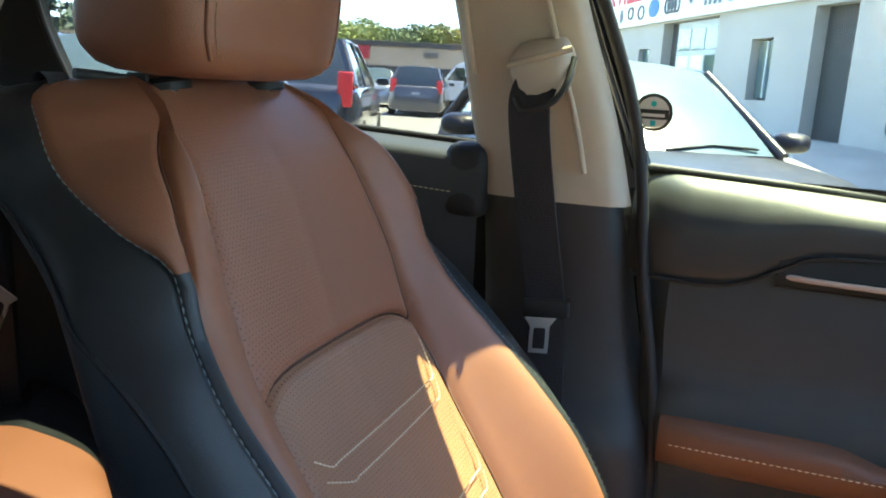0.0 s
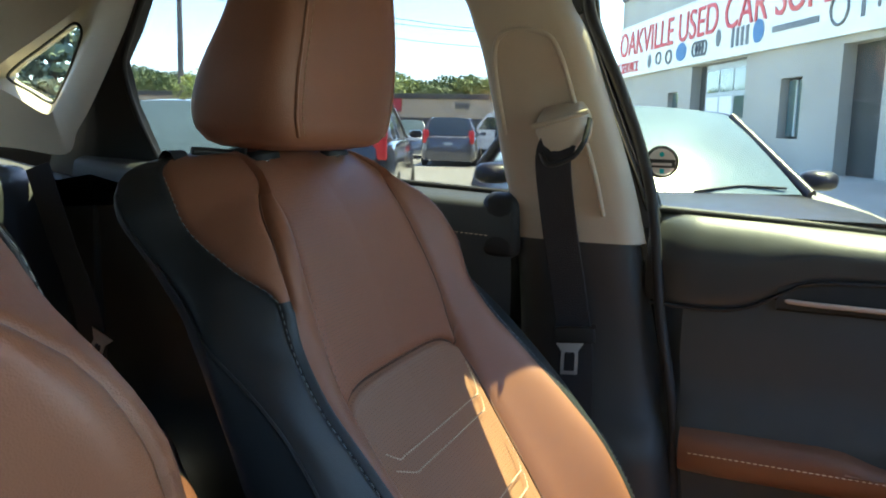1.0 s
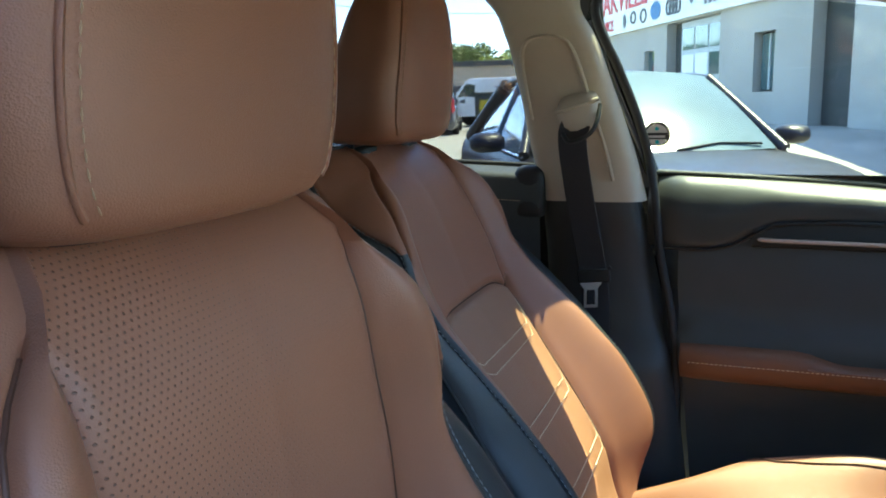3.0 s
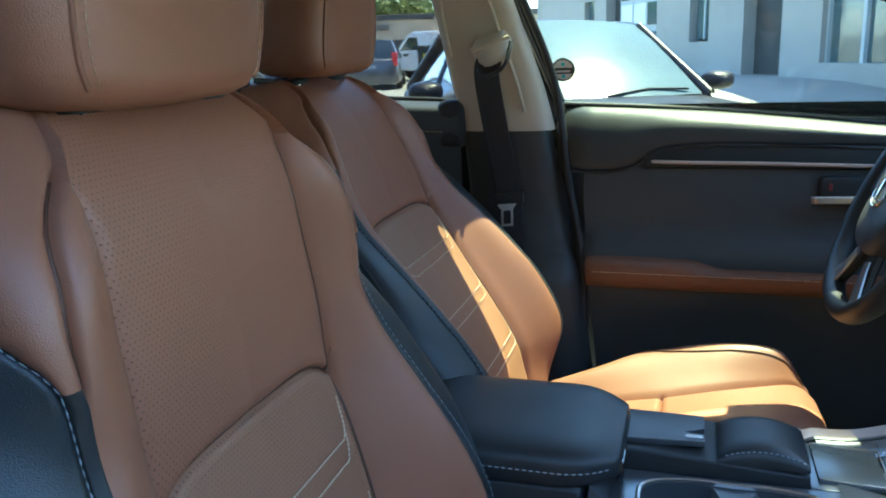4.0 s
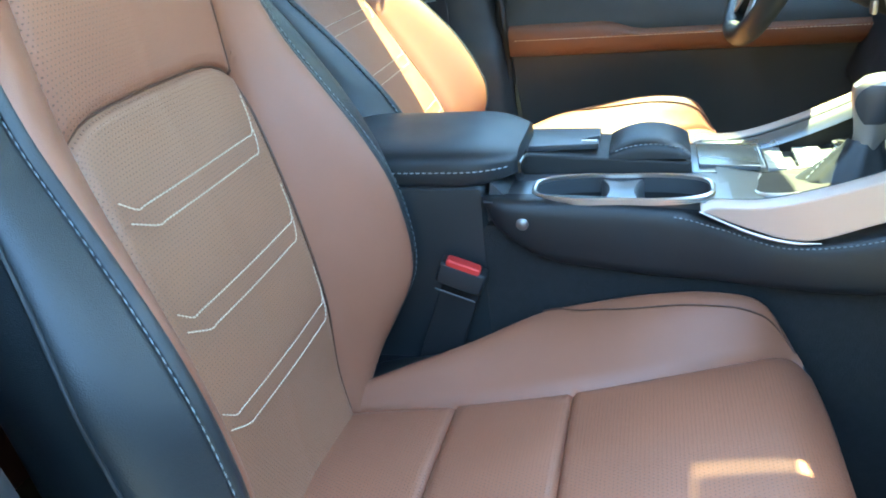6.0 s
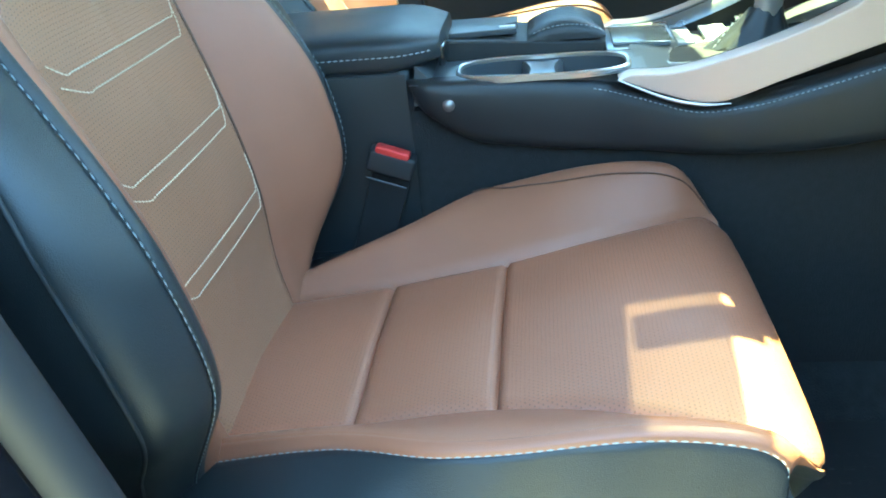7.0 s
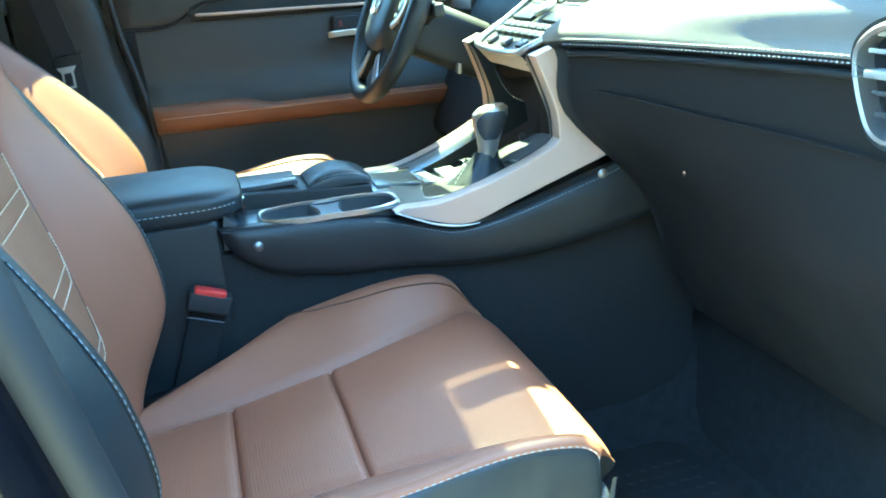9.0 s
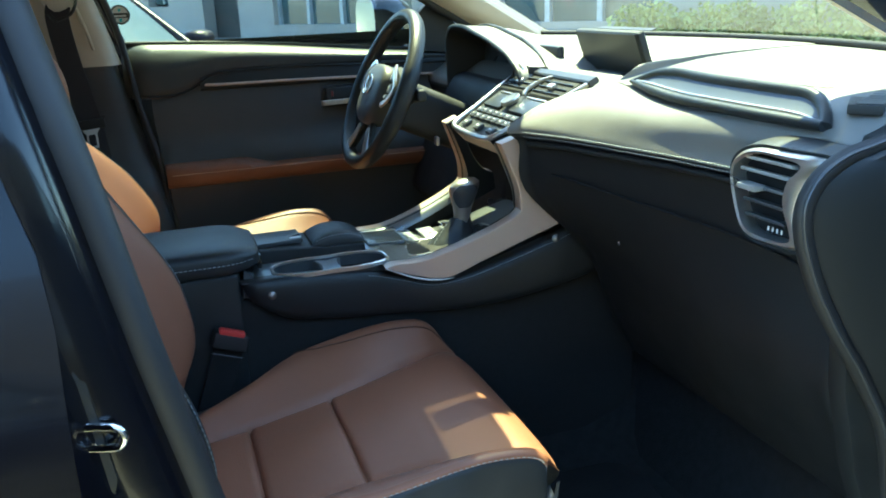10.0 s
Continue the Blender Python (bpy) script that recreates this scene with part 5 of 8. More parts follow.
def front_seat():
    seat = thing("front_seat", "tan and black leather front passenger seat with perforated inserts", "car seat", (0, -0.362, 0), "front seats")
    seat_back(seat)
    bars_on_insert(seat)
    seat_cushion(seat)
    headrest(seat)
    return seat


passenger_seat = front_seat()
driver_seat = copy_thing(passenger_seat, pose(-0.035, 0.362, 0.025))
tagged(driver_seat, "tan and black leather driver seat leaning back beside the wheel")
# the driver's backrest leans back about its hinge; the headrest stays upright
_hinge = Matrix.Translation((0.034, 0, 0.615)) @ Matrix.Diagonal((1, 1.06, 1, 1)) @ Matrix.Rotation(radians(-11.4), 4, "Y") @ Matrix.Translation((-0.06, 0, -0.61))
_cushion = ("rear_insert", "middle_insert", "front_insert", "thigh_bolster", "corner_wrap", "cushion_side", "bolster_seam", "base_shield", "front_shield", "rail")
for _ob in driver_seat.children:
    _kind = _ob.name.split(".")[0]
    if _kind == "edge_stitching":
        _low = min(v.co.z for v in _ob.data.vertices) > 0.5 and max(v.co.x for v in _ob.data.vertices) > 0.3
        if _low:
            _ob.matrix_basis = Matrix.Translation((-0.010, 0, 0.024))
            continue
    if _kind in _cushion:
        # this cushion is set a little higher and further forward
        if _kind not in ("rail", "base_shield"):
            _ob.matrix_basis = Matrix.Translation((-0.010, 0, 0.024))
        continue
    if _kind == "headrest":
        _ob.matrix_basis = Matrix.Translation((-0.126, -0.017, -0.028))
    else:
        # the padding of this backrest curves forward below its middle seam and is slimmer at the inboard shoulder
        _ob.data = _ob.data.copy()
        for _v in _ob.data.vertices:
            _p = _hinge @ _v.co
            _p.z += 0.03 * (1.25 - _p.z)
            _d = max(0.0, 1.05 - _p.z)
            _p.x += min(0.055, 0.20 * _d * _d / (_d + 0.03)) if _d > 0 else 0.0
            _p.x += 0.014 * min(1.0, max(0.0, (_p.z - 0.92) / 0.22))
            if _p.y > 0.15:
                _p.y = 0.15 + (_p.y - 0.15) * 0.86
            if _p.y > 0:
                _p.y *= 1.0 + 0.12 * math.exp(-((_p.z - 1.10) / 0.11) ** 2)
            _w = min(1.0, max(0.0, (_p.z - 1.10) / 0.12))
            _rear = min(1.0, max(0.0, (-0.118 - (_p.z - 0.977) * 0.45 - _p.x) / 0.10))
            _p.y *= 1.0 - 0.30 * _rear * (1 - _w)
            if _p.y < 0:
                _p.y *= 1.0 - 0.08 * _w
                _p.z -= 0.008 * _w * min(1.0, max(0.0, (-_p.y - 0.05) / 0.15))
            _v.co = _p
        _ob.matrix_basis = Matrix.Identity(4)

# the passenger's backrest stands more upright above its middle seam
for _ob in passenger_seat.children:
    _kind = _ob.name.split(".")[0]
    if _kind == "headrest":
        _ob.matrix_basis = Matrix.Translation((0.042, -0.052, 0.002))
    elif _kind not in _cushion:
        _ob.data = _ob.data.copy()
        for _v in _ob.data.vertices:
            _w = min(1.0, max(0.0, (_v.co.z - 0.98) / 0.30))
            _w = _w * _w * (3 - 2 * _w)
            _v.co.x += 0.048 * _w
            _v.co.y -= 0.034 * _w


def headrest_hanger():
    """A black bag hook clipped to the inboard headrest post, with its webbing loop."""
    h = thing("bag_hook", "black plastic bag hook clipped under the driver headrest", "hook", (0.020, -0.044, 0.004))
    part("bar", tube(along([(-0.338, 0.272, 1.274), (-0.325, 0.30, 1.272), (-0.304, 0.338, 1.267)], 12), 0.0042, 8), "black_plastic", h)
    part("bar", tube(along([(-0.342, 0.268, 1.266), (-0.322, 0.30, 1.262), (-0.308, 0.326, 1.260)], 12), 0.0022, 6), "black_plastic", h)
    part("clip", rbox((0.02, 0.006, 0.02), 0.002, 2, (-0.316, 0.318, 1.267)), "black_plastic", h)
    rows = []
    for k in range(17):
        a = math.pi * k / 16
        rows.append([Vector((-0.354 + 0.014 * math.cos(a), y, 1.228 + 0.046 * math.sin(a) ** 0.6)) for y in (0.252, 0.257, 0.270, 0.276)])
    part("strap", sheet(rows), "belt_web", h, "black webbing loop")
    return h


headrest_hanger()
# ---------------------------------------------------------------- rear bench


def rear_bench():
    bench = thing("rear_bench", "tan leather rear bench seat, sides black partly for shade, behind the front seats", "car seat")
    prof = [(-0.48, 0.42), (-0.455, 0.56), (-0.445, 0.685), (-0.46, 0.74), (-0.51, 0.768), (-0.64, 0.776), (-0.80, 0.760), (-0.95, 0.735), (-1.0, 0.69)]
    pro = along([(x, 0, z) for x, z in prof], 36)
    cols = along([(0, y, 0) for y in (-0.70, -0.665, -0.34, -0.12, 0, 0.12, 0.34, 0.665, 0.70)], 60)
    rows = []
    for p in pro:
        r = []
        for q in cols:
            bul = 0.012 * math.cos(min(1, abs(abs(q.y) - 0.36) / 0.25) * math.pi / 2) + (-0.03 if abs(q.y) > 0.685 else 0)
            groove = sum(0.009 * math.exp(-((abs(q.y) - g) / 0.006) ** 2) for g in (0.12, 0.24, 0.50))
            corner = max(0.0, abs(q.y) - 0.42) * 1.1 * min(1.0, max(0.0, (p.x + 0.78) / 0.2))
            r.append(Vector((p.x - corner + (bul - groove) * 0.5, q.y, p.z + bul - groove)))
        rows.append(r)
    c0, c1 = [k for k, q in enumerate(cols) if q.y > -0.56][0], [k for k, q in enumerate(cols) if q.y < 0.56][-1]
    part("cushion", sheet([r[c0:c1 + 1] for r in rows]), "tan_leather", bench, "tan leather bench cushion")
    # cushion ends coloured black for the shadow of the door
    for r0, r1 in ((0, c0), (c1, len(cols) - 1)):
        part("cushion_end", sheet([r[r0:r1 + 1] for r in rows]), "black_leather", bench, "end of the bench cushion, black for the shade by the door")
    prof = [(-0.93, 0.62), (-0.955, 0.75), (-1.0, 0.95), (-1.05, 1.12), (-1.075, 1.19), (-1.11, 1.215), (-1.16, 1.20), (-1.18, 1.1), (-1.14, 0.7)]
    pro = along([(x, 0, z) for x, z in prof], 40)
    rows = []
    for p in pro:
        r = []
        for q in cols:
            bul = 0.014 * math.cos(min(1, abs(abs(q.y) - 0.36) / 0.25) * math.pi / 2)
            groove = sum(0.009 * math.exp(-((abs(q.y) - g) / 0.006) ** 2) for g in (0.12, 0.24, 0.50))
            r.append(Vector((p.x + bul - groove, q.y, p.z)))
        rows.append(r)
    lo_, hi_ = [k for k, q in enumerate(cols) if q.y > -0.30][0], [k for k, q in enumerate(cols) if q.y < 0.30][-1]
    part("backrest", sheet([r[lo_:hi_ + 1] for r in rows]), "tan_leather", bench, "tan leather bench backrest")
    # black sides reach further inward, so that shade on the backrest is included
    for r0, r1 in ((0, lo_), (hi_, len(cols) - 1)):
        part("backrest_side", sheet([r[r0:r1 + 1] for r in rows]), "black_leather", bench, "black leather side of the bench backrest, widened to include its shade")
    for y in (-0.38, 0.0, 0.38):
        part("headrest", rbox((0.09, 0.25, 0.15), 0.035, 5, (-1.13, y, 1.31)), "tan_leather", bench, "tan leather rear headrest")
        for d in (-0.06, 0.06):
            part("post", tube([(-1.13, y + d, 1.19), (-1.13, y + d, 1.26)], 0.006, 10), "chrome", bench, "chrome headrest post")
    for y in (-0.26, 0.26, 0.5, -0.5):
        line = [(-0.452 - (0.09 if abs(y) > 0.4 else 0), y, 0.705)] + [(-0.475 - (0.09 if abs(y) > 0.4 else 0) - 0.045 * k, y, 0.759 + 0.016 * math.sin(min(1, k / 3) * 1.57) - 0.0035 * max(0, k - 3)) for k in range(9)]
        part("stitching", dashes(along(line, 40), radius=0.001), "cream_thread", bench, "cream stitching")
    return bench


rear_bench()

# ---------------------------------------------------------------- dashboard
SEAM_X = curve_of([(-0.80, 0.862), (-0.70, 0.828), (-0.59, 0.815), (-0.5, 0.800), (-0.4, 0.775), (-0.28, 0.742), (-0.19, 0.702), (-0.17, 0.696)])
RIDGE = curve_of([(-0.80, (0.838, 1.098)), (-0.73, (0.842, 1.112)), (-0.57, (0.838, 1.116)), (-0.425, (0.843, 1.118)), (-0.28, (0.862, 1.127)), (-0.17, (0.900, 1.122))])
BAND_H = curve_of([(-0.80, 0.5), (-0.76, 0.9), (-0.70, 1.0), (-0.42, 1.0), (-0.34, 0.7), (-0.29, 0.12), (-0.27, 0.0), (-0.17, 0.0)])
DRIVER_DASH = [(0.93, 0.60), (0.86, 0.70), (0.815, 0.82), (0.790, 0.95), (0.778, 1.030), (0.773, 1.046), (0.770, 1.056), (0.776, 1.075), (0.800, 1.090), (0.835, 1.114), (0.862, 1.126), (0.95, 1.150), (1.08, 1.158), (1.22, 1.164), (1.36, 1.165)]


def passenger_profile(y):
    """Section of the dashboard ahead of the passenger: lower panel, seam, padded face, ridge, band step, top."""
    xs = float(SEAM_X(y)[0])
    xr, zr = (float(q) for q in RIDGE(y))
    h = float(BAND_H(y)[0])
    return [(0.95, 0.60), (0.895, 0.70), (0.845, 0.82), (xs + 0.030, 0.95), (xs + 0.020, 1.028), (xs + 0.010, 1.044), (xs, 1.052), (xs + 0.006, 1.068), (xs + 0.28 * (xr - xs), 1.068 + 0.48 * (zr - 1.068)),
            (xs + 0.62 * (xr - xs), 1.068 + 0.82 * (zr - 1.068)), (xr, zr), (xr + 0.012 + 0.030 * h, zr + 0.004 + 0.026 * h), (1.06, 1.152), (1.22, 1.161), (1.36, 1.163)]


def dash_rows():
    ys = [-0.79, -0.78, -0.76, -0.73, -0.69, -0.64, -0.59, -0.54, -0.48, -0.42, -0.37, -0.33, -0.30, -0.27, -0.23, -0.19, -0.176, -0.170, -0.12, -0.10, 0.0, 0.055, 0.10, 0.145, 0.18, 0.26, 0.36, 0.46, 0.56, 0.66, 0.74, 0.775]
    rows = []
    for y in ys:
        back = 0.26 * max(0, (abs(y) - 0.1) / 0.68) ** 2
        row = []
        for i, (x, z) in enumerate(passenger_profile(y) if y < -0.173 else DRIVER_DASH):
            px = x
            if y > -0.173 and i < 11:
                px += 0.085
            if y < -0.775 and i < 11:
                px += 0.02
            if i == 14:
                px -= back * 0.9
            if i in (12, 13):
                px -= back * (i - 11) * 0.28
            if -0.135 < y < 0.13 and i in (11, 12):
                z -= 0.040 if y < 0.06 else 0.020
            row.append(Vector((px, y, z)))
        rows.append(row)
    return rows


def dashboard():
    d = thing("dashboard", "black leather dashboard, its top coloured pale for the sun", "dashboard")
    rows = dash_rows()
    fine = [along(r, 71) for r in rows]
    cols = [along([f[j] for f in fine], 150) for j in range(71)]
    cut = [round(70 * k / 14) for k in (0, 5, 6, 10, 14)]
    # face and top get the sun-paled colour, the lower panel its own black
    for a, b, nm, mt, lb in ((0, 1, "lower_panel", "dash_low", "dark grained glove box side of the dashboard"), (1, 2, "seam_strip", "black_leather", "stitched seam strip"), (2, 3, "padded_face", "dash_sun_pale", "padded leather face, coloured pale for the sun on it"), (3, 4, "top_pad", "dash_sun_pale", "soft dashboard top, sun brightness put into its colour")):
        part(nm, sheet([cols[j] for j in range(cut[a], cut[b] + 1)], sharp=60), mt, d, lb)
    for dx, dz, r in ((-0.0025, 0.0035, 0.0011), (-0.001, -0.0035, 0.0011)):
        line = [(float(SEAM_X(y)[0]) + dx, y, 1.052 + dz) for y in np.linspace(-0.20, -0.615, 60)]
        part("stitching", dashes(line, length=0.0045, gap=0.0018, radius=r), "grey_thread", d, "pale twin stitching")
    part("lower_lip", tube([(float(SEAM_X(y)[0]) + 0.010, y, 1.036) for y in np.linspace(-0.20, -0.625, 40)], 0.0050, 8), "black_leather", d, "black lip under the stitched seam")
    # glove box outline and its screw cover
    gap = along([(float(SEAM_X(-0.23)[0]) + 0.023, -0.235, 0.985), (float(SEAM_X(-0.4)[0]) + 0.024, -0.40, 0.968), (float(SEAM_X(-0.6)[0]) + 0.026, -0.60, 0.955), (0.852, -0.70, 0.945)], 40)
    part("glove_box_gap", tube(gap, 0.0022, 6), "shade_black", d, "dark gap above the glove box lid")
    part("screw", lathe([(0, 0), (0.004, 0), (0.004, -0.003), (0.0, -0.004)], (0.812, -0.342, 0.884), 12, "x"), "chrome", d, "small bright screw")
    # trim band in the step above the padded face

    def band_at(t, up, out=0.0):
        y = -0.283 - 0.435 * t
        xr, zr = (float(q) for q in RIDGE(y))
        h = float(BAND_H(y)[0]) * (1 - max(0.0, (t - 0.82) / 0.18) ** 2.6)
        return Vector((xr + 0.006 + (0.030 * h) * up - 0.004 * out, y, zr + 0.002 + (0.027 * h) * up + 0.004 * out))
    ts = np.linspace(0.0, 1.0, 60)
    part("band_face", sheet([[band_at(t, u, 1.7 - 0.5 * math.sin(math.pi * u)) for u in (0.0, 0.2, 0.5, 0.8, 1.0)] for t in ts]), "band_satin", d, "blue-grey satin trim band")
    top = [band_at(t, 1.06, 1.4) for t in ts]
    part("band_lip", tube(top, [0.0035 + 0.0045 * min(1, t / 0.2) for t in ts], 10), "black_leather", d, "black upper lip of the trim band")
    part("band_bright_line", tube([band_at(t, 0.20, 2.2) for t in np.linspace(0.06, 0.99, 50)], 0.0021, 8), "silver_satin", d, "bright line in the trim band")
    part("band_shadow_lip", tube([band_at(t, -0.06, 1.8) for t in ts], [0.003 + 0.004 * min(1, t / 0.2) for t in ts], 10), "black_leather", d, "black lower lip of the trim band")
    # defroster grille on the top pad
    grille = [(0.855, -0.735), (0.93, -0.665), (1.01, -0.640), (1.02, -0.665), (0.96, -0.70), (0.875, -0.765)]
    g = part("defroster", prism(grille, 1.136, 1.1475, "z", 0.002), "black_plastic", d, "black side defroster grille")
    for k in range(9):
        f = (k + 0.5) / 9
        a = Vector((0.858, -0.742, 1.1485)).lerp(Vector((1.008, -0.648, 1.1485)), f)
        part("slat", bar([a, a + Vector((0.022, -0.026, 0))], 0.0035, 0.0035), "dash_sun_pale", g)
    part("airbag_mark", rbox((0.010, 0.055, 0.0006), 0.0002, 1, (0.935, -0.60, 1.1505)), "grey_plastic", d, "faint embossed mark")
    # end vent: a rounded opening with a broad satin flank that runs out to a point
    ring = [(-0.627, 1.058), (-0.637, 1.080), (-0.668, 1.094), (-0.715, 1.096), (-0.772, 1.093), (-0.748, 1.068), (-0.738, 1.035), (-0.747, 0.990), (-0.70, 0.985), (-0.660, 0.989), (-0.640, 1.016)]
    hole = [(-0.634, 1.057), (-0.643, 1.075), (-0.670, 1.088), (-0.705, 1.089), (-0.738, 1.084), (-0.722, 1.062), (-0.719, 1.035), (-0.732, 0.996), (-0.70, 0.991), (-0.664, 0.994), (-0.646, 1.018)]
    vy, vz = -0.69, 1.045
    O = along([(0.792 + 0.014 * max(0, (-0.70 - y) / 0.07), y, z) for y, z in ring], 88, True)
    I = along([(0.789 + 0.010 * max(0, (-0.70 - y) / 0.07), y, z) for y, z in hole], 88, True)
    vent = part("end_vent", sheet([[p + Vector((0.025, 0, 0)) for p in O], O, [p.lerp(q, 0.5) + Vector((-0.003, 0, 0)) for p, q in zip(O, I)], I, [p + Vector((0.05, 0, 0)) for p in I]], close_u=True), "silver_satin", d, "satin silver ring of the end vent")
    # flat plate, its near-black colour is the shade inside the vent
    part("vent_box", slab([p + Vector((0.020, 0, 0)) for p in I], (1, 0, 0), 0.004), "shade_black", vent, "near-black plate for the shaded vent opening")

    def around(p, k, dx):
        return Vector((p.x + dx, max(-0.789, vy + (p.y - vy) * k), vz + (p.z - vz) * k))
    part("vent_surround", sheet([[around(p, 1.26, 0.07) for p in O], [around(p, 1.17, 0.022) for p in O], [around(p, 1.08, 0.002) for p in O], [p + Vector((0.004, 0, 0)) for p in O]], close_u=True), "black_leather", vent, "black padded vent surround")
    # lit upper and shaded lower slats: the light is put into their materials
    for k, (z, y0, y1, mt) in enumerate(((1.0790, -0.650, -0.728, "vent_bright"), (1.0640, -0.642, -0.722, "vent_bright"), (1.0460, -0.642, -0.718, "vent_slat"), (1.028, -0.650, -0.719, "slat_plastic"), (1.010, -0.656, -0.723, "slat_plastic"))):
        part("slat", rbox((0.020, y0 - y1, 0.0042), 0.001, 2, (0.803, (y0 + y1) / 2, z), Matrix.Rotation(0.22, 3, "Y")), mt, vent)
    part("vent_tab", rbox((0.018, 0.032, 0.007), 0.002, 2, (0.789, -0.668, 1.048)), "vent_bright", vent, "silver vent tab")
    for k in range(4):
        part("mark", rbox((0.002, 0.0022, 0.0055), 0.0005, 1, (0.800, -0.690 - 0.0075 * k, 1.000)), "white_mark", vent)
    # unseen filler that closes the gap behind the vent, coloured as shade
    part("core", rbox((0.20, 0.12, 0.24), 0.01, 1, (1.0, -0.705, 0.97)), "shade_black", d, "unseen near-black filler behind the end vent")
    # end cap of the dashboard at the doorway
    part("end_cap", prism([(0.836, 1.085), (0.850, 1.118), (0.90, 1.140), (0.97, 1.146), (1.05, 1.13), (1.10, 0.9), (1.05, 0.55), (0.92, 0.58), (0.870, 0.70), (0.838, 0.82), (0.826, 0.95), (0.826, 1.03)], -0.794, -0.764, "y", 0.008), "black_plastic", d, "black end cap of the dashboard")
    # instrument hood in front of the wheel: highest on the door side, sloping towards the centre
    arch = curve_of([(0, (0.555, 1.00)), (0.08, (0.560, 1.10)), (0.18, (0.553, 1.172)), (0.27, (0.515, 1.204)), (0.38, (0.44, 1.209)), (0.55, (0.32, 1.194)), (0.72, (0.205, 1.174)), (0.84, (0.118, 1.150)), (0.92, (0.068, 1.120)), (1.0, (0.056, 1.06))])

    def hood_row(k, t):
        y, z = arch(k)
        return Vector((0.848 - 0.028 * k + 0.25 * t, 0.33 + (y - 0.33) * (1 + 0.08 * t), z - (0.045 * t * t) * (z > 1.12)))
    rows = [[hood_row(k, t) for k in np.linspace(0, 1, 71)] for t in (0, 0.02, 0.12, 0.3, 0.55, 0.8, 1.0)]
    # the hood shares the pale colour that carries the sunlight
    hd = part("instrument_hood", sheet(rows, sharp=60), "dash_sun_pale", d, "padded instrument hood")
    rim = [hood_row(k, 0) for k in np.linspace(0, 1, 71)]
    part("hood_rim", tube(rim, 0.005, 8), "black_leather", hd, "black hood rim")
    seam = [hood_row(0.30 + 0.66 * q, 0.28 + 0.25 * q - 0.30 * q * q) + Vector((0, 0, 0.002)) for q in np.linspace(0, 1, 34)]
    part("hood_seam", tube(seam, [0.002 + 0.0035 * math.sin(math.pi * min(1, 0.15 + q)) for q in np.linspace(0, 0.85, 34)], 6), "black_leather", hd, "dark seam across the hood")
    inner = [[p + Vector((0.0, (0.33 - p.y) * 0.03, -0.006)) for p in rim], [p + Vector((0.10, (0.33 - p.y) * 0.14, -0.030)) for p in rim]]
    part("hood_lining", sheet(inner), "black_plastic", hd, "dark lining of the hood")
    low = along([(0.875, 0, 1.092), (0.845, 0, 1.088), (0.822, 0, 1.060), (0.812, 0, 1.00), (0.835, 0, 0.93)], 14)
    part("cluster_cowl", sheet([[p + Vector((0.02 * abs(y - 0.335) / 0.2, y, 0)) for y in np.linspace(0.10, 0.565, 14)] for p in low]), "dash_low", d, "dark cowl below the instrument cluster")
    part("instrument_panel", rbox((0.02, 0.42, 0.17), 0.01, 2, (0.945, 0.335, 1.085)), "screen_black", d, "dark instrument cluster")
    for y in (0.25, 0.42):
        part("gauge_ring", tube([(0.933, y + 0.050 * math.cos(a), 1.09 + 0.050 * math.sin(a)) for a in np.linspace(0, 2 * math.pi, 33)[:-1]], 0.0022, 6, True), "slat_plastic", d, "dark gauge ring")
    fac = along([(0.850, 0.125, 1.143), (0.842, 0.125, 1.11), (0.822, 0.125, 1.06), (0.815, 0.12, 0.98)], 14)
    rows = [[p + Vector((0.07, 0.05, 0)), p + Vector((0.012, 0.02, 0)), p, p + Vector((-0.004, -0.055, -0.006)), p + Vector((0.03, -0.068, -0.008))] for p in fac]
    part("side_facing", sheet(rows), "black_plastic", d, "dark facing beside the wheel")
    sb = part("start_button", lathe([(0, 0), (0.021, 0), (0.022, -0.006), (0.018, -0.009), (0.0, -0.008)], (0.840, 0.098, 1.122), 24, "x"), "vent_bright", d, "round start button with a bright ring")
    part("button_face", lathe([(0, 0), (0.0165, 0), (0.0165, -0.002), (0, -0.003)], (0.831, 0.098, 1.122), 20, "x"), "gloss_black", sb, "black button face")
    part("button_mark", rbox((0.001, 0.008, 0.010), 0.0003, 1, (0.8275, 0.098, 1.122)), "grey_plastic", sb)
    # lower dash on the driver's side
    part("knee_panel", rbox((0.10, 0.62, 0.28), 0.03, 4, (0.87, 0.43, 0.88), Matrix.Rotation(0.35, 3, "Y")), "dash_low", d, "dark knee panel under the wheel")
    return d


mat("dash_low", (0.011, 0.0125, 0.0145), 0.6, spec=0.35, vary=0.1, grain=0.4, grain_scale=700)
mat("vent_slat", (0.10, 0.105, 0.105), 0.35, vary=0.05)
mat("vent_bright", (0.42, 0.43, 0.42), 0.32, metal=0.4, vary=0.04)
mat("slat_plastic", (0.05, 0.052, 0.055), 0.35, vary=0.05)
dashboard()


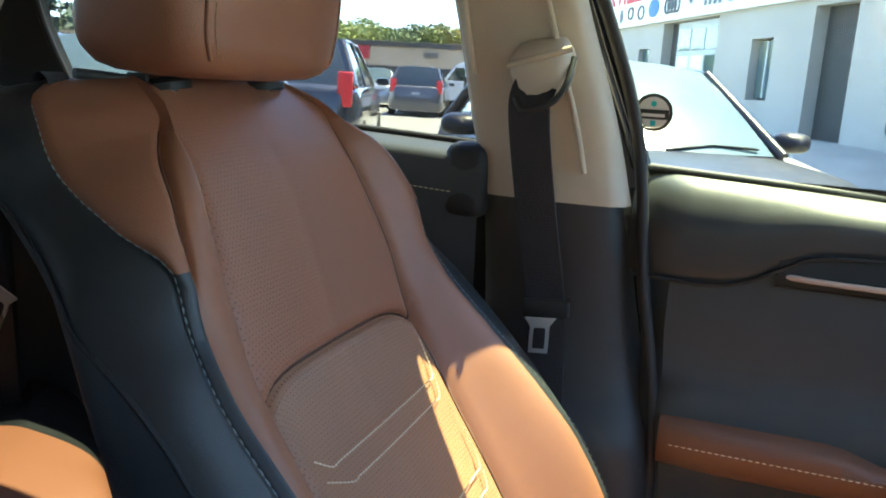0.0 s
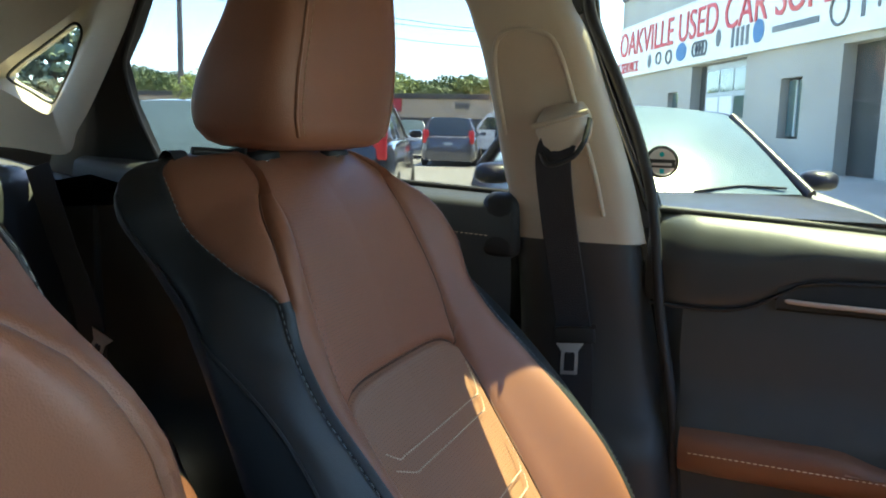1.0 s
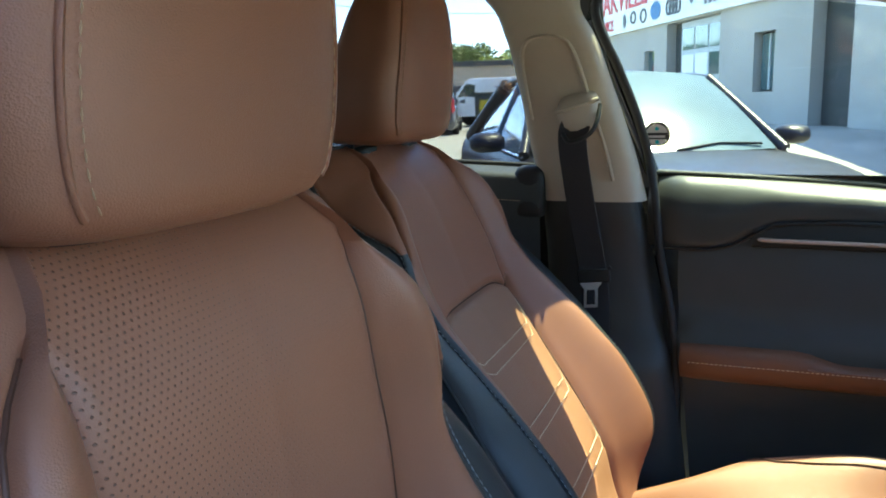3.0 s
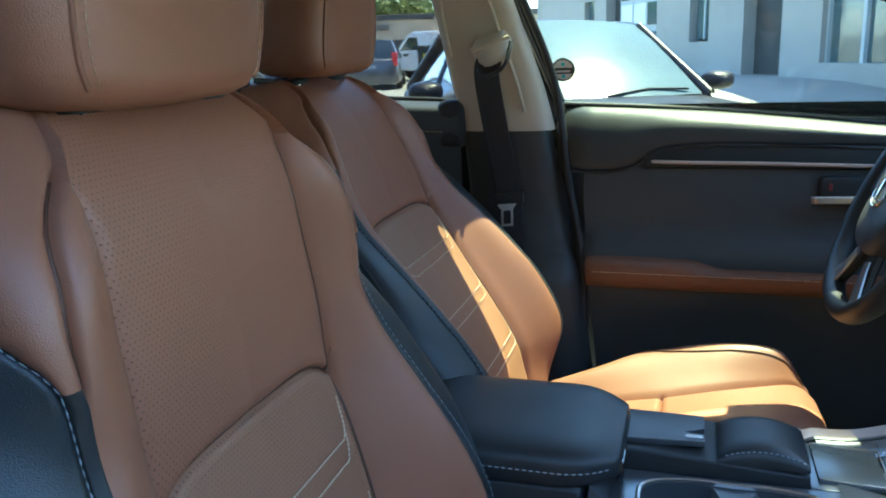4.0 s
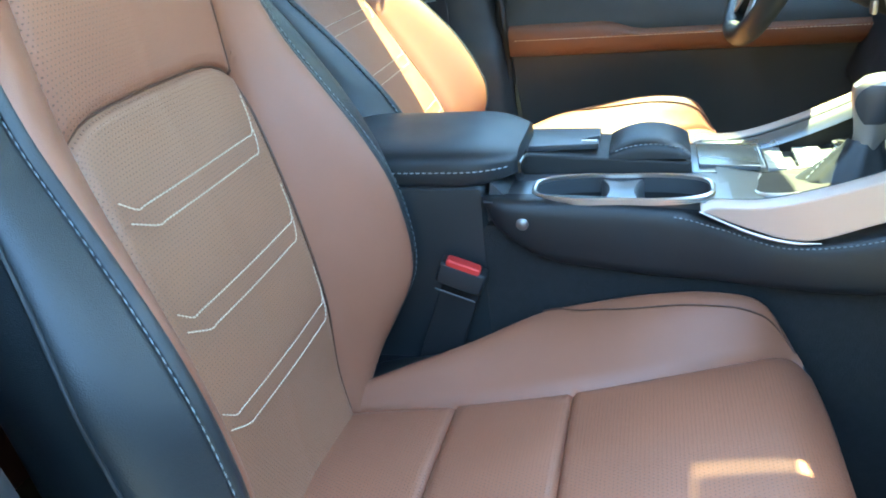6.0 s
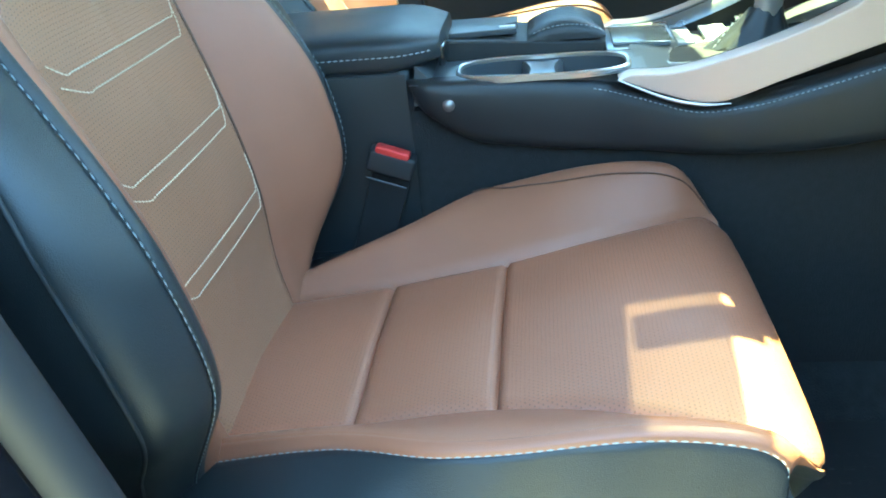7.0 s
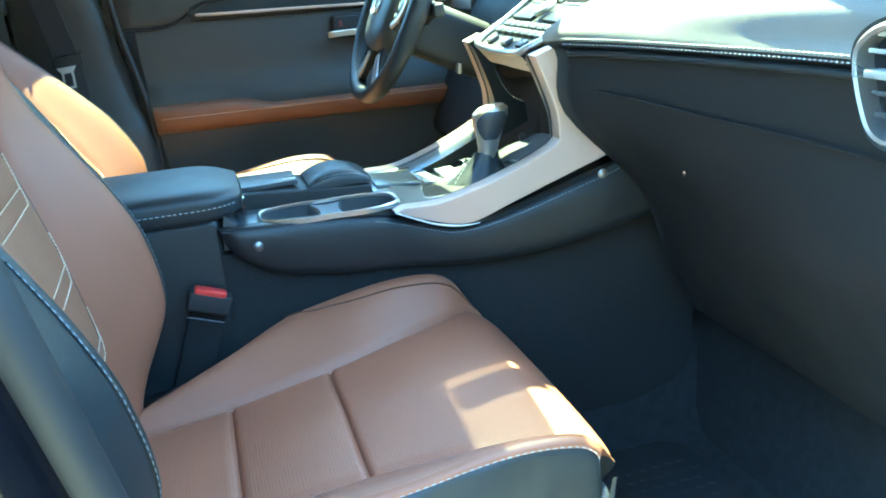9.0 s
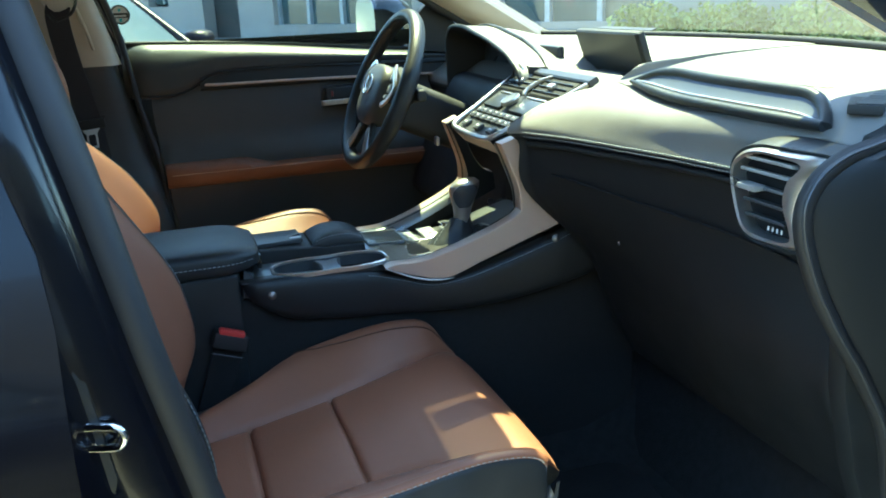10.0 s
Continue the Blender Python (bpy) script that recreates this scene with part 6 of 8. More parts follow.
def doorway_seal():
    """The rubber edge of the open doorway where it sweeps round the end of the dashboard."""
    s = thing("trim", "black rubber door seal sweeping round the dashboard end", "door seal", kind="structure")
    arc = along([(1.02, -0.792, 1.160), (0.93, -0.797, 1.138), (0.846, -0.800, 1.116), (0.788, -0.801, 1.102), (0.754, -0.801, 1.076), (0.746, -0.801, 1.036), (0.769, -0.801, 0.972), (0.808, -0.801, 0.906), (0.858, -0.801, 0.833), (0.905, -0.80, 0.74), (0.935, -0.79, 0.58), (0.92, -0.78, 0.44)], 80)
    part("seal", tube(arc, 0.010, 10), "rubber", s, "black rubber seal")
    part("seal_edge", tube([p + Vector((-0.006, -0.008, 0.004)) for p in arc], 0.0022, 6), "slat_plastic", s, "paler seal edge")
    rows = [[p, p + Vector((0.03, -0.015, 0.0)), p + Vector((0.12, -0.022, -0.01)), Vector((max(p.x + 0.16, 1.12), -0.815, p.z - 0.02))] for p in arc]
    part("hinge_post", sheet(rows), "black_plastic", s, "black hinge post inside the doorway")


doorway_seal()


def display():
    s = thing("display_screen", "dark tablet-like display standing on the dashboard", "display")
    turn = Matrix.Rotation(radians(-20), 3, "Y")
    part("housing", rbox((0.016, 0.240, 0.118), 0.005, 3, (1.005, 0.008, 1.147), turn), "black_plastic", s, "black display housing")
    part("screen", rbox((0.002, 0.222, 0.106), 0.0008, 1, (0.9962, 0.008, 1.1477), turn), "screen_black", s, "dark switched-off screen")
    part("top_edge", rbox((0.012, 0.20, 0.002), 0.0006, 1, (1.026, 0.008, 1.2035), turn), "slat_plastic", s)
    part("foot", rbox((0.07, 0.12, 0.03), 0.01, 3, (1.015, 0.008, 1.108)), "black_plastic", s, "black display foot")


display()


def centre_stack():
    c = thing("centre_stack", "slanted climate control panel with buttons and vents", "control panel")
    # the panel rises forward; local u runs up the slope
    P0, P1 = Vector((0.690, 0, 1.029)), Vector((0.864, 0, 1.121))
    up = (P1 - P0)
    nrm = Vector((-up.z, 0, up.x)).normalized()
    def on(u, y, h=0.0):
        return P0 + up * u + Vector((0, y, 0)) + nrm * h
    def half(u):
        return float(np.interp(u, [0, 0.05, 0.5, 0.8, 1], [0.090, 0.103, 0.126, 0.144, 0.152]))
    rows = [[on(u, half(u) * k, -0.002 - 0.02 * (abs(k) > 0.99)) for k in (-1, -0.97, -0.5, 0, 0.5, 0.97, 1)] for u in np.linspace(0, 1, 14)]
    part("panel", sheet(rows, sharp=30), "black_plastic", c, "black sloping panel")
    part("lower_lip", tube(along([on(0.30, half(0.3), 0.002), on(0.06, half(0.05), 0.003), on(-0.02, 0.080, 0.002), on(-0.035, 0, 0.001), on(-0.02, -0.080, 0.002), on(0.06, -half(0.05), 0.003), on(0.30, -half(0.3), 0.002)], 60), 0.0055, 8), "silver_satin", c, "bright curved lower lip")
    for s in (1, -1):
        part("side_rail", tube(along([on(0.28, s * half(0.28), 0.002), on(0.6, s * half(0.6), 0.003), on(1.0, s * half(1), 0.003)], 20), 0.0045, 8), "silver_satin", c, "bright side rail")
    # under side
    part("underside", sheet([[on(-0.02, y, -0.003), on(0.05, y, -0.03) + Vector((0.0, 0, -0.01)), Vector((0.80, y, 0.985))] for y in np.linspace(-0.100, 0.100, 6)]), "rose_satin", c, "satin underside of the panel")
    # buttons
    def button(name, u, y, du, dy, mt="slat_plastic", h=0.004):
        m = Matrix((up.normalized(), Vector((0, 1, 0)), nrm)).transposed()
        me = rbox((du, dy, 0.006), 0.0015, 2)
        me.transform(Matrix.Translation(on(u, y, h * 0.5)) @ m.to_4x4())
        return part(name, me, mt, c)
    for y in (0.062, 0.0, -0.062):
        b = button("toggle", 0.09, y, 0.016, 0.024)
        me = rbox((0.003, 0.012, 0.001), 0.0003, 1)
        m = Matrix((up.normalized(), Vector((0, 1, 0)), nrm)).transposed()
        me.transform(Matrix.Translation(on(0.09, y, 0.0055)) @ m.to_4x4())
        part("mark", me, "white_mark", b)
    for row_u in (0.22, 0.31):
        for k in range(7):
            button("key", row_u, 0.081 - 0.027 * k, 0.013, 0.023, "slat_plastic", 0.003)
            button("mark", row_u, 0.081 - 0.027 * k, 0.003, 0.007, "white_mark", 0.0075)
    # small screens with the clock between them
    for y in (0.062, -0.062):
        button("info_screen", 0.49, y, 0.040, 0.078, "screen_black", 0.003)
        button("screen_rim", 0.62, y, 0.004, 0.080, "silver_satin", 0.004)
    ck = on(0.50, 0, 0.006)
    m = Matrix((up.normalized(), Vector((0, 1, 0)), nrm)).transposed().to_4x4()
    rows = lathe([(0, 0), (0.019, 0), (0.0205, 0.006), (0.0185, 0.009), (0.0175, 0.007), (0, 0.007)], (0, 0, 0), 32)
    rows.transform(Matrix.Translation(ck) @ m)
    clock = part("clock", rows, "silver_satin", c, "round analogue clock with a bright ring")
    dial = lathe([(0, 0.0), (0.0172, 0.0), (0.0172, 0.001), (0, 0.001)], (0, 0, 0.0072), 28)
    dial.transform(Matrix.Translation(ck) @ m)
    part("dial", dial, "vent_slat", clock, "grey dial")
    # twin vents above
    for s in (1, -1):
        me = rbox((0.058, 0.122, 0.012), 0.006, 3)
        me.transform(Matrix.Translation(on(0.81, s * 0.070, -0.001)) @ m)
        # solid box, coloured near-black for the shade inside the vent
        vb = part("vent", me, "shade_black", c, "dark air vent")
        for k in range(3):
            me = rbox((0.003, 0.110, 0.006), 0.001, 1)
            me.transform(Matrix.Translation(on(0.72 + 0.08 * k, s * 0.070, 0.006)) @ m)
            part("slat", me, "slat_plastic", vb)
        me = rbox((0.012, 0.022, 0.010), 0.002, 2)
        me.transform(Matrix.Translation(on(0.80, s * 0.070, 0.009)) @ m)
        part("tab", me, "silver_satin", vb, "silver vent tab")
    part("vent_divider", tube(along([on(0.64, 0.0, 0.004), on(0.72, 0.004, 0.008), on(0.86, -0.004, 0.009), on(0.96, -0.02, 0.006)], 16), 0.004, 8), "silver_satin", c, "bright curved divider")
    part("upper_bezel", bar([on(1.0, 0.155, 0.004), on(1.0, 0, 0.005), on(1.0, -0.160, 0.004)], 0.020, 0.012, nrm), "slat_plastic", c, "satin dark bezel above the vents")
    return c


centre_stack()

# ---------------------------------------------------------------- centre console


def console():
    c = thing("centre_console", "black leather centre console between the front seats", "console")
    # carpeted tunnel sides
    body = [(-0.42, 0.35), (1.0, 0.35), (1.0, 0.78), (0.86, 0.78), (0.78, 0.85), (0.60, 0.778), (0.47, 0.795), (0.22, 0.795), (0.20, 0.80), (-0.42, 0.80)]
    part("tunnel", prism(body, -0.100, 0.100, "y", 0.01), "grey_carpet", c, "dark grey carpeted tunnel side")
    # padded leather flank on each side; the console widens towards the dashboard
    def flare(x):
        return 0.034 * min(1.0, max(0.0, (x - 0.50) / 0.30))
    crest = curve_of([(0.222, 0.834), (0.30, 0.833), (0.38, 0.829), (0.455, 0.820), (0.50, 0.806), (0.565, 0.789), (0.62, 0.795), (0.68, 0.812), (0.76, 0.838), (0.90, 0.884)])
    hem = curve_of([(0.222, 0.829), (0.232, 0.806), (0.255, 0.783), (0.285, 0.762), (0.36, 0.745), (0.485, 0.733), (0.60, 0.726), (0.70, 0.731), (0.78, 0.745), (0.90, 0.770)])
    for s in (1, -1):
        rows = []
        for x in [0.222, 0.226, 0.232, 0.24, 0.25, 0.265] + list(np.linspace(0.285, 0.90, 56)):
            a, b, f = float(crest(x)[0]), float(hem(x)[0]), flare(x)
            soft = min(1.0, (x - 0.215) / 0.03)
            rows.append([Vector((x, s * (f + 0.100 + (y - 0.100) * soft), a + (b - a) * k)) for k, y in ((0.0, 0.096), (0.0, 0.110), (0.03, 0.117), (0.10, 0.121), (0.25, 0.1235), (0.5, 0.1235), (0.8, 0.121), (0.95, 0.117), (1.0, 0.111), (1.0, 0.098))])
        part("leather_flank", sheet(rows, sharp=60), "console_leather", c, "black padded leather flank")
        edge = [Vector((x, s * (flare(x) + 0.1215), float(crest(x)[0]) - 0.0075)) for x in np.linspace(0.44, 0.86, 70)]
        part("stitching", dashes(edge, length=0.004, gap=0.002, radius=0.0008), "grey_thread", c, "pale grey stitching")
        for x, z in ((0.272, 0.806), (0.790, 0.846)):
            k = 1 if s > 0 else -1
            part("stud", lathe([(0, 0), (0.0075, 0), (0.0075, k * 0.0025), (0.005, k * 0.005), (0.0, k * 0.0055)], (x, s * (0.1225 + flare(x)), z), 18, "y"), "stud_steel", c, "small metal stud")
    # top deck, silver towards the front
    deck = curve_of([(0.20, 0.829), (0.44, 0.829), (0.50, 0.826), (0.56, 0.818), (0.64, 0.822), (0.74, 0.848), (0.86, 0.878)])
    rows = [[Vector((x, y, float(deck(x)[0]) + 0.006 * (1 - (y / 0.10) ** 2))) for y in np.linspace(-0.098, 0.098, 17)] for x in np.linspace(0.494, 0.86, 30)]
    part("silver_deck", sheet(rows), "deck_satin", c, "dark satin silver console deck")
    # rear deck with two round cup wells that run together under a waisted bridge
    CX, CY = 0.384, -0.074
    loop_out, loop_in = [], []
    for k in range(72):
        a = 2 * math.pi * k / 72
        ca, sa = math.cos(a), math.sin(a)
        ex = 0.100 * math.copysign(abs(ca) ** 0.78, ca)
        wy = 0.0415 * math.copysign(abs(sa) ** 0.60, sa) * (1 - 0.07 * math.exp(-(ex / 0.026) ** 2))
        loop_in.append(Vector((CX + ex, CY + wy, 0.834)))
        loop_out.append(Vector((CX + ex * 1.05, CY + wy * 1.12, 0.832)))
    part("cup_ring", sheet([[p + Vector((0, 0, -0.004)) for p in loop_out], [p + Vector((0, 0, 0.002)) for p in loop_out], [p.lerp(q, 0.5) + Vector((0, 0, 0.003)) for p, q in zip(loop_out, loop_in)], [p + Vector((0, 0, 0.001)) for p in loop_in], [p + Vector((0, 0, -0.006)) for p in loop_in]], close_u=True), "silver_satin", c, "satin silver cup holder ring")
    part("cup_wall", sheet([[p + Vector((0, 0, -0.003)) for p in loop_in], [Vector((CX + (p.x - CX) * 0.98, CY + (p.y - CY) * 0.97, 0.812)) for p in loop_in]], close_u=True), "tray_grey", c, "dark grey upper wall of the cup holder")
    # the well's shade is put into its near-black colour
    part("cup_well", sheet([[Vector((CX + (p.x - CX) * 0.98, CY + (p.y - CY) * 0.97, 0.8125)) for p in loop_in], [Vector((CX + (p.x - CX) * 0.92, CY + (p.y - CY) * 0.9, 0.765)) for p in loop_in], [Vector((CX, CY, 0.764)) for p in loop_in]], close_u=True), "shade_black", c, "dark cup holder well")
    rows = []
    for k in range(17):
        a = -1 + k / 8
        half = 0.017 + 0.009 * abs(a) ** 2.0
        y = CY + 0.0385 * a
        rows.append([Vector((CX + q, y, z)) for q, z in ((-half, 0.795), (-half, 0.826), (-half + 0.003, 0.8295), (0.0, 0.8275), (half - 0.003, 0.8295), (half, 0.826), (half, 0.795))])
    part("cup_bridge", sheet(rows), "well_satin", c, "satin bridge between the cup holders")
    # satin deck round the wells
    outer = [Vector((0.225 + 0.28 * a, y, 0.8300)) for a, y in [(k / 18, -0.116) for k in range(18)] + [(1, -0.116 + 0.10 * k / 18) for k in range(18)] + [(1 - k / 18, -0.016) for k in range(18)] + [(0, -0.016 - 0.10 * k / 18) for k in range(18)]]
    ang = lambda p: math.atan2((p.y - CY) / 0.045, (p.x - CX) / 0.105)
    outer = sorted(outer, key=ang)
    inner = sorted(loop_out, key=ang)
    part("cup_deck", sheet([outer, [p + Vector((0, 0, -0.001)) for p in inner]], close_u=True, sharp=70), "deck_satin", c, "dark satin deck round the cup holders")
    part("deck_step", prism([(0.226, 0.80), (0.252, 0.80), (0.250, 0.831), (0.232, 0.850)], -0.100, -0.014, "y", 0.003), "tray_grey", c, "sloping satin step behind the cup holders")
    # raised palm rest side
    part("rest_plinth", prism([(0.215, 0.80), (0.468, 0.80), (0.464, 0.842), (0.40, 0.846), (0.215, 0.858)], -0.012, 0.098, "y", 0.005, 3), "black_plastic", c, "black raised plinth")
    part("tray_lid", prism([(0.232, 0.002), (0.352, 0.012), (0.352, 0.030), (0.330, 0.034), (0.352, 0.046), (0.352, 0.082), (0.232, 0.086)], 0.853, 0.861, "z", 0.002), "tray_grey", c, "dark grey sliding lid with a slanted notch")
    part("lid_mark", rbox((0.020, 0.006, 0.0015), 0.0004, 1, (0.340, 0.021, 0.8618)), "white_mark", c, "small pale mark")
    rows = []
    for i in range(25):
        t = i / 24
        x = 0.366 + 0.098 * t
        h = 0.025 * math.sin(math.pi * (0.05 + 0.90 * t)) ** 0.62
        rows.append([Vector((x, 0.040 + 0.050 * math.copysign(abs(math.cos(a)) ** 0.45, math.cos(a)), 0.846 + h * max(0, math.sin(a)) ** 0.6)) for a in np.linspace(math.pi, 0, 21)])
    part("palm_rest", sheet(rows), "black_leather", c, "black leather palm rest")
    part("rest_stitching", dashes([(0.372 + 0.088 * t, -0.0085, 0.850 + 0.0150 * math.sin(math.pi * (0.06 + 0.88 * t)) ** 0.62) for t in np.linspace(0, 1, 24)], length=0.004, gap=0.002, radius=0.0008), "grey_thread", c, "pale stitching")
    # touch pad, keys and shifter
    part("touch_pad", rbox((0.072, 0.085, 0.006), 0.002, 2, (0.510, 0.042, 0.8315), Matrix.Rotation(0.05, 3, "Y")), "pad_satin", c, "pale satin touch pad with a bright edge")
    part("pad_edge", tube([(0.476 + 0.074 * a, 0.001 + 0.088 * b, 0.8345 - 0.003 * a) for a, b in ((0, 0), (1, 0), (1, 1), (0, 1))], 0.0015, 6, True), "silver_satin", c, "bright pad edge")
    part("pad_base", rbox((0.034, 0.112, 0.014), 0.002, 2, (0.482, 0.042, 0.8235)), "deck_satin", c, "dark satin deck under the touch pad")
    for k in range(3):
        part("key", rbox((0.022, 0.026, 0.005), 0.0012, 2, (0.566, 0.016 + 0.028 * k, 0.8265)), "key_satin", c, "satin grey console key")
    for k in range(2):
        b = part("key", rbox((0.032, 0.030, 0.005), 0.0012, 2, (0.607, 0.030 + 0.034 * k, 0.8285)), "key_satin", c, "satin grey console key")
        part("mark", rbox((0.008, 0.006, 0.001), 0.0003, 1, (0.607, 0.030 + 0.034 * k, 0.8315)), "slat_plastic", b)
    kn = part("drive_dial", rbox((0.036, 0.030, 0.012), 0.004, 3, (0.652, 0.052, 0.838)), "chrome", c, "bright rocker switch")
    part("dial_face", rbox((0.026, 0.020, 0.003), 0.001, 2, (0.652, 0.052, 0.8445)), "gloss_black", kn)
    well = [Vector((x, y, float(deck(x)[0]) + 0.004)) for x, y in ((0.545, -0.075), (0.70, -0.080), (0.715, -0.065), (0.71, 0.0), (0.69, 0.012), (0.56, 0.006), (0.545, -0.01))]
    part("shift_frame", tube(along(well, 50, True), 0.003, 8, True), "silver_satin", c, "bright frame round the shifter")
    # plate coloured near-black for the shade in the shifter slot
    part("shift_well", slab([p + Vector((0, 0, 0.0015)) for p in along(well, 50, True)], (0, 0, 1), 0.001), "shade_black", c, "dark shifter slot plate")
    rows = []
    for t, r, x, z in ((0, 0.052, 0.632, 0.822), (0.25, 0.042, 0.636, 0.835), (0.5, 0.030, 0.641, 0.850), (0.75, 0.021, 0.646, 0.864), (1, 0.016, 0.650, 0.876)):
        rows.append([Vector((x + r * 1.15 * math.cos(a) * (1 + 0.04 * math.cos(8 * a)), -0.034 + r * 0.75 * math.sin(a) * (1 + 0.05 * math.cos(8 * a)), z)) for a in np.linspace(0, 2 * math.pi, 41)[:-1]])
    sh = part("shifter_boot", sheet(rows, close_u=True), "black_leather", c, "black leather shifter boot")
    part("boot_stitching", dashes([(0.587 + 0.03 * t, -0.05, 0.832 + 0.04 * t) for t in np.linspace(0, 1, 8)], radius=0.001), "grey_thread", sh)
    rows = []
    KZ, KX, KY = [0.862, 0.880, 0.895, 0.912, 0.928, 0.939, 0.946, 0.948], [0.016, 0.016, 0.019, 0.024, 0.029, 0.029, 0.021, 0.003], [0.014, 0.014, 0.016, 0.019, 0.022, 0.021, 0.015, 0.003]
    for z, rx, ry in zip(KZ, KX, KY):
        x = float(np.interp(z, [0.862, 0.946], [0.650, 0.660]))
        rows.append([Vector((x + rx * math.cos(a), -0.034 + ry * math.sin(a), z + 0.12 * (rx * math.cos(a)) * (z > 0.90))) for a in np.linspace(0, 2 * math.pi, 33)[:-1]])
    kb = part("shift_knob", sheet(rows, close_u=True, cap=True), "knob_satin", c, "satin silver and black shift knob")
    for mid in (-math.pi / 2, math.pi / 2):
        side = []
        for t in np.linspace(0, 1, 12):
            z = 0.896 + 0.044 * t
            w = math.sin(math.pi * (0.10 + 0.80 * t)) ** 0.6
            rx = float(np.interp(z, KZ, KX)) + 0.0012
            ry = float(np.interp(z, KZ, KY)) + 0.0012
            x = float(np.interp(z, [0.872, 0.951], [0.649, 0.660]))
            side.append([Vector((x + rx * math.cos(a), -0.034 + ry * math.sin(a), z)) for a in np.linspace(mid - 1.05 * w, mid + 1.05 * w, 9)])
        part("knob_flank", sheet(side), "slat_plastic", kb, "dark grey knob flank")
    # flat satin wings that climb to the dashboard
    def line(pts, n):
        return [(p.x, p.y) for p in along([(a, b, 0) for a, b in pts], n)]
    rise = [(0.483, 0.8335), (0.535, 0.835), (0.598, 0.852), (0.663, 0.877), (0.708, 0.899)]
    post = [(0.7175, 0.909), (0.714, 0.948), (0.697, 0.997), (0.683, 1.031)]
    outline = line([(0.470, 0.828), (0.52, 0.809), (0.578, 0.798), (0.648, 0.823), (0.72, 0.851), (0.796, 0.880)], 34) + line([(0.791, 0.915), (0.768, 0.927), (0.744, 0.957), (0.722, 1.010), (0.712, 1.041)], 24) + line(post[::-1], 16) + line(rise[::-1], 26)
    for s in (1, -1):
        me = prism(outline, 0.112, 0.138, "y", 0.0025, 2)
        for v in me.vertices:
            v.co.y = s * (v.co.y + flare(v.co.x))
        if s < 0:
            me.flip_normals()
        for f in me.polygons:
            if f.area > 0.002:
                f.use_smooth = False
        lining = prism(outline, 0.106, 0.1115, "y", 0.001, 1)
        for v in lining.vertices:
            v.co.y = s * (v.co.y + flare(v.co.x))
            v.co.z -= 0.0015
        if s < 0:
            lining.flip_normals()
        part("wing_lining", lining, "black_plastic", c, "black lining on the inside of the wing")
        part("satin_wing", me, "rose_satin", c, "flat satin rose-silver wing trim")
        inner = [Vector((a, 0, b)) for a, b in line(rise, 24) + line(post, 14)]
        part("wing_inner", sheet([[Vector((p.x + dx, s * (y + flare(p.x)), p.z + dz)) for y, dx, dz in ((0.113, 0.0, -0.0005), (0.104, 0.002, -0.003), (0.096, 0.004, -0.008), (0.092, 0.008, -0.016))] for p in inner], sharp=50), "deck_satin", c, "dark satin inner edge of the wing")
        chrome_line = along([(0.468, s * 0.139, 0.829), (0.52, s * 0.142, 0.806), (0.56, s * 0.147, 0.797), (0.592, s * 0.149, 0.797)], 24)
        part("chrome_tip", tube(chrome_line, [0.0007 + 0.0013 * math.sin(math.pi * k / 23) for k in range(24)], 8), "silver_satin", c, "bright tip of the wing trim")
    # solid block, its colour stands for the shade inside the niche
    part("niche", prism([(0.80, 0.86), (0.90, 0.88), (0.92, 1.02), (0.80, 1.02)], -0.096, 0.096, "y", 0.004), "shade_black", c, "near-black block for the shaded storage niche under the controls")
    return c


console()


def armrest():
    a = thing("armrest_box", "black leather armrest lid on the console box", "armrest")
    rows = []
    for i in range(30):
        t = i / 29
        x = -0.20 + 0.455 * t
        end = max(0, (t - 0.86) / 0.14)
        w = 0.106 * (1 - 0.24 * end ** 2.4)
        top = 0.886 - 0.010 * end ** 2
        low = 0.838 + 0.010 * end ** 2
        ring = []
        for k in range(40):
            ang = 2 * math.pi * k / 40
            c, s = math.cos(ang), math.sin(ang)
            ring.append(Vector((x, w * math.copysign(abs(c) ** 0.35, c), (top + low) / 2 + (top - low) / 2 * math.copysign(abs(s) ** 0.45, s) + 0.004 * (1 - (c * 1.0) ** 2) * (s > 0))))
        rows.append(ring)
    tip = [[Vector((0.255 + d, p.y * k, 0.86 + (p.z - 0.86) * k)) for p in rows[-1]] for d, k in ((0.006, 0.92), (0.009, 0.7))]
    part("lid", sheet(rows + tip, close_u=True, cap=True), "black_leather", a, "padded black leather lid")
    part("box", rbox((0.44, 0.204, 0.25), 0.014, 3, (0.006, 0, 0.722)), "black_leather", a, "black leather box")
    part("latch", rbox((0.008, 0.05, 0.026), 0.003, 2, (0.262, -0.045, 0.852)), "gloss_black", a, "black lid latch")
    for s in (1, -1):
        part("stitching", dashes([(x, s * (0.1066 * (1 - 0.24 * max(0, ((x + 0.20) / 0.455 - 0.86) / 0.14) ** 2.4)), 0.864) for x in np.linspace(-0.19, 0.252, 60)], radius=0.0009), "grey_thread", a, "pale grey stitching")


armrest()


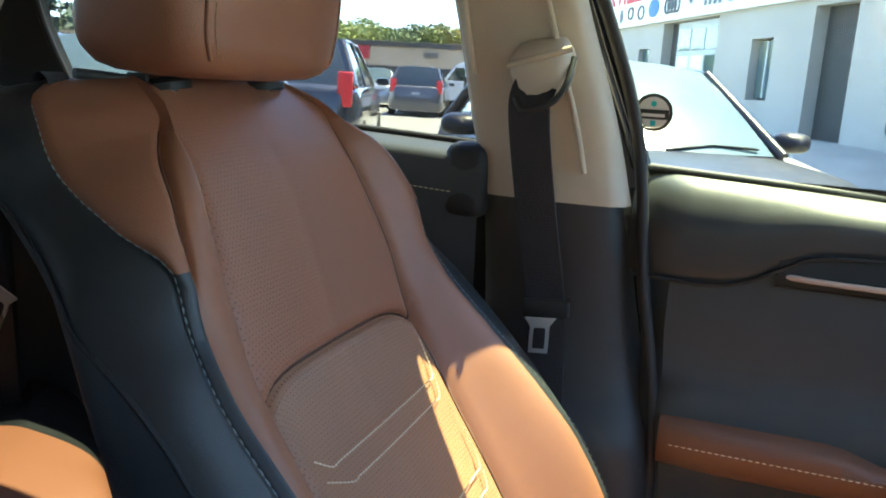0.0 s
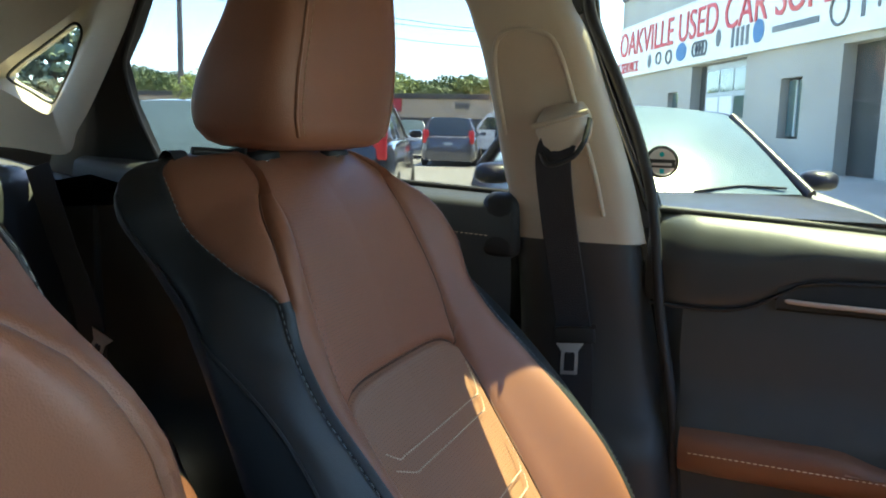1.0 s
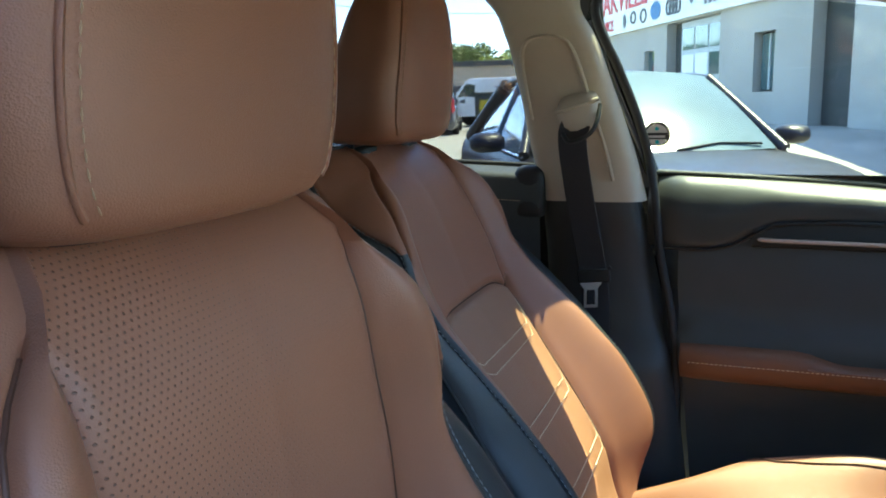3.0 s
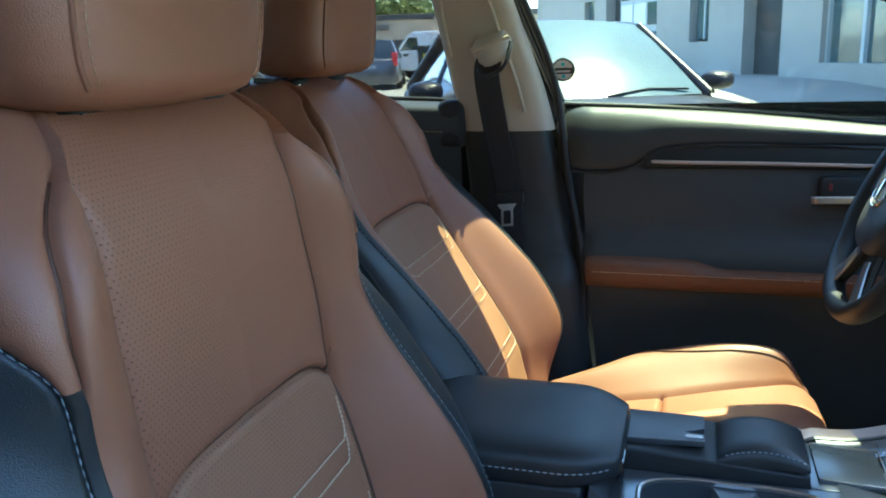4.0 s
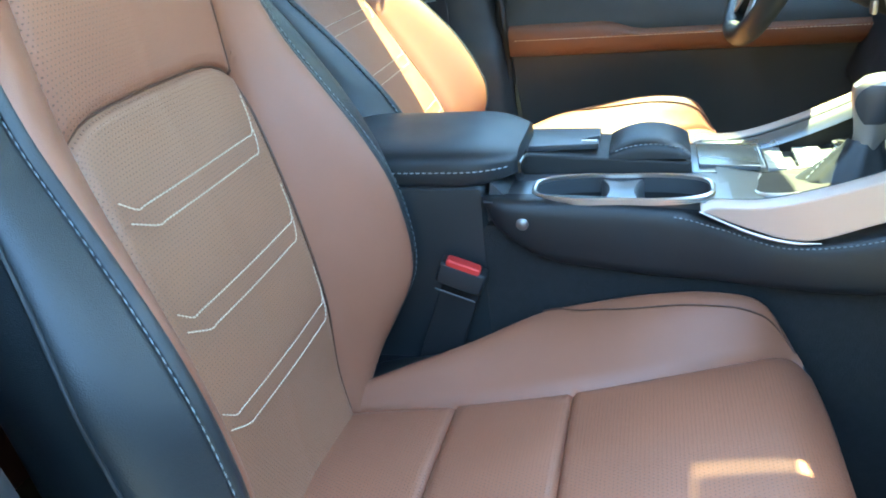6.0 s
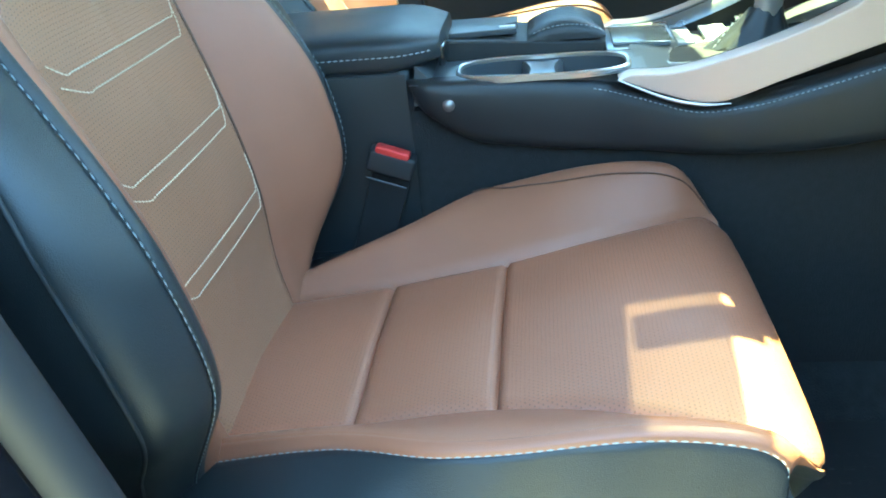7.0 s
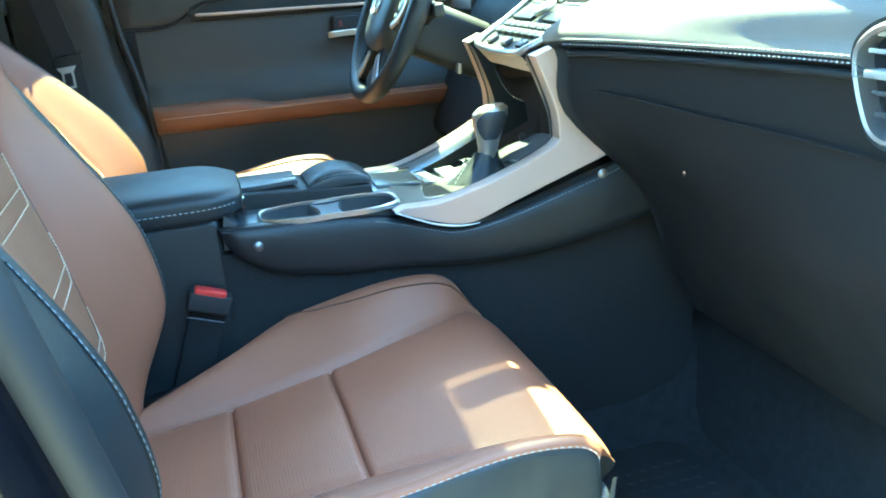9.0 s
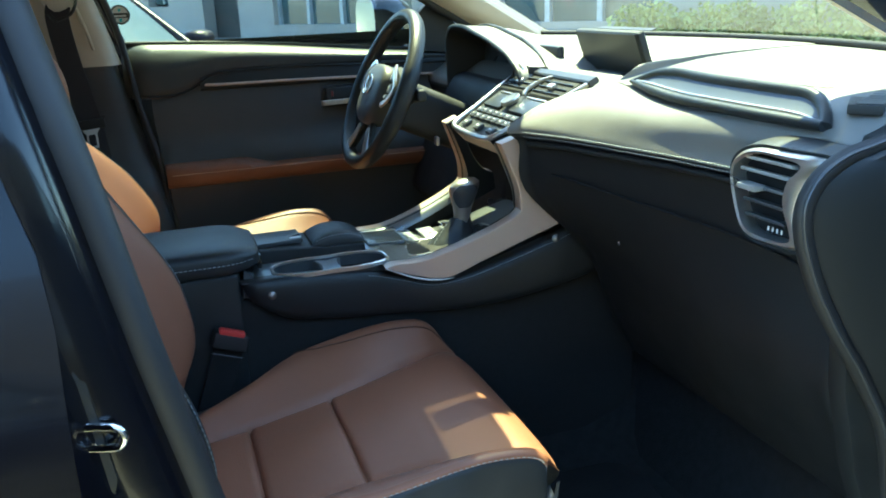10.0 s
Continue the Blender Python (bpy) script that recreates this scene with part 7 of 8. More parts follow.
def buckle(x, y, z, label):
    b = thing("belt_buckle", label, "belt buckle", (x, y, z))
    t = Matrix.Rotation(radians(20), 3, "Y")
    part("body", rbox((0.060, 0.028, 0.030), 0.007, 3, (-0.003, 0, -0.014), t), "rubber", b, "black plastic buckle body")
    part("button", rbox((0.044, 0.018, 0.012), 0.0045, 3, (0.001, -0.004 if y < 0 else 0.004, 0.0), t), "red_plastic", b, "red release button")
    # sleeve coloured near-black for the shade between seat and console
    part("sleeve", rbox((0.050, 0.010, 0.14), 0.004, 2, (-0.030, 0.010 if y < 0 else -0.010, -0.098), t), "shade_black", b, "black sleeve of the buckle stalk")
    part("sleeve_lip", tube([(-0.036, -0.010 if y < 0 else 0.010, -0.028), (0.013, -0.010 if y < 0 else 0.010, -0.046)], 0.0012, 6), "slat_plastic", b, "pale edge of the sleeve")


buckle(0.197, -0.124, 0.752, "black belt buckle with a red button beside the console")
buckle(0.02, 0.118, 0.755, "black belt buckle with a red button by the driver seat")

# ---------------------------------------------------------------- steering wheel


def steering_wheel():
    w = thing("steering_wheel", "black leather steering wheel with silver spokes", "steering wheel")
    w.matrix_basis = Matrix.Translation((0.614, 0.370, 1.079)) @ Matrix.Rotation(radians(25), 4, "Y")
    R = 0.178
    # local: x away from the driver, y left, z up the wheel
    rows = []
    for k in range(72):
        a = 2 * math.pi * k / 72
        grip = 1 + 0.10 * (abs(math.sin(a)) < 0.35)
        flat = 1 - 0.04 * max(0, -math.sin(a)) ** 6
        c = Vector((0, R * math.cos(a) * flat, R * math.sin(a) * flat))
        out = c.normalized()
        rows.append([c + out * (0.0145 * grip * math.cos(b)) + Vector((0.0175 * grip * math.sin(b), 0, 0)) for b in np.linspace(0, 2 * math.pi, 17)[:-1]])
    part("rim", sheet(rows, close_u=True, close_v=True), "black_leather", w, "black leather rim")
    hub = []
    for dx, k in ((0.045, 0.80), (0.01, 1.0), (-0.012, 1.0), (-0.021, 0.95), (-0.026, 0.86), (-0.030, 0.60), (-0.032, 0.30), (-0.0325, 0.03)):
        ring = []
        for a in np.linspace(0, 2 * math.pi, 49)[:-1]:
            c, s = math.cos(a), math.sin(a)
            yy = 0.078 * math.copysign(abs(c) ** 0.62, c) * (1 - 0.24 * max(0, -s) ** 1.5)
            ring.append(Vector((dx, yy * k, (0.070 * math.copysign(abs(s) ** 0.66, s) - 0.010) * k - 0.002)))
        hub.append(ring)
    part("hub", sheet(hub, close_u=True, cap=True), "hub_grey", w, "dark grey airbag cover")
    for s in (1, -1):
        sp = part("spoke", bar(along([(0.006, s * 0.060, 0.022), (0.004, s * 0.095, 0.016), (0.002, s * 0.135, 0.012), (0.0, s * 0.172, 0.014)], 14), [0.084 - 0.034 * k / 13 for k in range(14)], 0.016, (-1, 0, 0)), "black_plastic", w, "black side spoke")
        frame = along([(-0.010, s * 0.082, 0.060), (-0.012, s * 0.100, 0.044), (-0.010, s * 0.124, 0.014), (-0.010, s * 0.108, -0.012), (-0.012, s * 0.080, -0.030)], 30)
        part("spoke_trim", bar(frame, 0.012, 0.006, (-1, 0, 0)), "silver_satin", sp, "silver trim line round the keys")
        for z, y, hh in ((0.034, 0.094, 0.016), (0.010, 0.102, 0.020), (-0.010, 0.092, 0.010)):
            part("key", rbox((0.008, 0.020, hh), 0.002, 2, (-0.010, s * y, z)), "slat_plastic", sp, "dark key")
            part("key_mark", rbox((0.001, 0.003, hh * 0.6), 0.0003, 1, (-0.0145, s * (y - 0.004), z)), "white_mark", sp)
    for s in (1, -1):
        leg = along([(0.0, s * 0.030, -0.070), (0.001, s * 0.048, -0.110), (0.002, s * 0.082, -0.152)], 14)
        part("lower_spoke", bar(leg, [0.030 - 0.006 * k / 13 for k in range(14)], 0.014, (-1, 0, 0)), "black_plastic", w, "black lower spoke")
        part("lower_spoke_trim", bar([p + Vector((-0.008, 0, 0)) for p in leg[3:]], [0.016 + 0.016 * k / 10 for k in range(11)], 0.004, (-1, 0, 0)), "silver_satin", w, "silver inlay of the lower spoke")
    ring = [(-0.0340, 0.029 * math.cos(a), 0.004 + 0.0225 * math.sin(a)) for a in np.linspace(0, 2 * math.pi, 33)[:-1]]
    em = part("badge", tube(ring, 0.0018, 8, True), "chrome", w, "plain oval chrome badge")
    part("badge_bar", tube([(-0.0340, 0.012, 0.022), (-0.0340, 0.006, -0.008), (-0.0340, -0.018, -0.008)], 0.0020, 6), "chrome", em)
    part("shroud", rbox((0.20, 0.12, 0.11), 0.03, 4, (0.13, 0, -0.01)), "black_plastic", w, "black column shroud")
    col = thing("column_stalk", "black control stalk behind the steering wheel", "control stalk")
    part("stalk", tube(along([(0.66, 0.30, 1.06), (0.655, 0.24, 1.075), (0.650, 0.20, 1.082)], 12), [0.009] * 8 + [0.011] * 4, 10), "black_plastic", col)
    part("stalk_tip", rbox((0.022, 0.035, 0.026), 0.008, 3, (0.650, 0.190, 1.084)), "black_plastic", col, "thicker black stalk tip")
    part("stalk", tube(along([(0.66, 0.44, 1.06), (0.655, 0.50, 1.07), (0.650, 0.54, 1.075)], 12), 0.010, 10), "black_plastic", col)
    key = thing("column_keys", "small silver trip keys below the wheel", "control keys")
    part("key", rbox((0.008, 0.02, 0.02), 0.003, 2, (0.72, 0.30, 0.965)), "silver_paint", key)
    return w


steering_wheel()


def rear_belt():
    b = thing("seat_belt", "black rear seat belt with a steel tongue resting by the bench", "seat belt")
    web = along([(-1.02, 0.66, 1.22), (-0.96, 0.655, 1.08), (-0.86, 0.615, 0.95), (-0.85, 0.62, 0.72)], 24)
    part("webbing", bar(web, 0.048, 0.0035, (0.3, -1, 0)), "belt_web", b, "black woven belt webbing")
    def at(a, c):
        return Vector((-0.835 + a * 0.9 + c * 0.5, 0.607, 0.92 + c - a * 0.4))
    outer = [at(-0.013, -0.04), at(0.013, -0.04), at(0.0135, -0.01), at(0.013, 0.006), at(0.024, 0.022), at(-0.024, 0.022), at(-0.013, 0.006), at(-0.0135, -0.01)]
    inner = [at(-0.008, -0.033), at(0.008, -0.033), at(0.008, -0.015), at(0.008, -0.003), at(0.006, 0.003), at(-0.006, 0.003), at(-0.008, -0.003), at(-0.008, -0.015)]
    part("tongue", ring_panel(outer, inner, (0, -1, 0), 0.003), "tongue_steel", b, "steel belt tongue")


rear_belt()

# ---------------------------------------------------------------- outside: ground, cars, buildings, trees
mat("asphalt", (0.27, 0.255, 0.225), 0.9, vary=0.12, scale=1.5, grain=0.6, grain_scale=60, stain=0.2, stain_scale=0.3)
mat("stucco", (0.37, 0.35, 0.31), 0.9, vary=0.05, scale=3, grain=0.5, grain_scale=60, stain=0.12, stain_scale=0.5)
mat("backdrop_dark", (0.085, 0.085, 0.105), 0.9, vary=0.1, scale=1, stain=0.2, stain_scale=0.4)
mat("tan_wall", (0.50, 0.40, 0.29), 0.9, vary=0.06, scale=2, stain=0.1, stain_scale=0.4)
mat("dark_parapet", (0.08, 0.075, 0.07), 0.8)
mat("sign_white", (0.72, 0.73, 0.70), 0.6, vary=0.03, scale=2)
mat("sign_red", (0.50, 0.05, 0.06), 0.6)
mat("sign_grey", (0.10, 0.11, 0.12), 0.6)
mat("sign_blue", (0.04, 0.14, 0.30), 0.6)
mat("door_glass", (0.05, 0.09, 0.095), 0.06, vary=0.1, coat=0.5)
mat("opening_shade", (0.035, 0.038, 0.036), 0.8)
mat("frame_grey", (0.42, 0.45, 0.45), 0.5)
mat("leaf_light", (0.30, 0.34, 0.11), 0.7, vary=0.5, scale=3, rand=0.25)
mat("leaf_dark", (0.16, 0.21, 0.08), 0.7, vary=0.5, scale=3, rand=0.25)
mat("leaf_spruce", (0.075, 0.105, 0.080), 0.8, vary=0.4, scale=3)
mat("bark", (0.10, 0.075, 0.055), 0.9, vary=0.3, scale=6)
mat("pole_wood", (0.17, 0.15, 0.13), 0.9, vary=0.2, scale=4)
mat("car_black", (0.020, 0.019, 0.026), 0.34, vary=0.05, spec=0.16)
mat("car_blue", (0.13, 0.15, 0.20), 0.22, metal=0.3, vary=0.04, coat=0.8)
mat("car_grey", (0.11, 0.11, 0.12), 0.25, metal=0.3, vary=0.04, coat=0.8)
mat("car_silver", (0.30, 0.32, 0.34), 0.25, metal=0.4, vary=0.04, coat=0.8)
mat("car_dark", (0.028, 0.028, 0.034), 0.15, vary=0.05, coat=1.0)
mat("car_white", (0.65, 0.65, 0.64), 0.3, vary=0.04, coat=0.5)
# pale car glass: the reflected sky is put into the base colour
mat("screen_sky_pale", (0.085, 0.12, 0.13), 0.12, vary=0.15, scale=2, coat=0.0, spec=0.25)
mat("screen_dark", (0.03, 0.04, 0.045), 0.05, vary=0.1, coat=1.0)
mat("tail_red", (0.70, 0.04, 0.045), 0.3, coat=0.2)
mat("lamp_clear", (0.5, 0.52, 0.53), 0.1, metal=0.3, coat=1.0)
mat("tyre", (0.018, 0.018, 0.018), 0.8)
mat("bin_dark", (0.05, 0.055, 0.05), 0.6)
mat("notice_yellow", (0.65, 0.50, 0.04), 0.6)


def ground_z(x, y):
    a = min(1, max(0, (y - 7) / 7))
    b = min(1, max(0, (x + 7) / 6))
    return 0.66 * a * a * (3 - 2 * a) * b * b * (3 - 2 * b)


def stretched(n, inner, outer):
    s = np.linspace(-1, 1, n)
    return [float(np.sign(k) * (inner * abs(k) + (outer - inner) * abs(k) ** 7)) for k in s]


_gx, _gy = stretched(101, 34, 1500), stretched(101, 50, 1500)
single("ground", sheet([[Vector((x, y, ground_z(x, y) if abs(x) < 60 and y < 100 else 0)) for x in _gx] for y in _gy]), "asphalt", "sunlit pale asphalt of the parking lot", "ground", kind="structure")


def vehicle(name, label, category, at, heading, shape, paint, glass_front="screen_sky_pale", glass_side="screen_dark", group="parked vehicles"):
    """A parked car. shape: length, width, height, belt, bonnet height, and x of cowl, roof front, roof back, tail glass base."""
    L, W, H, belt, hood, xc, xf, xb, xt = shape
    v = thing(name, label, category, (at[0], at[1], ground_z(at[0], at[1])), group)
    v.rotation_euler = (0, 0, math.atan2(heading[1], heading[0]))
    w = W / 2
    top = curve_of([(-L / 2, belt - 0.10), (-L / 2 + 0.12, belt - 0.02), (xt, belt), (xc - 0.3, belt), (xc, belt - 0.01), (xc + 0.25, hood), (L / 2 - 0.45, hood - 0.06), (L / 2 - 0.12, hood - 0.17), (L / 2, hood - 0.40)])
    plan = curve_of([(-L / 2, w * 0.74), (-L / 2 + 0.15, w * 0.9), (-L / 2 + 0.7, w), (L / 2 - 1.0, w), (L / 2 - 0.35, w * 0.92), (L / 2 - 0.08, w * 0.74), (L / 2, w * 0.6)])
    rows = []
    for i in range(57):
        x = -L / 2 + L * i / 56
        t, p = float(top(x)[0]), float(plan(x)[0])
        ring = [(-p * 0.9, 0.20), (-p, 0.32), (-p, 0.55), (-p * 0.985, t - 0.16), (-p * 0.95, t - 0.04), (-p * 0.86, t - 0.004), (-p * 0.5, t + 0.015), (0, t + 0.022)]
        ring = ring + [(-a, b) for a, b in ring[-2::-1]]
        rows.append([Vector((x, a, b)) for a, b in ring])
    part("body", sheet(rows, cap=True, sharp=55), paint, v, "painted body")
    # greenhouse
    rw, bw = w * 0.66, w * 0.90
    def roof_at(s, k, lift=0.0):
        x = xb + (xf - xb) * s
        crown = H - 0.05 * (abs(k) ** 2.4) - 0.035 * (2 * s - 1) ** 2
        return Vector((x, rw * k, crown + lift))
    part("roof", sheet([[roof_at(s, k) for k in np.linspace(-1, 1, 17)] for s in np.linspace(0, 1, 13)]), paint, v, "painted roof")
    def pillar_line(a, b, n=8):
        return [a.lerp(b, k / (n - 1)) for k in range(n)]
    # pale windshields carry the sky's reflection in their base colour
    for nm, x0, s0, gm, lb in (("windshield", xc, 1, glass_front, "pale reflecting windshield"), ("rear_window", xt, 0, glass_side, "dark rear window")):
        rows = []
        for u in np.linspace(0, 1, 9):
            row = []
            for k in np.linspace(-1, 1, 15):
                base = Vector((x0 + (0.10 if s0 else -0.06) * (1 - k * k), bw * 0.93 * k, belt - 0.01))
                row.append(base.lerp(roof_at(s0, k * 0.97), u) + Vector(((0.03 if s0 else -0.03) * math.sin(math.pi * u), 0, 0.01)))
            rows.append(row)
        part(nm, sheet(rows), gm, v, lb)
    xm = (xf + xb) / 2 + 0.12
    for s in (1, -1):
        bt = lambda x: Vector((x, s * bw, belt - 0.005))
        ra, rb, rm = roof_at(1, s), roof_at(0, s), roof_at((xm - xb) / (xf - xb), s)
        part("pillar", tube(pillar_line(bt(xc), ra), 0.035, 8), paint, v, "painted windshield pillar")
        part("pillar", tube(pillar_line(bt(xt), rb), 0.06, 8), paint, v, "painted rear pillar")
        part("pillar", tube(pillar_line(bt(xm + 0.03), rm), 0.03, 8), "screen_dark", v, "black centre pillar")
        part("roof_edge", tube([roof_at(q, s) for q in np.linspace(0, 1, 10)], 0.022, 8), paint, v)
        for a, b, c, d in ((xc - 0.10, xm + 0.06, ra + Vector((-0.08, 0, -0.02)), rm + Vector((0.03, 0, -0.01))), (xm, xt + 0.22, rm + Vector((-0.03, 0, -0.01)), rb + Vector((0.08, 0, -0.02)))):
            rows = [[bt(a).lerp(c, u).lerp(bt(b).lerp(d, u), q) + Vector((0, s * 0.012 * math.sin(math.pi * u), 0)) for q in np.linspace(0, 1, 6)] for u in np.linspace(0, 1, 5)]
            part("side_window", sheet(rows), glass_side, v, "dark side window")
        part("belt_strip", tube([bt(x) + Vector((0, s * 0.012, -0.005)) for x in np.linspace(xc, xt, 6)], 0.010, 6), "chrome" if paint in ("car_black", "car_dark") else "tyre", v)
        # mirror
        rows = []
        for q, k in ((0.0, 0.9), (0.03, 1.0), (0.08, 0.95), (0.13, 0.7), (0.16, 0.15)):
            rows.append([Vector((xc - 0.32 + q, s * (w + 0.09 + 0.115 * k * math.copysign(abs(math.cos(a)) ** 0.7, math.cos(a))), belt + 0.07 + 0.065 * k * math.copysign(abs(math.sin(a)) ** 0.7, math.sin(a)))) for a in np.linspace(0, 2 * math.pi, 21)[:-1]])
        part("door_mirror", sheet(rows, close_u=True, cap=True), paint, v, "painted door mirror")
        # lamps
        hl = [Vector((L / 2 - 0.10 - 0.30 * u * u, s * (w * 0.52 + w * 0.36 * u), hood - 0.24 + 0.09 * math.sin(q) - 0.01 * u)) for u in (0, 0.25, 0.5, 0.75, 1) for q in (0,)]
        part("headlight", bar([p + Vector((0.012, s * 0.02, 0)) for p in hl], 0.12, 0.03, Vector((0.6, s * 0.5, 0.3))), "lamp_clear", v, "clear headlight")
        zt = belt - (0.17 if H < 1.6 else 0.04)
        part("tail_light", rbox((0.10, 0.16 if H < 1.6 else 0.20, 0.16 if H < 1.6 else 0.46), 0.03, 3, (-L / 2 + 0.09, s * w * 0.80, zt)), "tail_red", v, "red tail light")
        for x in (L / 2 - 0.92, -L / 2 + 0.95):
            wl = part("wheel", lathe([(0.18, -0.10), (0.31, -0.11), (0.335, -0.08), (0.335, 0.08), (0.31, 0.11), (0.18, 0.10)], (x, s * (w - 0.10), 0.335), 28, "y"), "tyre", v, "black tyre")
            part("rim", lathe([(0.0, -0.06), (0.20, -0.07), (0.22, -0.105), (0.22, 0.105), (0.20, 0.07), (0.0, 0.06)], (x, s * (w - 0.10), 0.335), 20, "y"), "car_silver", wl, "alloy rim")
    part("grille", rbox((0.05, w * 0.8, 0.16), 0.03, 3, (L / 2 - 0.045, 0, hood - 0.36)), "tyre", v, "black grille")
    part("plate", rbox((0.02, 0.30, 0.10), 0.006, 2, (-L / 2 + 0.0, 0, belt - 0.28)), "frame_grey", v, "plain number plate")
    for s in (0.1, -0.55):
        part("wiper", tube([(xc + 0.10, s * w, belt + 0.012), (xc + 0.02, s * w + 0.30, belt + 0.045), (xc + 0.00, s * w + 0.58, belt + 0.035)], 0.008, 6), "tyre", v, "black wiper")
    return v


SEDAN = (4.75, 1.84, 1.51, 0.98, 0.96, 1.00, 0.30, -0.95, -1.65)
F = (0.43, -0.903)
vehicle("sedan", "black sedan parked nose towards the driver door", "car", (-0.45 - 0.68 * F[0], 4.70 - 0.68 * F[1]), F, SEDAN, "car_black")
vehicle("sedan", "blue-grey sedan parked beside the black sedan", "car", (-3.20 - 0.68 * F[0], 3.55 - 0.68 * F[1]), F, (4.7, 1.82, 1.47, 1.0, 0.97, 1.0, 0.3, -0.9, -1.6), "car_blue", "screen_sky_pale", "screen_sky_pale")
SUV = (4.95, 1.98, 1.80, 1.12, 1.08, 1.05, 0.42, -1.75, -2.20)
vehicle("suv", "dark sport utility vehicle with red tail lights seen from behind", "car", (-6.35, 11.5), (-0.35, 0.94), SUV, "car_dark", "screen_dark")
vehicle("minivan", "dark grey minivan seen from behind", "car", (-11.2, 28.6), (-0.30, 0.95), (5.15, 2.01, 1.75, 1.08, 1.05, 1.35, 0.62, -2.05, -2.42), "car_grey", "screen_dark")
vehicle("suv", "silver compact utility vehicle facing the lot", "car", (-15.3, 33.5), (0.40, -0.92), (4.5, 1.82, 1.68, 1.08, 1.04, 0.95, 0.35, -1.5, -2.0), "car_silver", "screen_sky_pale")


def cargo_van():
    v = thing("cargo_van", "white cargo van with unreadable lettering on its side", "van", (-10.6, 35.0, 0), "parked vehicles")
    v.rotation_euler = (0, 0, radians(178))
    side = [(-2.7, 0.45), (2.2, 0.45), (2.75, 0.55), (2.8, 1.05), (2.35, 1.22), (1.75, 1.28), (1.15, 2.0), (0.9, 2.12), (-2.6, 2.15), (-2.7, 2.0)]
    part("body", prism(side, -0.98, 0.98, "y", 0.06, 3), "car_white", v, "white painted body")
    for s in (1, -1):
        part("side_window", prism([(1.55, 1.32), (0.70, 1.32), (0.70, 1.85), (1.12, 1.88)], s * 0.985 - 0.006, s * 0.985 + 0.006, "y", 0.004), "screen_dark", v, "dark cab window")
        for z, ln in ((1.72, 1.9), (1.45, 1.5), (1.18, 1.7), (0.98, 1.2)):
            part("lettering_bar", rbox((ln, 0.01, 0.10), 0.003, 1, (-1.2, s * 0.99, z)), "sign_grey", v, "row of unreadable lettering")
        for x in (1.7, -1.7):
            part("wheel", lathe([(0, -0.1), (0.30, -0.11), (0.34, -0.08), (0.34, 0.08), (0.30, 0.11), (0, 0.1)], (x, s * 0.88, 0.34), 24, "y"), "tyre", v, "black tyre")
    part("windshield", prism([(1.78, 1.30), (1.20, 2.0), (1.16, 1.97), (1.73, 1.28)], -0.85, 0.85, "y", 0.004), "screen_dark", v, "dark windshield")


cargo_van()


def waste_bin():
    b = thing("waste_bin", "dark waste bin with a yellow notice", "bin", (-9.55, 30.3, 0))
    part("box", rbox((0.8, 0.8, 1.35), 0.06, 3, (0, 0, 0.72), None, (1.08, 1.08)), "bin_dark", b, "dark plastic box")
    part("lid", rbox((0.92, 0.92, 0.10), 0.04, 3, (0, 0, 1.44)), "bin_dark", b, "dark lid")
    part("notice", rbox((0.42, 0.012, 0.55), 0.004, 1, (0.0, -0.425, 0.92)), "notice_yellow", b, "yellow notice")


waste_bin()

# ---- the dealer's grey building with its long sign; u runs along the face, h is height
FA, FB = Vector((-4.69, 27.1, 0)), Vector((1.30, 15.53, 0))
FU = (FB - FA).normalized()
FN = Vector((FU.y, -FU.x, 0))          # out of the face, towards the lot
if FN.y > 0:
    FN = -FN


def face(u, h, out=0.0):
    return FA + FU * u + Vector((0, 0, h)) + FN * out


def plate(u0, u1, h0, h1, out0, out1):
    bm = bmesh.new()
    vs = [bm.verts.new(face(u, h, o)) for u in (u0, u1) for h in (h0, h1) for o in (out0, out1)]
    for f in ((0, 1, 3, 2), (4, 6, 7, 5), (0, 4, 5, 1), (2, 3, 7, 6), (0, 2, 6, 4), (1, 5, 7, 3)):
        bm.faces.new([vs[i] for i in f])
    bmesh.ops.recalc_face_normals(bm, faces=bm.faces)
    me = bpy.data.meshes.new("plate")
    bm.to_mesh(me)
    bm.free()
    return me


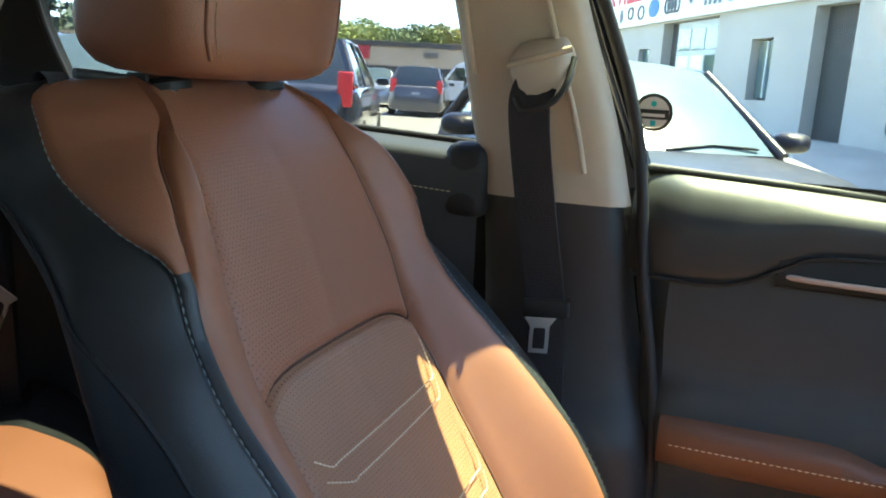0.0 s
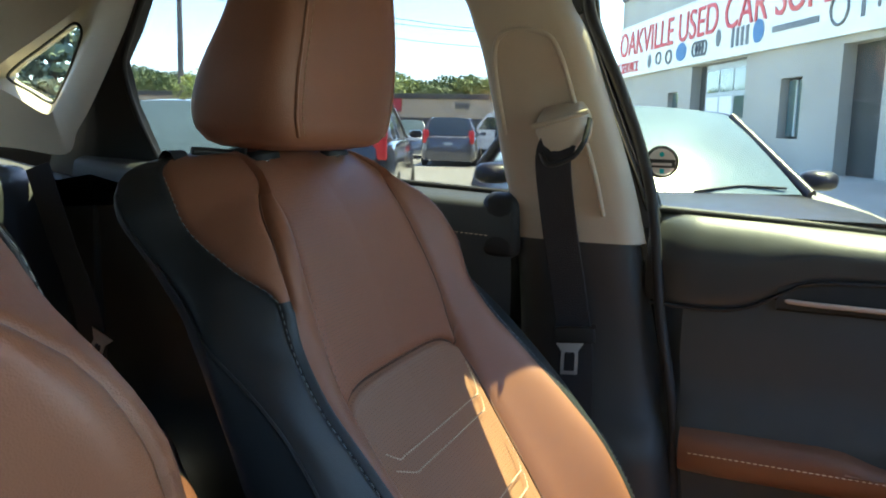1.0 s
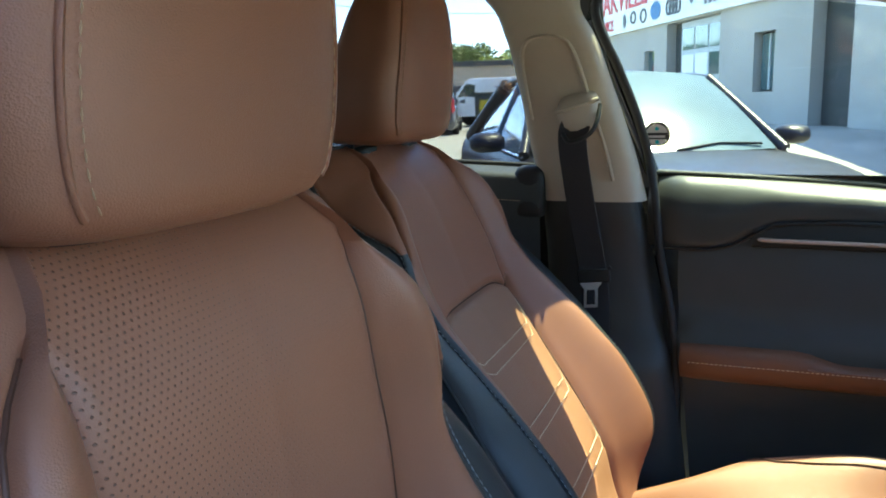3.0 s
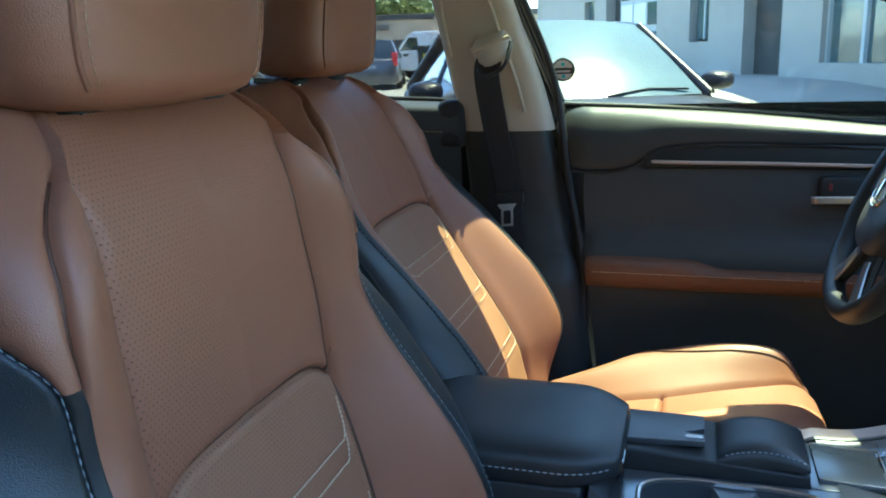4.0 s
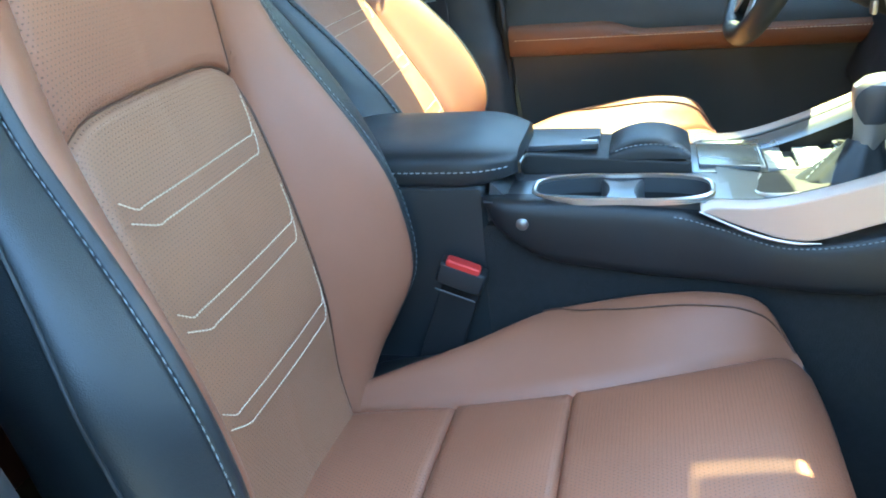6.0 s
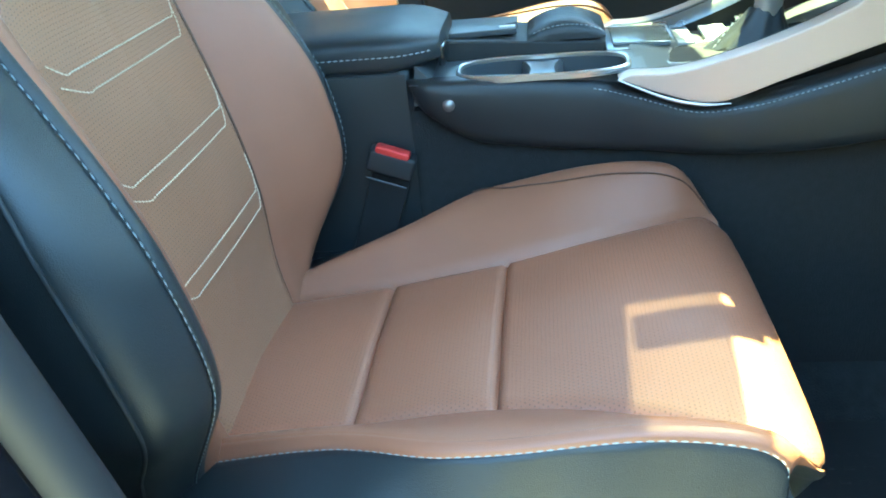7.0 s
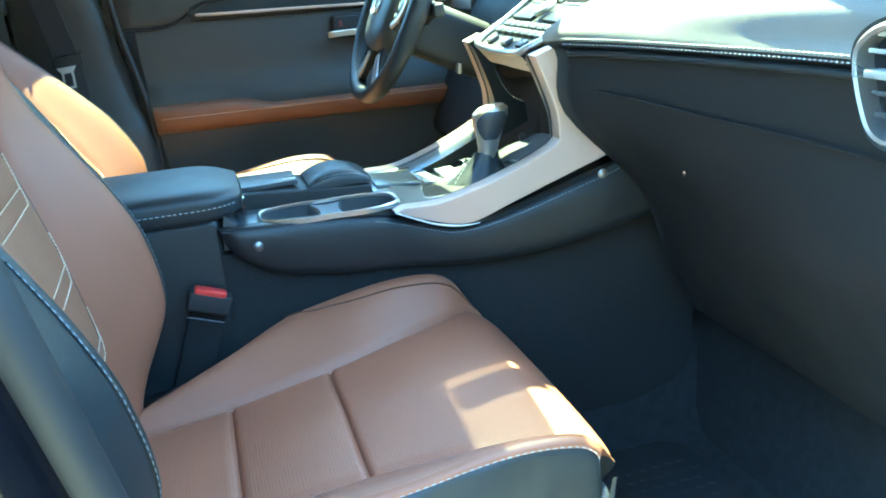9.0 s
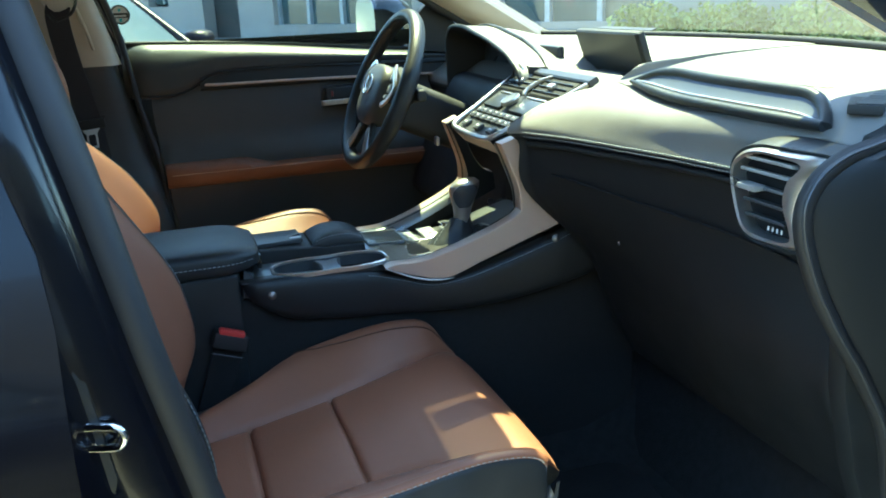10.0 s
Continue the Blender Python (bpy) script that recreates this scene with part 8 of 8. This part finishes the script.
def dealer_building():
    b = thing("dealer_building", "grey stucco car dealer building with a long white sign", "building")
    holes = [(4.34, 5.10, 1.85, 2.46), (5.96, 9.05, 0.0, 3.06), (10.64, 11.47, 1.29, 2.49), (12.77, 14.0, 0.0, 2.97), (15.1, 18.6, 0.9, 3.0), (19.4, 22.6, 0.9, 3.0)]
    cuts = [-0.05] + [c for h in holes for c in h[:2]] + [27.0]
    for k in range(0, len(cuts), 2):
        part("wall", plate(cuts[k], cuts[k + 1], -0.3, 5.6, -0.4, 0.0), "stucco", b, "grey stucco wall")
    for u0, u1, h0, h1 in holes:
        part("wall", plate(u0, u1, h1, 5.6, -0.4, 0.0), "stucco", b, "grey stucco wall above an opening")
        if h0 > 0.1:
            part("wall", plate(u0, u1, -0.3, h0, -0.4, 0.0), "stucco", b, "grey stucco wall below an opening")
        # shallow plate whose dark colour stands for the shaded room behind
        part("opening_back", plate(u0, u1, max(h0, -0.3), h1, -0.30, -0.26), "opening_shade", b, "dark plate coloured as the shade inside the opening")
    part("side_wall", moved(plate(0, 9, -0.3, 5.6, -0.2, 0.2), Matrix.Translation(FA) @ Matrix.Rotation(radians(90), 4, "Z") @ Matrix.Translation(-FA)), "stucco", b, "grey stucco side wall")
    part("parapet", plate(-0.15, 27.1, 5.55, 5.75, -0.5, 0.08), "dark_parapet", b, "dark parapet cap")
    # garage door with glazed rows
    g = part("garage_door", plate(6.55, 9.0, 0.5, 3.04, -0.22, -0.16), "frame_grey", b, "pale sectional garage door")
    for r, h in enumerate((1.05, 1.72, 2.36)):
        for c in range(3):
            part("pane", plate(6.65 + c * 0.78, 7.33 + c * 0.78, h, h + 0.52, -0.155, -0.145), ("door_glass", "sign_white", "door_glass")[r] if c < 2 else "door_glass", g, "glazed panel")
    w = part("window", plate(10.72, 11.42, 1.34, 2.44, -0.16, -0.14), "door_glass", b, "narrow dark window")
    part("window_frame", plate(11.05, 11.10, 1.34, 2.44, -0.14, -0.11), "frame_grey", w)
    part("window", plate(4.38, 5.06, 1.88, 2.44, -0.14, -0.12), "door_glass", b, "small window")
    d = part("door", plate(13.25, 13.95, 0.6, 2.9, -0.34, -0.31), "door_glass", b, "green glass entrance door")
    part("door_frame", plate(13.18, 13.26, 0.6, 2.95, -0.34, -0.28), "frame_grey", d, "pale door frame")
    part("door_frame", plate(13.92, 14.0, 0.6, 2.95, -0.34, -0.28), "frame_grey", d, "pale door frame")
    for a, c in ((15.1, 18.6), (19.4, 22.6)):
        s = part("shop_window", plate(a, c, 0.9, 3.0, -0.20, -0.17), "door_glass", b, "large dark shop window")
        n = 4
        for k in range(n + 1):
            u = a + (c - a) * k / n
            part("mullion", plate(u - 0.04, u + 0.04, 0.9, 3.0, -0.17, -0.10), "frame_grey", s, "grey mullion")
    # sign board
    sb = part("sign_board", plate(-0.05, 24.0, 3.10, 4.66, 0.02, 0.12), "sign_white", b, "long white sign board with red lettering")
    def words(text, u, h, size, mt):
        cu = bpy.data.curves.new("lettering", "FONT")
        cu.body, cu.size, cu.extrude = text, size, 0.012
        tmp = bpy.data.objects.new("tmp", cu)
        scene.collection.objects.link(tmp)
        me = bpy.data.meshes.new_from_object(tmp.evaluated_get(bpy.context.evaluated_depsgraph_get()))
        bpy.data.objects.remove(tmp)
        m = Matrix((FU, Vector((0, 0, 1)), FN)).transposed().to_4x4()
        m.translation = face(u, h, 0.135)
        me.transform(m)
        me.materials.clear()
        part("lettering", me, mt, sb, "red lettering")
    words("OAKVILLE USED CAR SUPE", 0.10, 3.74, 1.06, "sign_red")
    words("E SERVICE", 0.0, 3.22, 0.46, "sign_red")
    # makers' marks as plain shapes
    def ring(u, h, ru, rh, mt, fill=False):
        pts = [face(u + 0.85 * ru * math.cos(a), h - 0.13 + 0.78 * rh * math.sin(a), 0.13) for a in np.linspace(0, 2 * math.pi, 25)[:-1]]
        part("emblem", slab(pts, FN, 0.01) if fill else tube(pts, 0.03, 6, True), mt, sb, "plain emblem")
    ring(3.0, 3.55, 0.16, 0.25, "sign_grey", True)
    ring(3.75, 3.58, 0.22, 0.20, "sign_grey")
    ring(4.55, 3.55, 0.24, 0.22, "sign_grey")
    ring(5.45, 3.60, 0.42, 0.30, "sign_blue", True)
    for k in range(4):
        ring(6.35 + 0.2 * k, 3.58, 0.16, 0.22, "sign_grey")
    ring(7.75, 3.72, 0.14, 0.26, "sign_grey", True)
    for k in range(4):
        part("emblem", plate(8.45 + 0.24 * k, 8.58 + 0.24 * k, 3.30, 3.72, 0.121, 0.135), "sign_grey", sb, "plain dark bar")
    ring(9.75, 3.66, 0.28, 0.32, "sign_blue", True)
    part("emblem", plate(10.35, 12.1, 3.42, 3.54, 0.121, 0.135), "sign_grey", sb, "plain dark bar")
    ring(12.75, 3.70, 0.32, 0.36, "sign_grey")
    part("emblem", plate(13.4, 13.5, 3.34, 3.78, 0.121, 0.135), "sign_grey", sb, "plain dark bar")
    for k in range(4):
        part("emblem", plate(13.85 + 0.32 * k, 13.92 + 0.32 * k, 3.44, 3.70, 0.121, 0.135), "sign_grey", sb, "plain dark bar")


dealer_building()


def low_building():
    b = thing("low_building", "long low tan building with a dark roof edge and red sign", "building")
    def bx(x0, x1, y0, y1, z0, z1):
        return rbox((x1 - x0, y1 - y0, z1 - z0), 0.02, 1, ((x0 + x1) / 2, (y0 + y1) / 2, (z0 + z1) / 2))
    turn = Matrix.Translation((-16, 42, 0)) @ Matrix.Rotation(radians(3), 4, "Z")
    part("wall", moved(bx(-34, 20, 0, 10, 0, 2.95), turn), "tan_wall", b, "tan plaster wall")
    # plain dark strip that puts the shop fronts' shade on the wall
    part("base_band", moved(bx(-34, 20, -0.03, 0.1, 0, 1.9), turn), "dark_parapet", b, "dark band coloured for the shade over the shop fronts")
    part("roof_edge", moved(bx(-34.2, 20.2, -0.15, 10.2, 2.95, 3.22), turn), "dark_parapet", b, "dark roof edge")
    part("lamp_box", moved(bx(-0.4, 0.4, -0.12, 0.0, 2.42, 2.72), turn), "pole_wood", b, "small brown wall box")
    s = part("sign", moved(bx(-7.6, -3.6, -0.10, -0.02, 2.25, 2.98), turn), "sign_red", b, "red sign with unreadable white lettering")
    for k in range(6):
        part("lettering_bar", moved(bx(-6.9 + 0.45 * k, -6.6 + 0.45 * k, -0.125, -0.105, 2.52, 2.78), turn), "sign_white", s)
    return b


low_building()


def leaf_mesh(blobs, count, size, seed):
    """Small leaf clumps scattered through blobs (centre, radii), denser near their surface."""
    rng = np.random.default_rng(seed)
    n = count
    vol = np.array([b[1][0] * b[1][1] for b in blobs])
    pick = rng.choice(len(blobs), n, p=vol / vol.sum())
    c = np.array([blobs[i][0] for i in pick], float)
    r = np.array([blobs[i][1] for i in pick], float)
    d = rng.normal(size=(n, 3))
    d /= np.linalg.norm(d, axis=1)[:, None]
    p = c + d * r * (0.45 + 0.62 * rng.random((n, 1)) ** 0.6)
    a = rng.normal(size=(n, 3))
    a /= np.linalg.norm(a, axis=1)[:, None]
    b = np.cross(a, rng.normal(size=(n, 3)))
    b /= np.linalg.norm(b, axis=1)[:, None]
    s = size * (0.5 + rng.random((n, 1)))
    quad = np.stack([p - a * s, p + b * s * 0.6, p + a * s, p - b * s * 0.6], 1).reshape(-1, 3)
    me = bpy.data.meshes.new("leaves")
    me.from_pydata(quad.tolist(), [], np.arange(4 * n).reshape(-1, 4).tolist())
    return me


def tree(at, height, spread, leaf, seed, label, count=2600, size=0.22):
    rng = random.Random(seed)
    t = thing("tree", label, "tree", (at[0], at[1], 0), "trees behind the lot")
    part("trunk", tube(along([(0, 0, -0.1), (0.05, 0.02, height * 0.3), (-0.05, 0.08, height * 0.6), (0.0, 0.0, height * 0.85)], 12), [0.16 * height / 6 * (1 - 0.075 * k) for k in range(12)], 8), "bark", t, "brown trunk")
    blobs = []
    for k in range(9):
        a = k * 2.4 + rng.random()
        rr = spread * (0.15 + 0.5 * rng.random())
        z = height * (0.45 + 0.42 * rng.random())
        q = (rr * math.cos(a), rr * math.sin(a), z)
        blobs.append((q, (spread * (0.28 + 0.2 * rng.random()), spread * (0.28 + 0.2 * rng.random()), height * (0.12 + 0.08 * rng.random()))))
        part("limb", tube([(0, 0, height * 0.35), (q[0] * 0.5, q[1] * 0.5, z * 0.8), q], [0.07, 0.045, 0.02], 6), "bark", t, "brown limb")
    part("crown", leaf_mesh(blobs, count, size, seed), leaf, t, "green leafy crown")
    return t


def spruce(at, height, seed):
    t = thing("tree", "dark green spruce tree beside the lot", "tree", (at[0], at[1], 0), "trees behind the lot")
    part("trunk", tube([(0, 0, 0), (0, 0, height)], [0.16, 0.02], 8), "bark", t, "brown trunk")
    blobs = []
    for k in range(16):
        z = height * (0.08 + 0.9 * k / 15)
        r = 0.30 * height * (1 - 0.92 * k / 15)
        for j in range(5):
            a = j * 1.257 + k * 0.7
            blobs.append(((r * 0.6 * math.cos(a), r * 0.6 * math.sin(a), z), (r * 0.5, r * 0.5, height * 0.02)))
    part("crown", leaf_mesh(blobs, 5000, 0.13, seed), "leaf_spruce", t, "drooping needle branches")


spruce((-16.2, 14.6), 6.5, 11)
tree((-19.3, 13.6), 3.0, 1.6, "leaf_light", 12, "bright green young tree beside the spruce", 1500, 0.12)
for k, (x, y, h, sp, lf) in enumerate(((-56, 62, 9.5, 5, "leaf_dark"), (-51, 58, 8.5, 5, "leaf_dark"), (-47, 63, 8.0, 4.5, "leaf_light"), (-43, 60, 7.2, 4.5, "leaf_light"), (-38, 62, 7.5, 5, "leaf_dark"), (-34, 64, 7.8, 5, "leaf_light"),
                                      (-30, 62, 7.0, 5, "leaf_light"), (-26, 63, 7.0, 5, "leaf_dark"), (-22.5, 64, 7.0, 4.5, "leaf_light"), (-18.5, 62, 6.4, 4, "leaf_light"), (-15, 63, 6.2, 4, "leaf_dark"))):
    tree((x, y), h * (0.80 if x > -36 else 0.68), sp, lf, 20 + k, "leafy green tree behind the lot", 7000, 0.15)
tree((-27.5, 36), 4.6, 3.2, "leaf_light", 50, "bright green tree beside the lot", 7000, 0.085)
tree((-24.0, 35), 4.2, 2.4, "leaf_light", 51, "bright green tree beside the lot", 6000, 0.085)
# hedge and lawn beyond the windshield
rngb = [((5.35 + 0.15 * k, 6.95 - 0.27 * k, 0.74 + 0.06 * math.sin(k * 2.1)), (0.30, 0.30, 0.34)) for k in range(10)]
tagged(single("hedge", leaf_mesh(rngb, 11000, 0.028, 70), "leaf_light", "bright green hedge along the dealer building", "hedge"), kind="stuff")


def utility_pole(x, y):
    p = thing("utility_pole", "wooden utility pole with a crossarm and wires", "utility pole", (x, y, 0))
    part("pole", tube([(0, 0, 0), (0.05, 0, 6), (0, 0, 12.5)], [0.20, 0.17, 0.13], 10), "pole_wood", p, "grey wooden pole")
    part("crossarm", rbox((2.4, 0.12, 0.14), 0.02, 1, (0, -0.15, 10.4)), "pole_wood", p, "wooden crossarm")
    part("transformer", lathe([(0, 0), (0.26, 0), (0.28, 0.1), (0.28, 0.8), (0.2, 0.95), (0, 0.98)], (-0.4, -0.2, 8.9), 16), "car_silver", p, "grey transformer can")
    for dx in (-1.1, 0, 1.1):
        part("insulator", lathe([(0, 0), (0.05, 0), (0.05, 0.14), (0, 0.16)], (dx, -0.15, 10.47), 8), "sign_grey", p)
    return p


utility_pole(-33.6, 40)


def cable(a, b, sag, r, name, label, mt="tyre"):
    pts = [Vector(a).lerp(Vector(b), t) - Vector((0, 0, sag * 4 * t * (1 - t))) for t in np.linspace(0, 1, 16)]
    return single(name, tube(pts, r, 5), mt, label, "cable", group="overhead cables")


for dz, dx in ((10.5, -1.1), (10.5, 1.1), (9.4, 0.0)):
    cable((-34.2 + dx, 40, dz), (-10 + dx, 62, dz - 1.5), 1.6, 0.022, "overhead_cable", "dark overhead cable sagging between poles")
    cable((-34.2 + dx, 40, dz), (-75 + dx, 38, dz), 1.6, 0.022, "overhead_cable", "dark overhead cable sagging between poles")
# string of small pennants
_a, _b = Vector((-34.2, 40, 10.0)), Vector((-13.0, 21.0, 7.6))
_ps = thing("pennant_string", "string of small coloured pennants over the lot", "pennants")
part("cord", tube([_a.lerp(_b, t) - Vector((0, 0, 1.2 * 4 * t * (1 - t))) for t in np.linspace(0, 1, 24)], 0.012, 5), "sign_white", _ps, "thin white cord")
for k in range(44):
    t = (k + 0.5) / 44
    q = _a.lerp(_b, t) - Vector((0, 0, 4.8 * t * (1 - t)))
    d = (_b - _a).normalized() * 0.14
    part("pennant", slab([q - d, q + d, q - Vector((0, 0, 0.42))], (0.6, 0.7, 0), 0.006), ("sign_red", "sign_white", "sticker_cyan")[k % 3], _ps)


def feather_flag(x, y):
    f = thing("feather_flag", "tall red and white feather flag with a small red leaf shape", "flag", (x, y, 0))
    part("mast", tube([(0, 0, 0), (0, 0, 3.0), (0.05, 0, 4.4)], 0.02, 8), "sign_grey", f, "dark mast")
    for z0, z1, mt in ((1.9, 2.75, "sign_white"), (2.75, 4.0, "sign_red")):
        rows = [[Vector((-0.02 - wd * k, 0.03 * math.sin(3 * z + 4 * k), z)) for k in np.linspace(0, 1, 7)] for z, wd in ((z, 0.58 - 0.11 * (z - 1.9)) for z in np.linspace(z0, z1, 10))]
        part("cloth", sheet(rows), mt, f, "white cloth" if mt == "sign_white" else "red cloth")
    lf = [(-0.30 + 0.17 * (0.55 + 0.45 * abs(math.cos(2.5 * a))) * math.cos(a), -0.035, 2.36 + 0.19 * (0.55 + 0.45 * abs(math.cos(2.5 * a))) * math.sin(a)) for a in np.linspace(0, 2 * math.pi, 31)[:-1]]
    part("leaf_shape", slab(lf, (0, -1, 0), 0.01), "sign_red", f, "red leaf shape")


feather_flag(-13.9, 22.0)
# behind the camera, unseen: a car and wall added to darken the paint's reflections
vehicle("suv", "unseen dark sport utility vehicle added on the passenger side for reflections", "car", (-1.0, -3.7), (1.0, 0.05), (4.8, 1.95, 1.75, 1.12, 1.08, 1.05, 0.42, -1.6, -2.1), "car_dark", "screen_dark")
single("backdrop", rbox((60, 0.4, 8.0), 0.05, 1, (0, -16, 4.0)), "backdrop_dark", "unseen dark grey wall added across the lot for reflections", "wall", kind="structure")


# ---------------------------------------------------------------- the car's own outer body, plain
def outer_body():
    c = thing("car_body", "plain black painted front and rear body of the car", "car body", kind="structure")
    hood = [[Vector((1.38 + 0.92 * t, 0.74 * k * (1 - 0.10 * t ** 3), 1.10 - 0.13 * t - 0.20 * max(0, t - 0.8) ** 1.5 * 4 - 0.05 * abs(k) ** 3 + 0.012 * math.cos(k * 4))) for k in np.linspace(-1, 1, 21)] for t in np.linspace(0, 1, 16)]
    part("hood", sheet(hood), "black_paint", c, "black painted hood")
    for s in (1, -1):
        rows = []
        for z in np.linspace(0.30, 1.04, 12):
            rows.append([Vector((x, s * (0.74 + 0.13 * math.sin(math.pi * min(1, max(0.05, (1.10 - z) / 0.5)) * 0.5) - 0.16 * max(0, (x - 1.85) / 0.5) ** 2), z)) for x in np.linspace(1.06, 2.34, 22) if True])
        part("fender", sheet(rows), "black_paint", c, "black painted front fender")
        for x in (1.72, -1.02):
            w = part("wheel", lathe([(0.20, -0.10), (0.33, -0.11), (0.36, -0.08), (0.36, 0.08), (0.33, 0.11), (0.20, 0.10)], (x, s * 0.82, 0.36), 32, "y"), "tyre", c, "black tyre")
            part("rim", lathe([(0.0, -0.06), (0.22, -0.08), (0.24, -0.105), (0.24, 0.105), (0.22, 0.08), (0.0, 0.06)], (x, s * 0.82, 0.36), 24, "y"), "car_silver", w, "alloy rim")
    part("front_bumper", sheet([[Vector((2.30 + 0.14 * math.cos(k * 1.3) - 0.10 * (z > 0.8) * (z - 0.8) * 5, 0.80 * math.sin(k * 1.45) / math.sin(1.45), z)) for k in np.linspace(-1, 1, 21)] for z in np.linspace(0.25, 0.95, 10)]), "black_paint", c, "black painted front bumper")
    part("rear_bumper", sheet([[Vector((-2.0 - 0.12 * math.cos(k * 1.4), 0.82 * math.sin(k * 1.45) / math.sin(1.45), z)) for k in np.linspace(-1, 1, 17)] for z in np.linspace(0.28, 1.12, 8)]), "black_paint", c, "black painted tailgate and bumper")


outer_body()
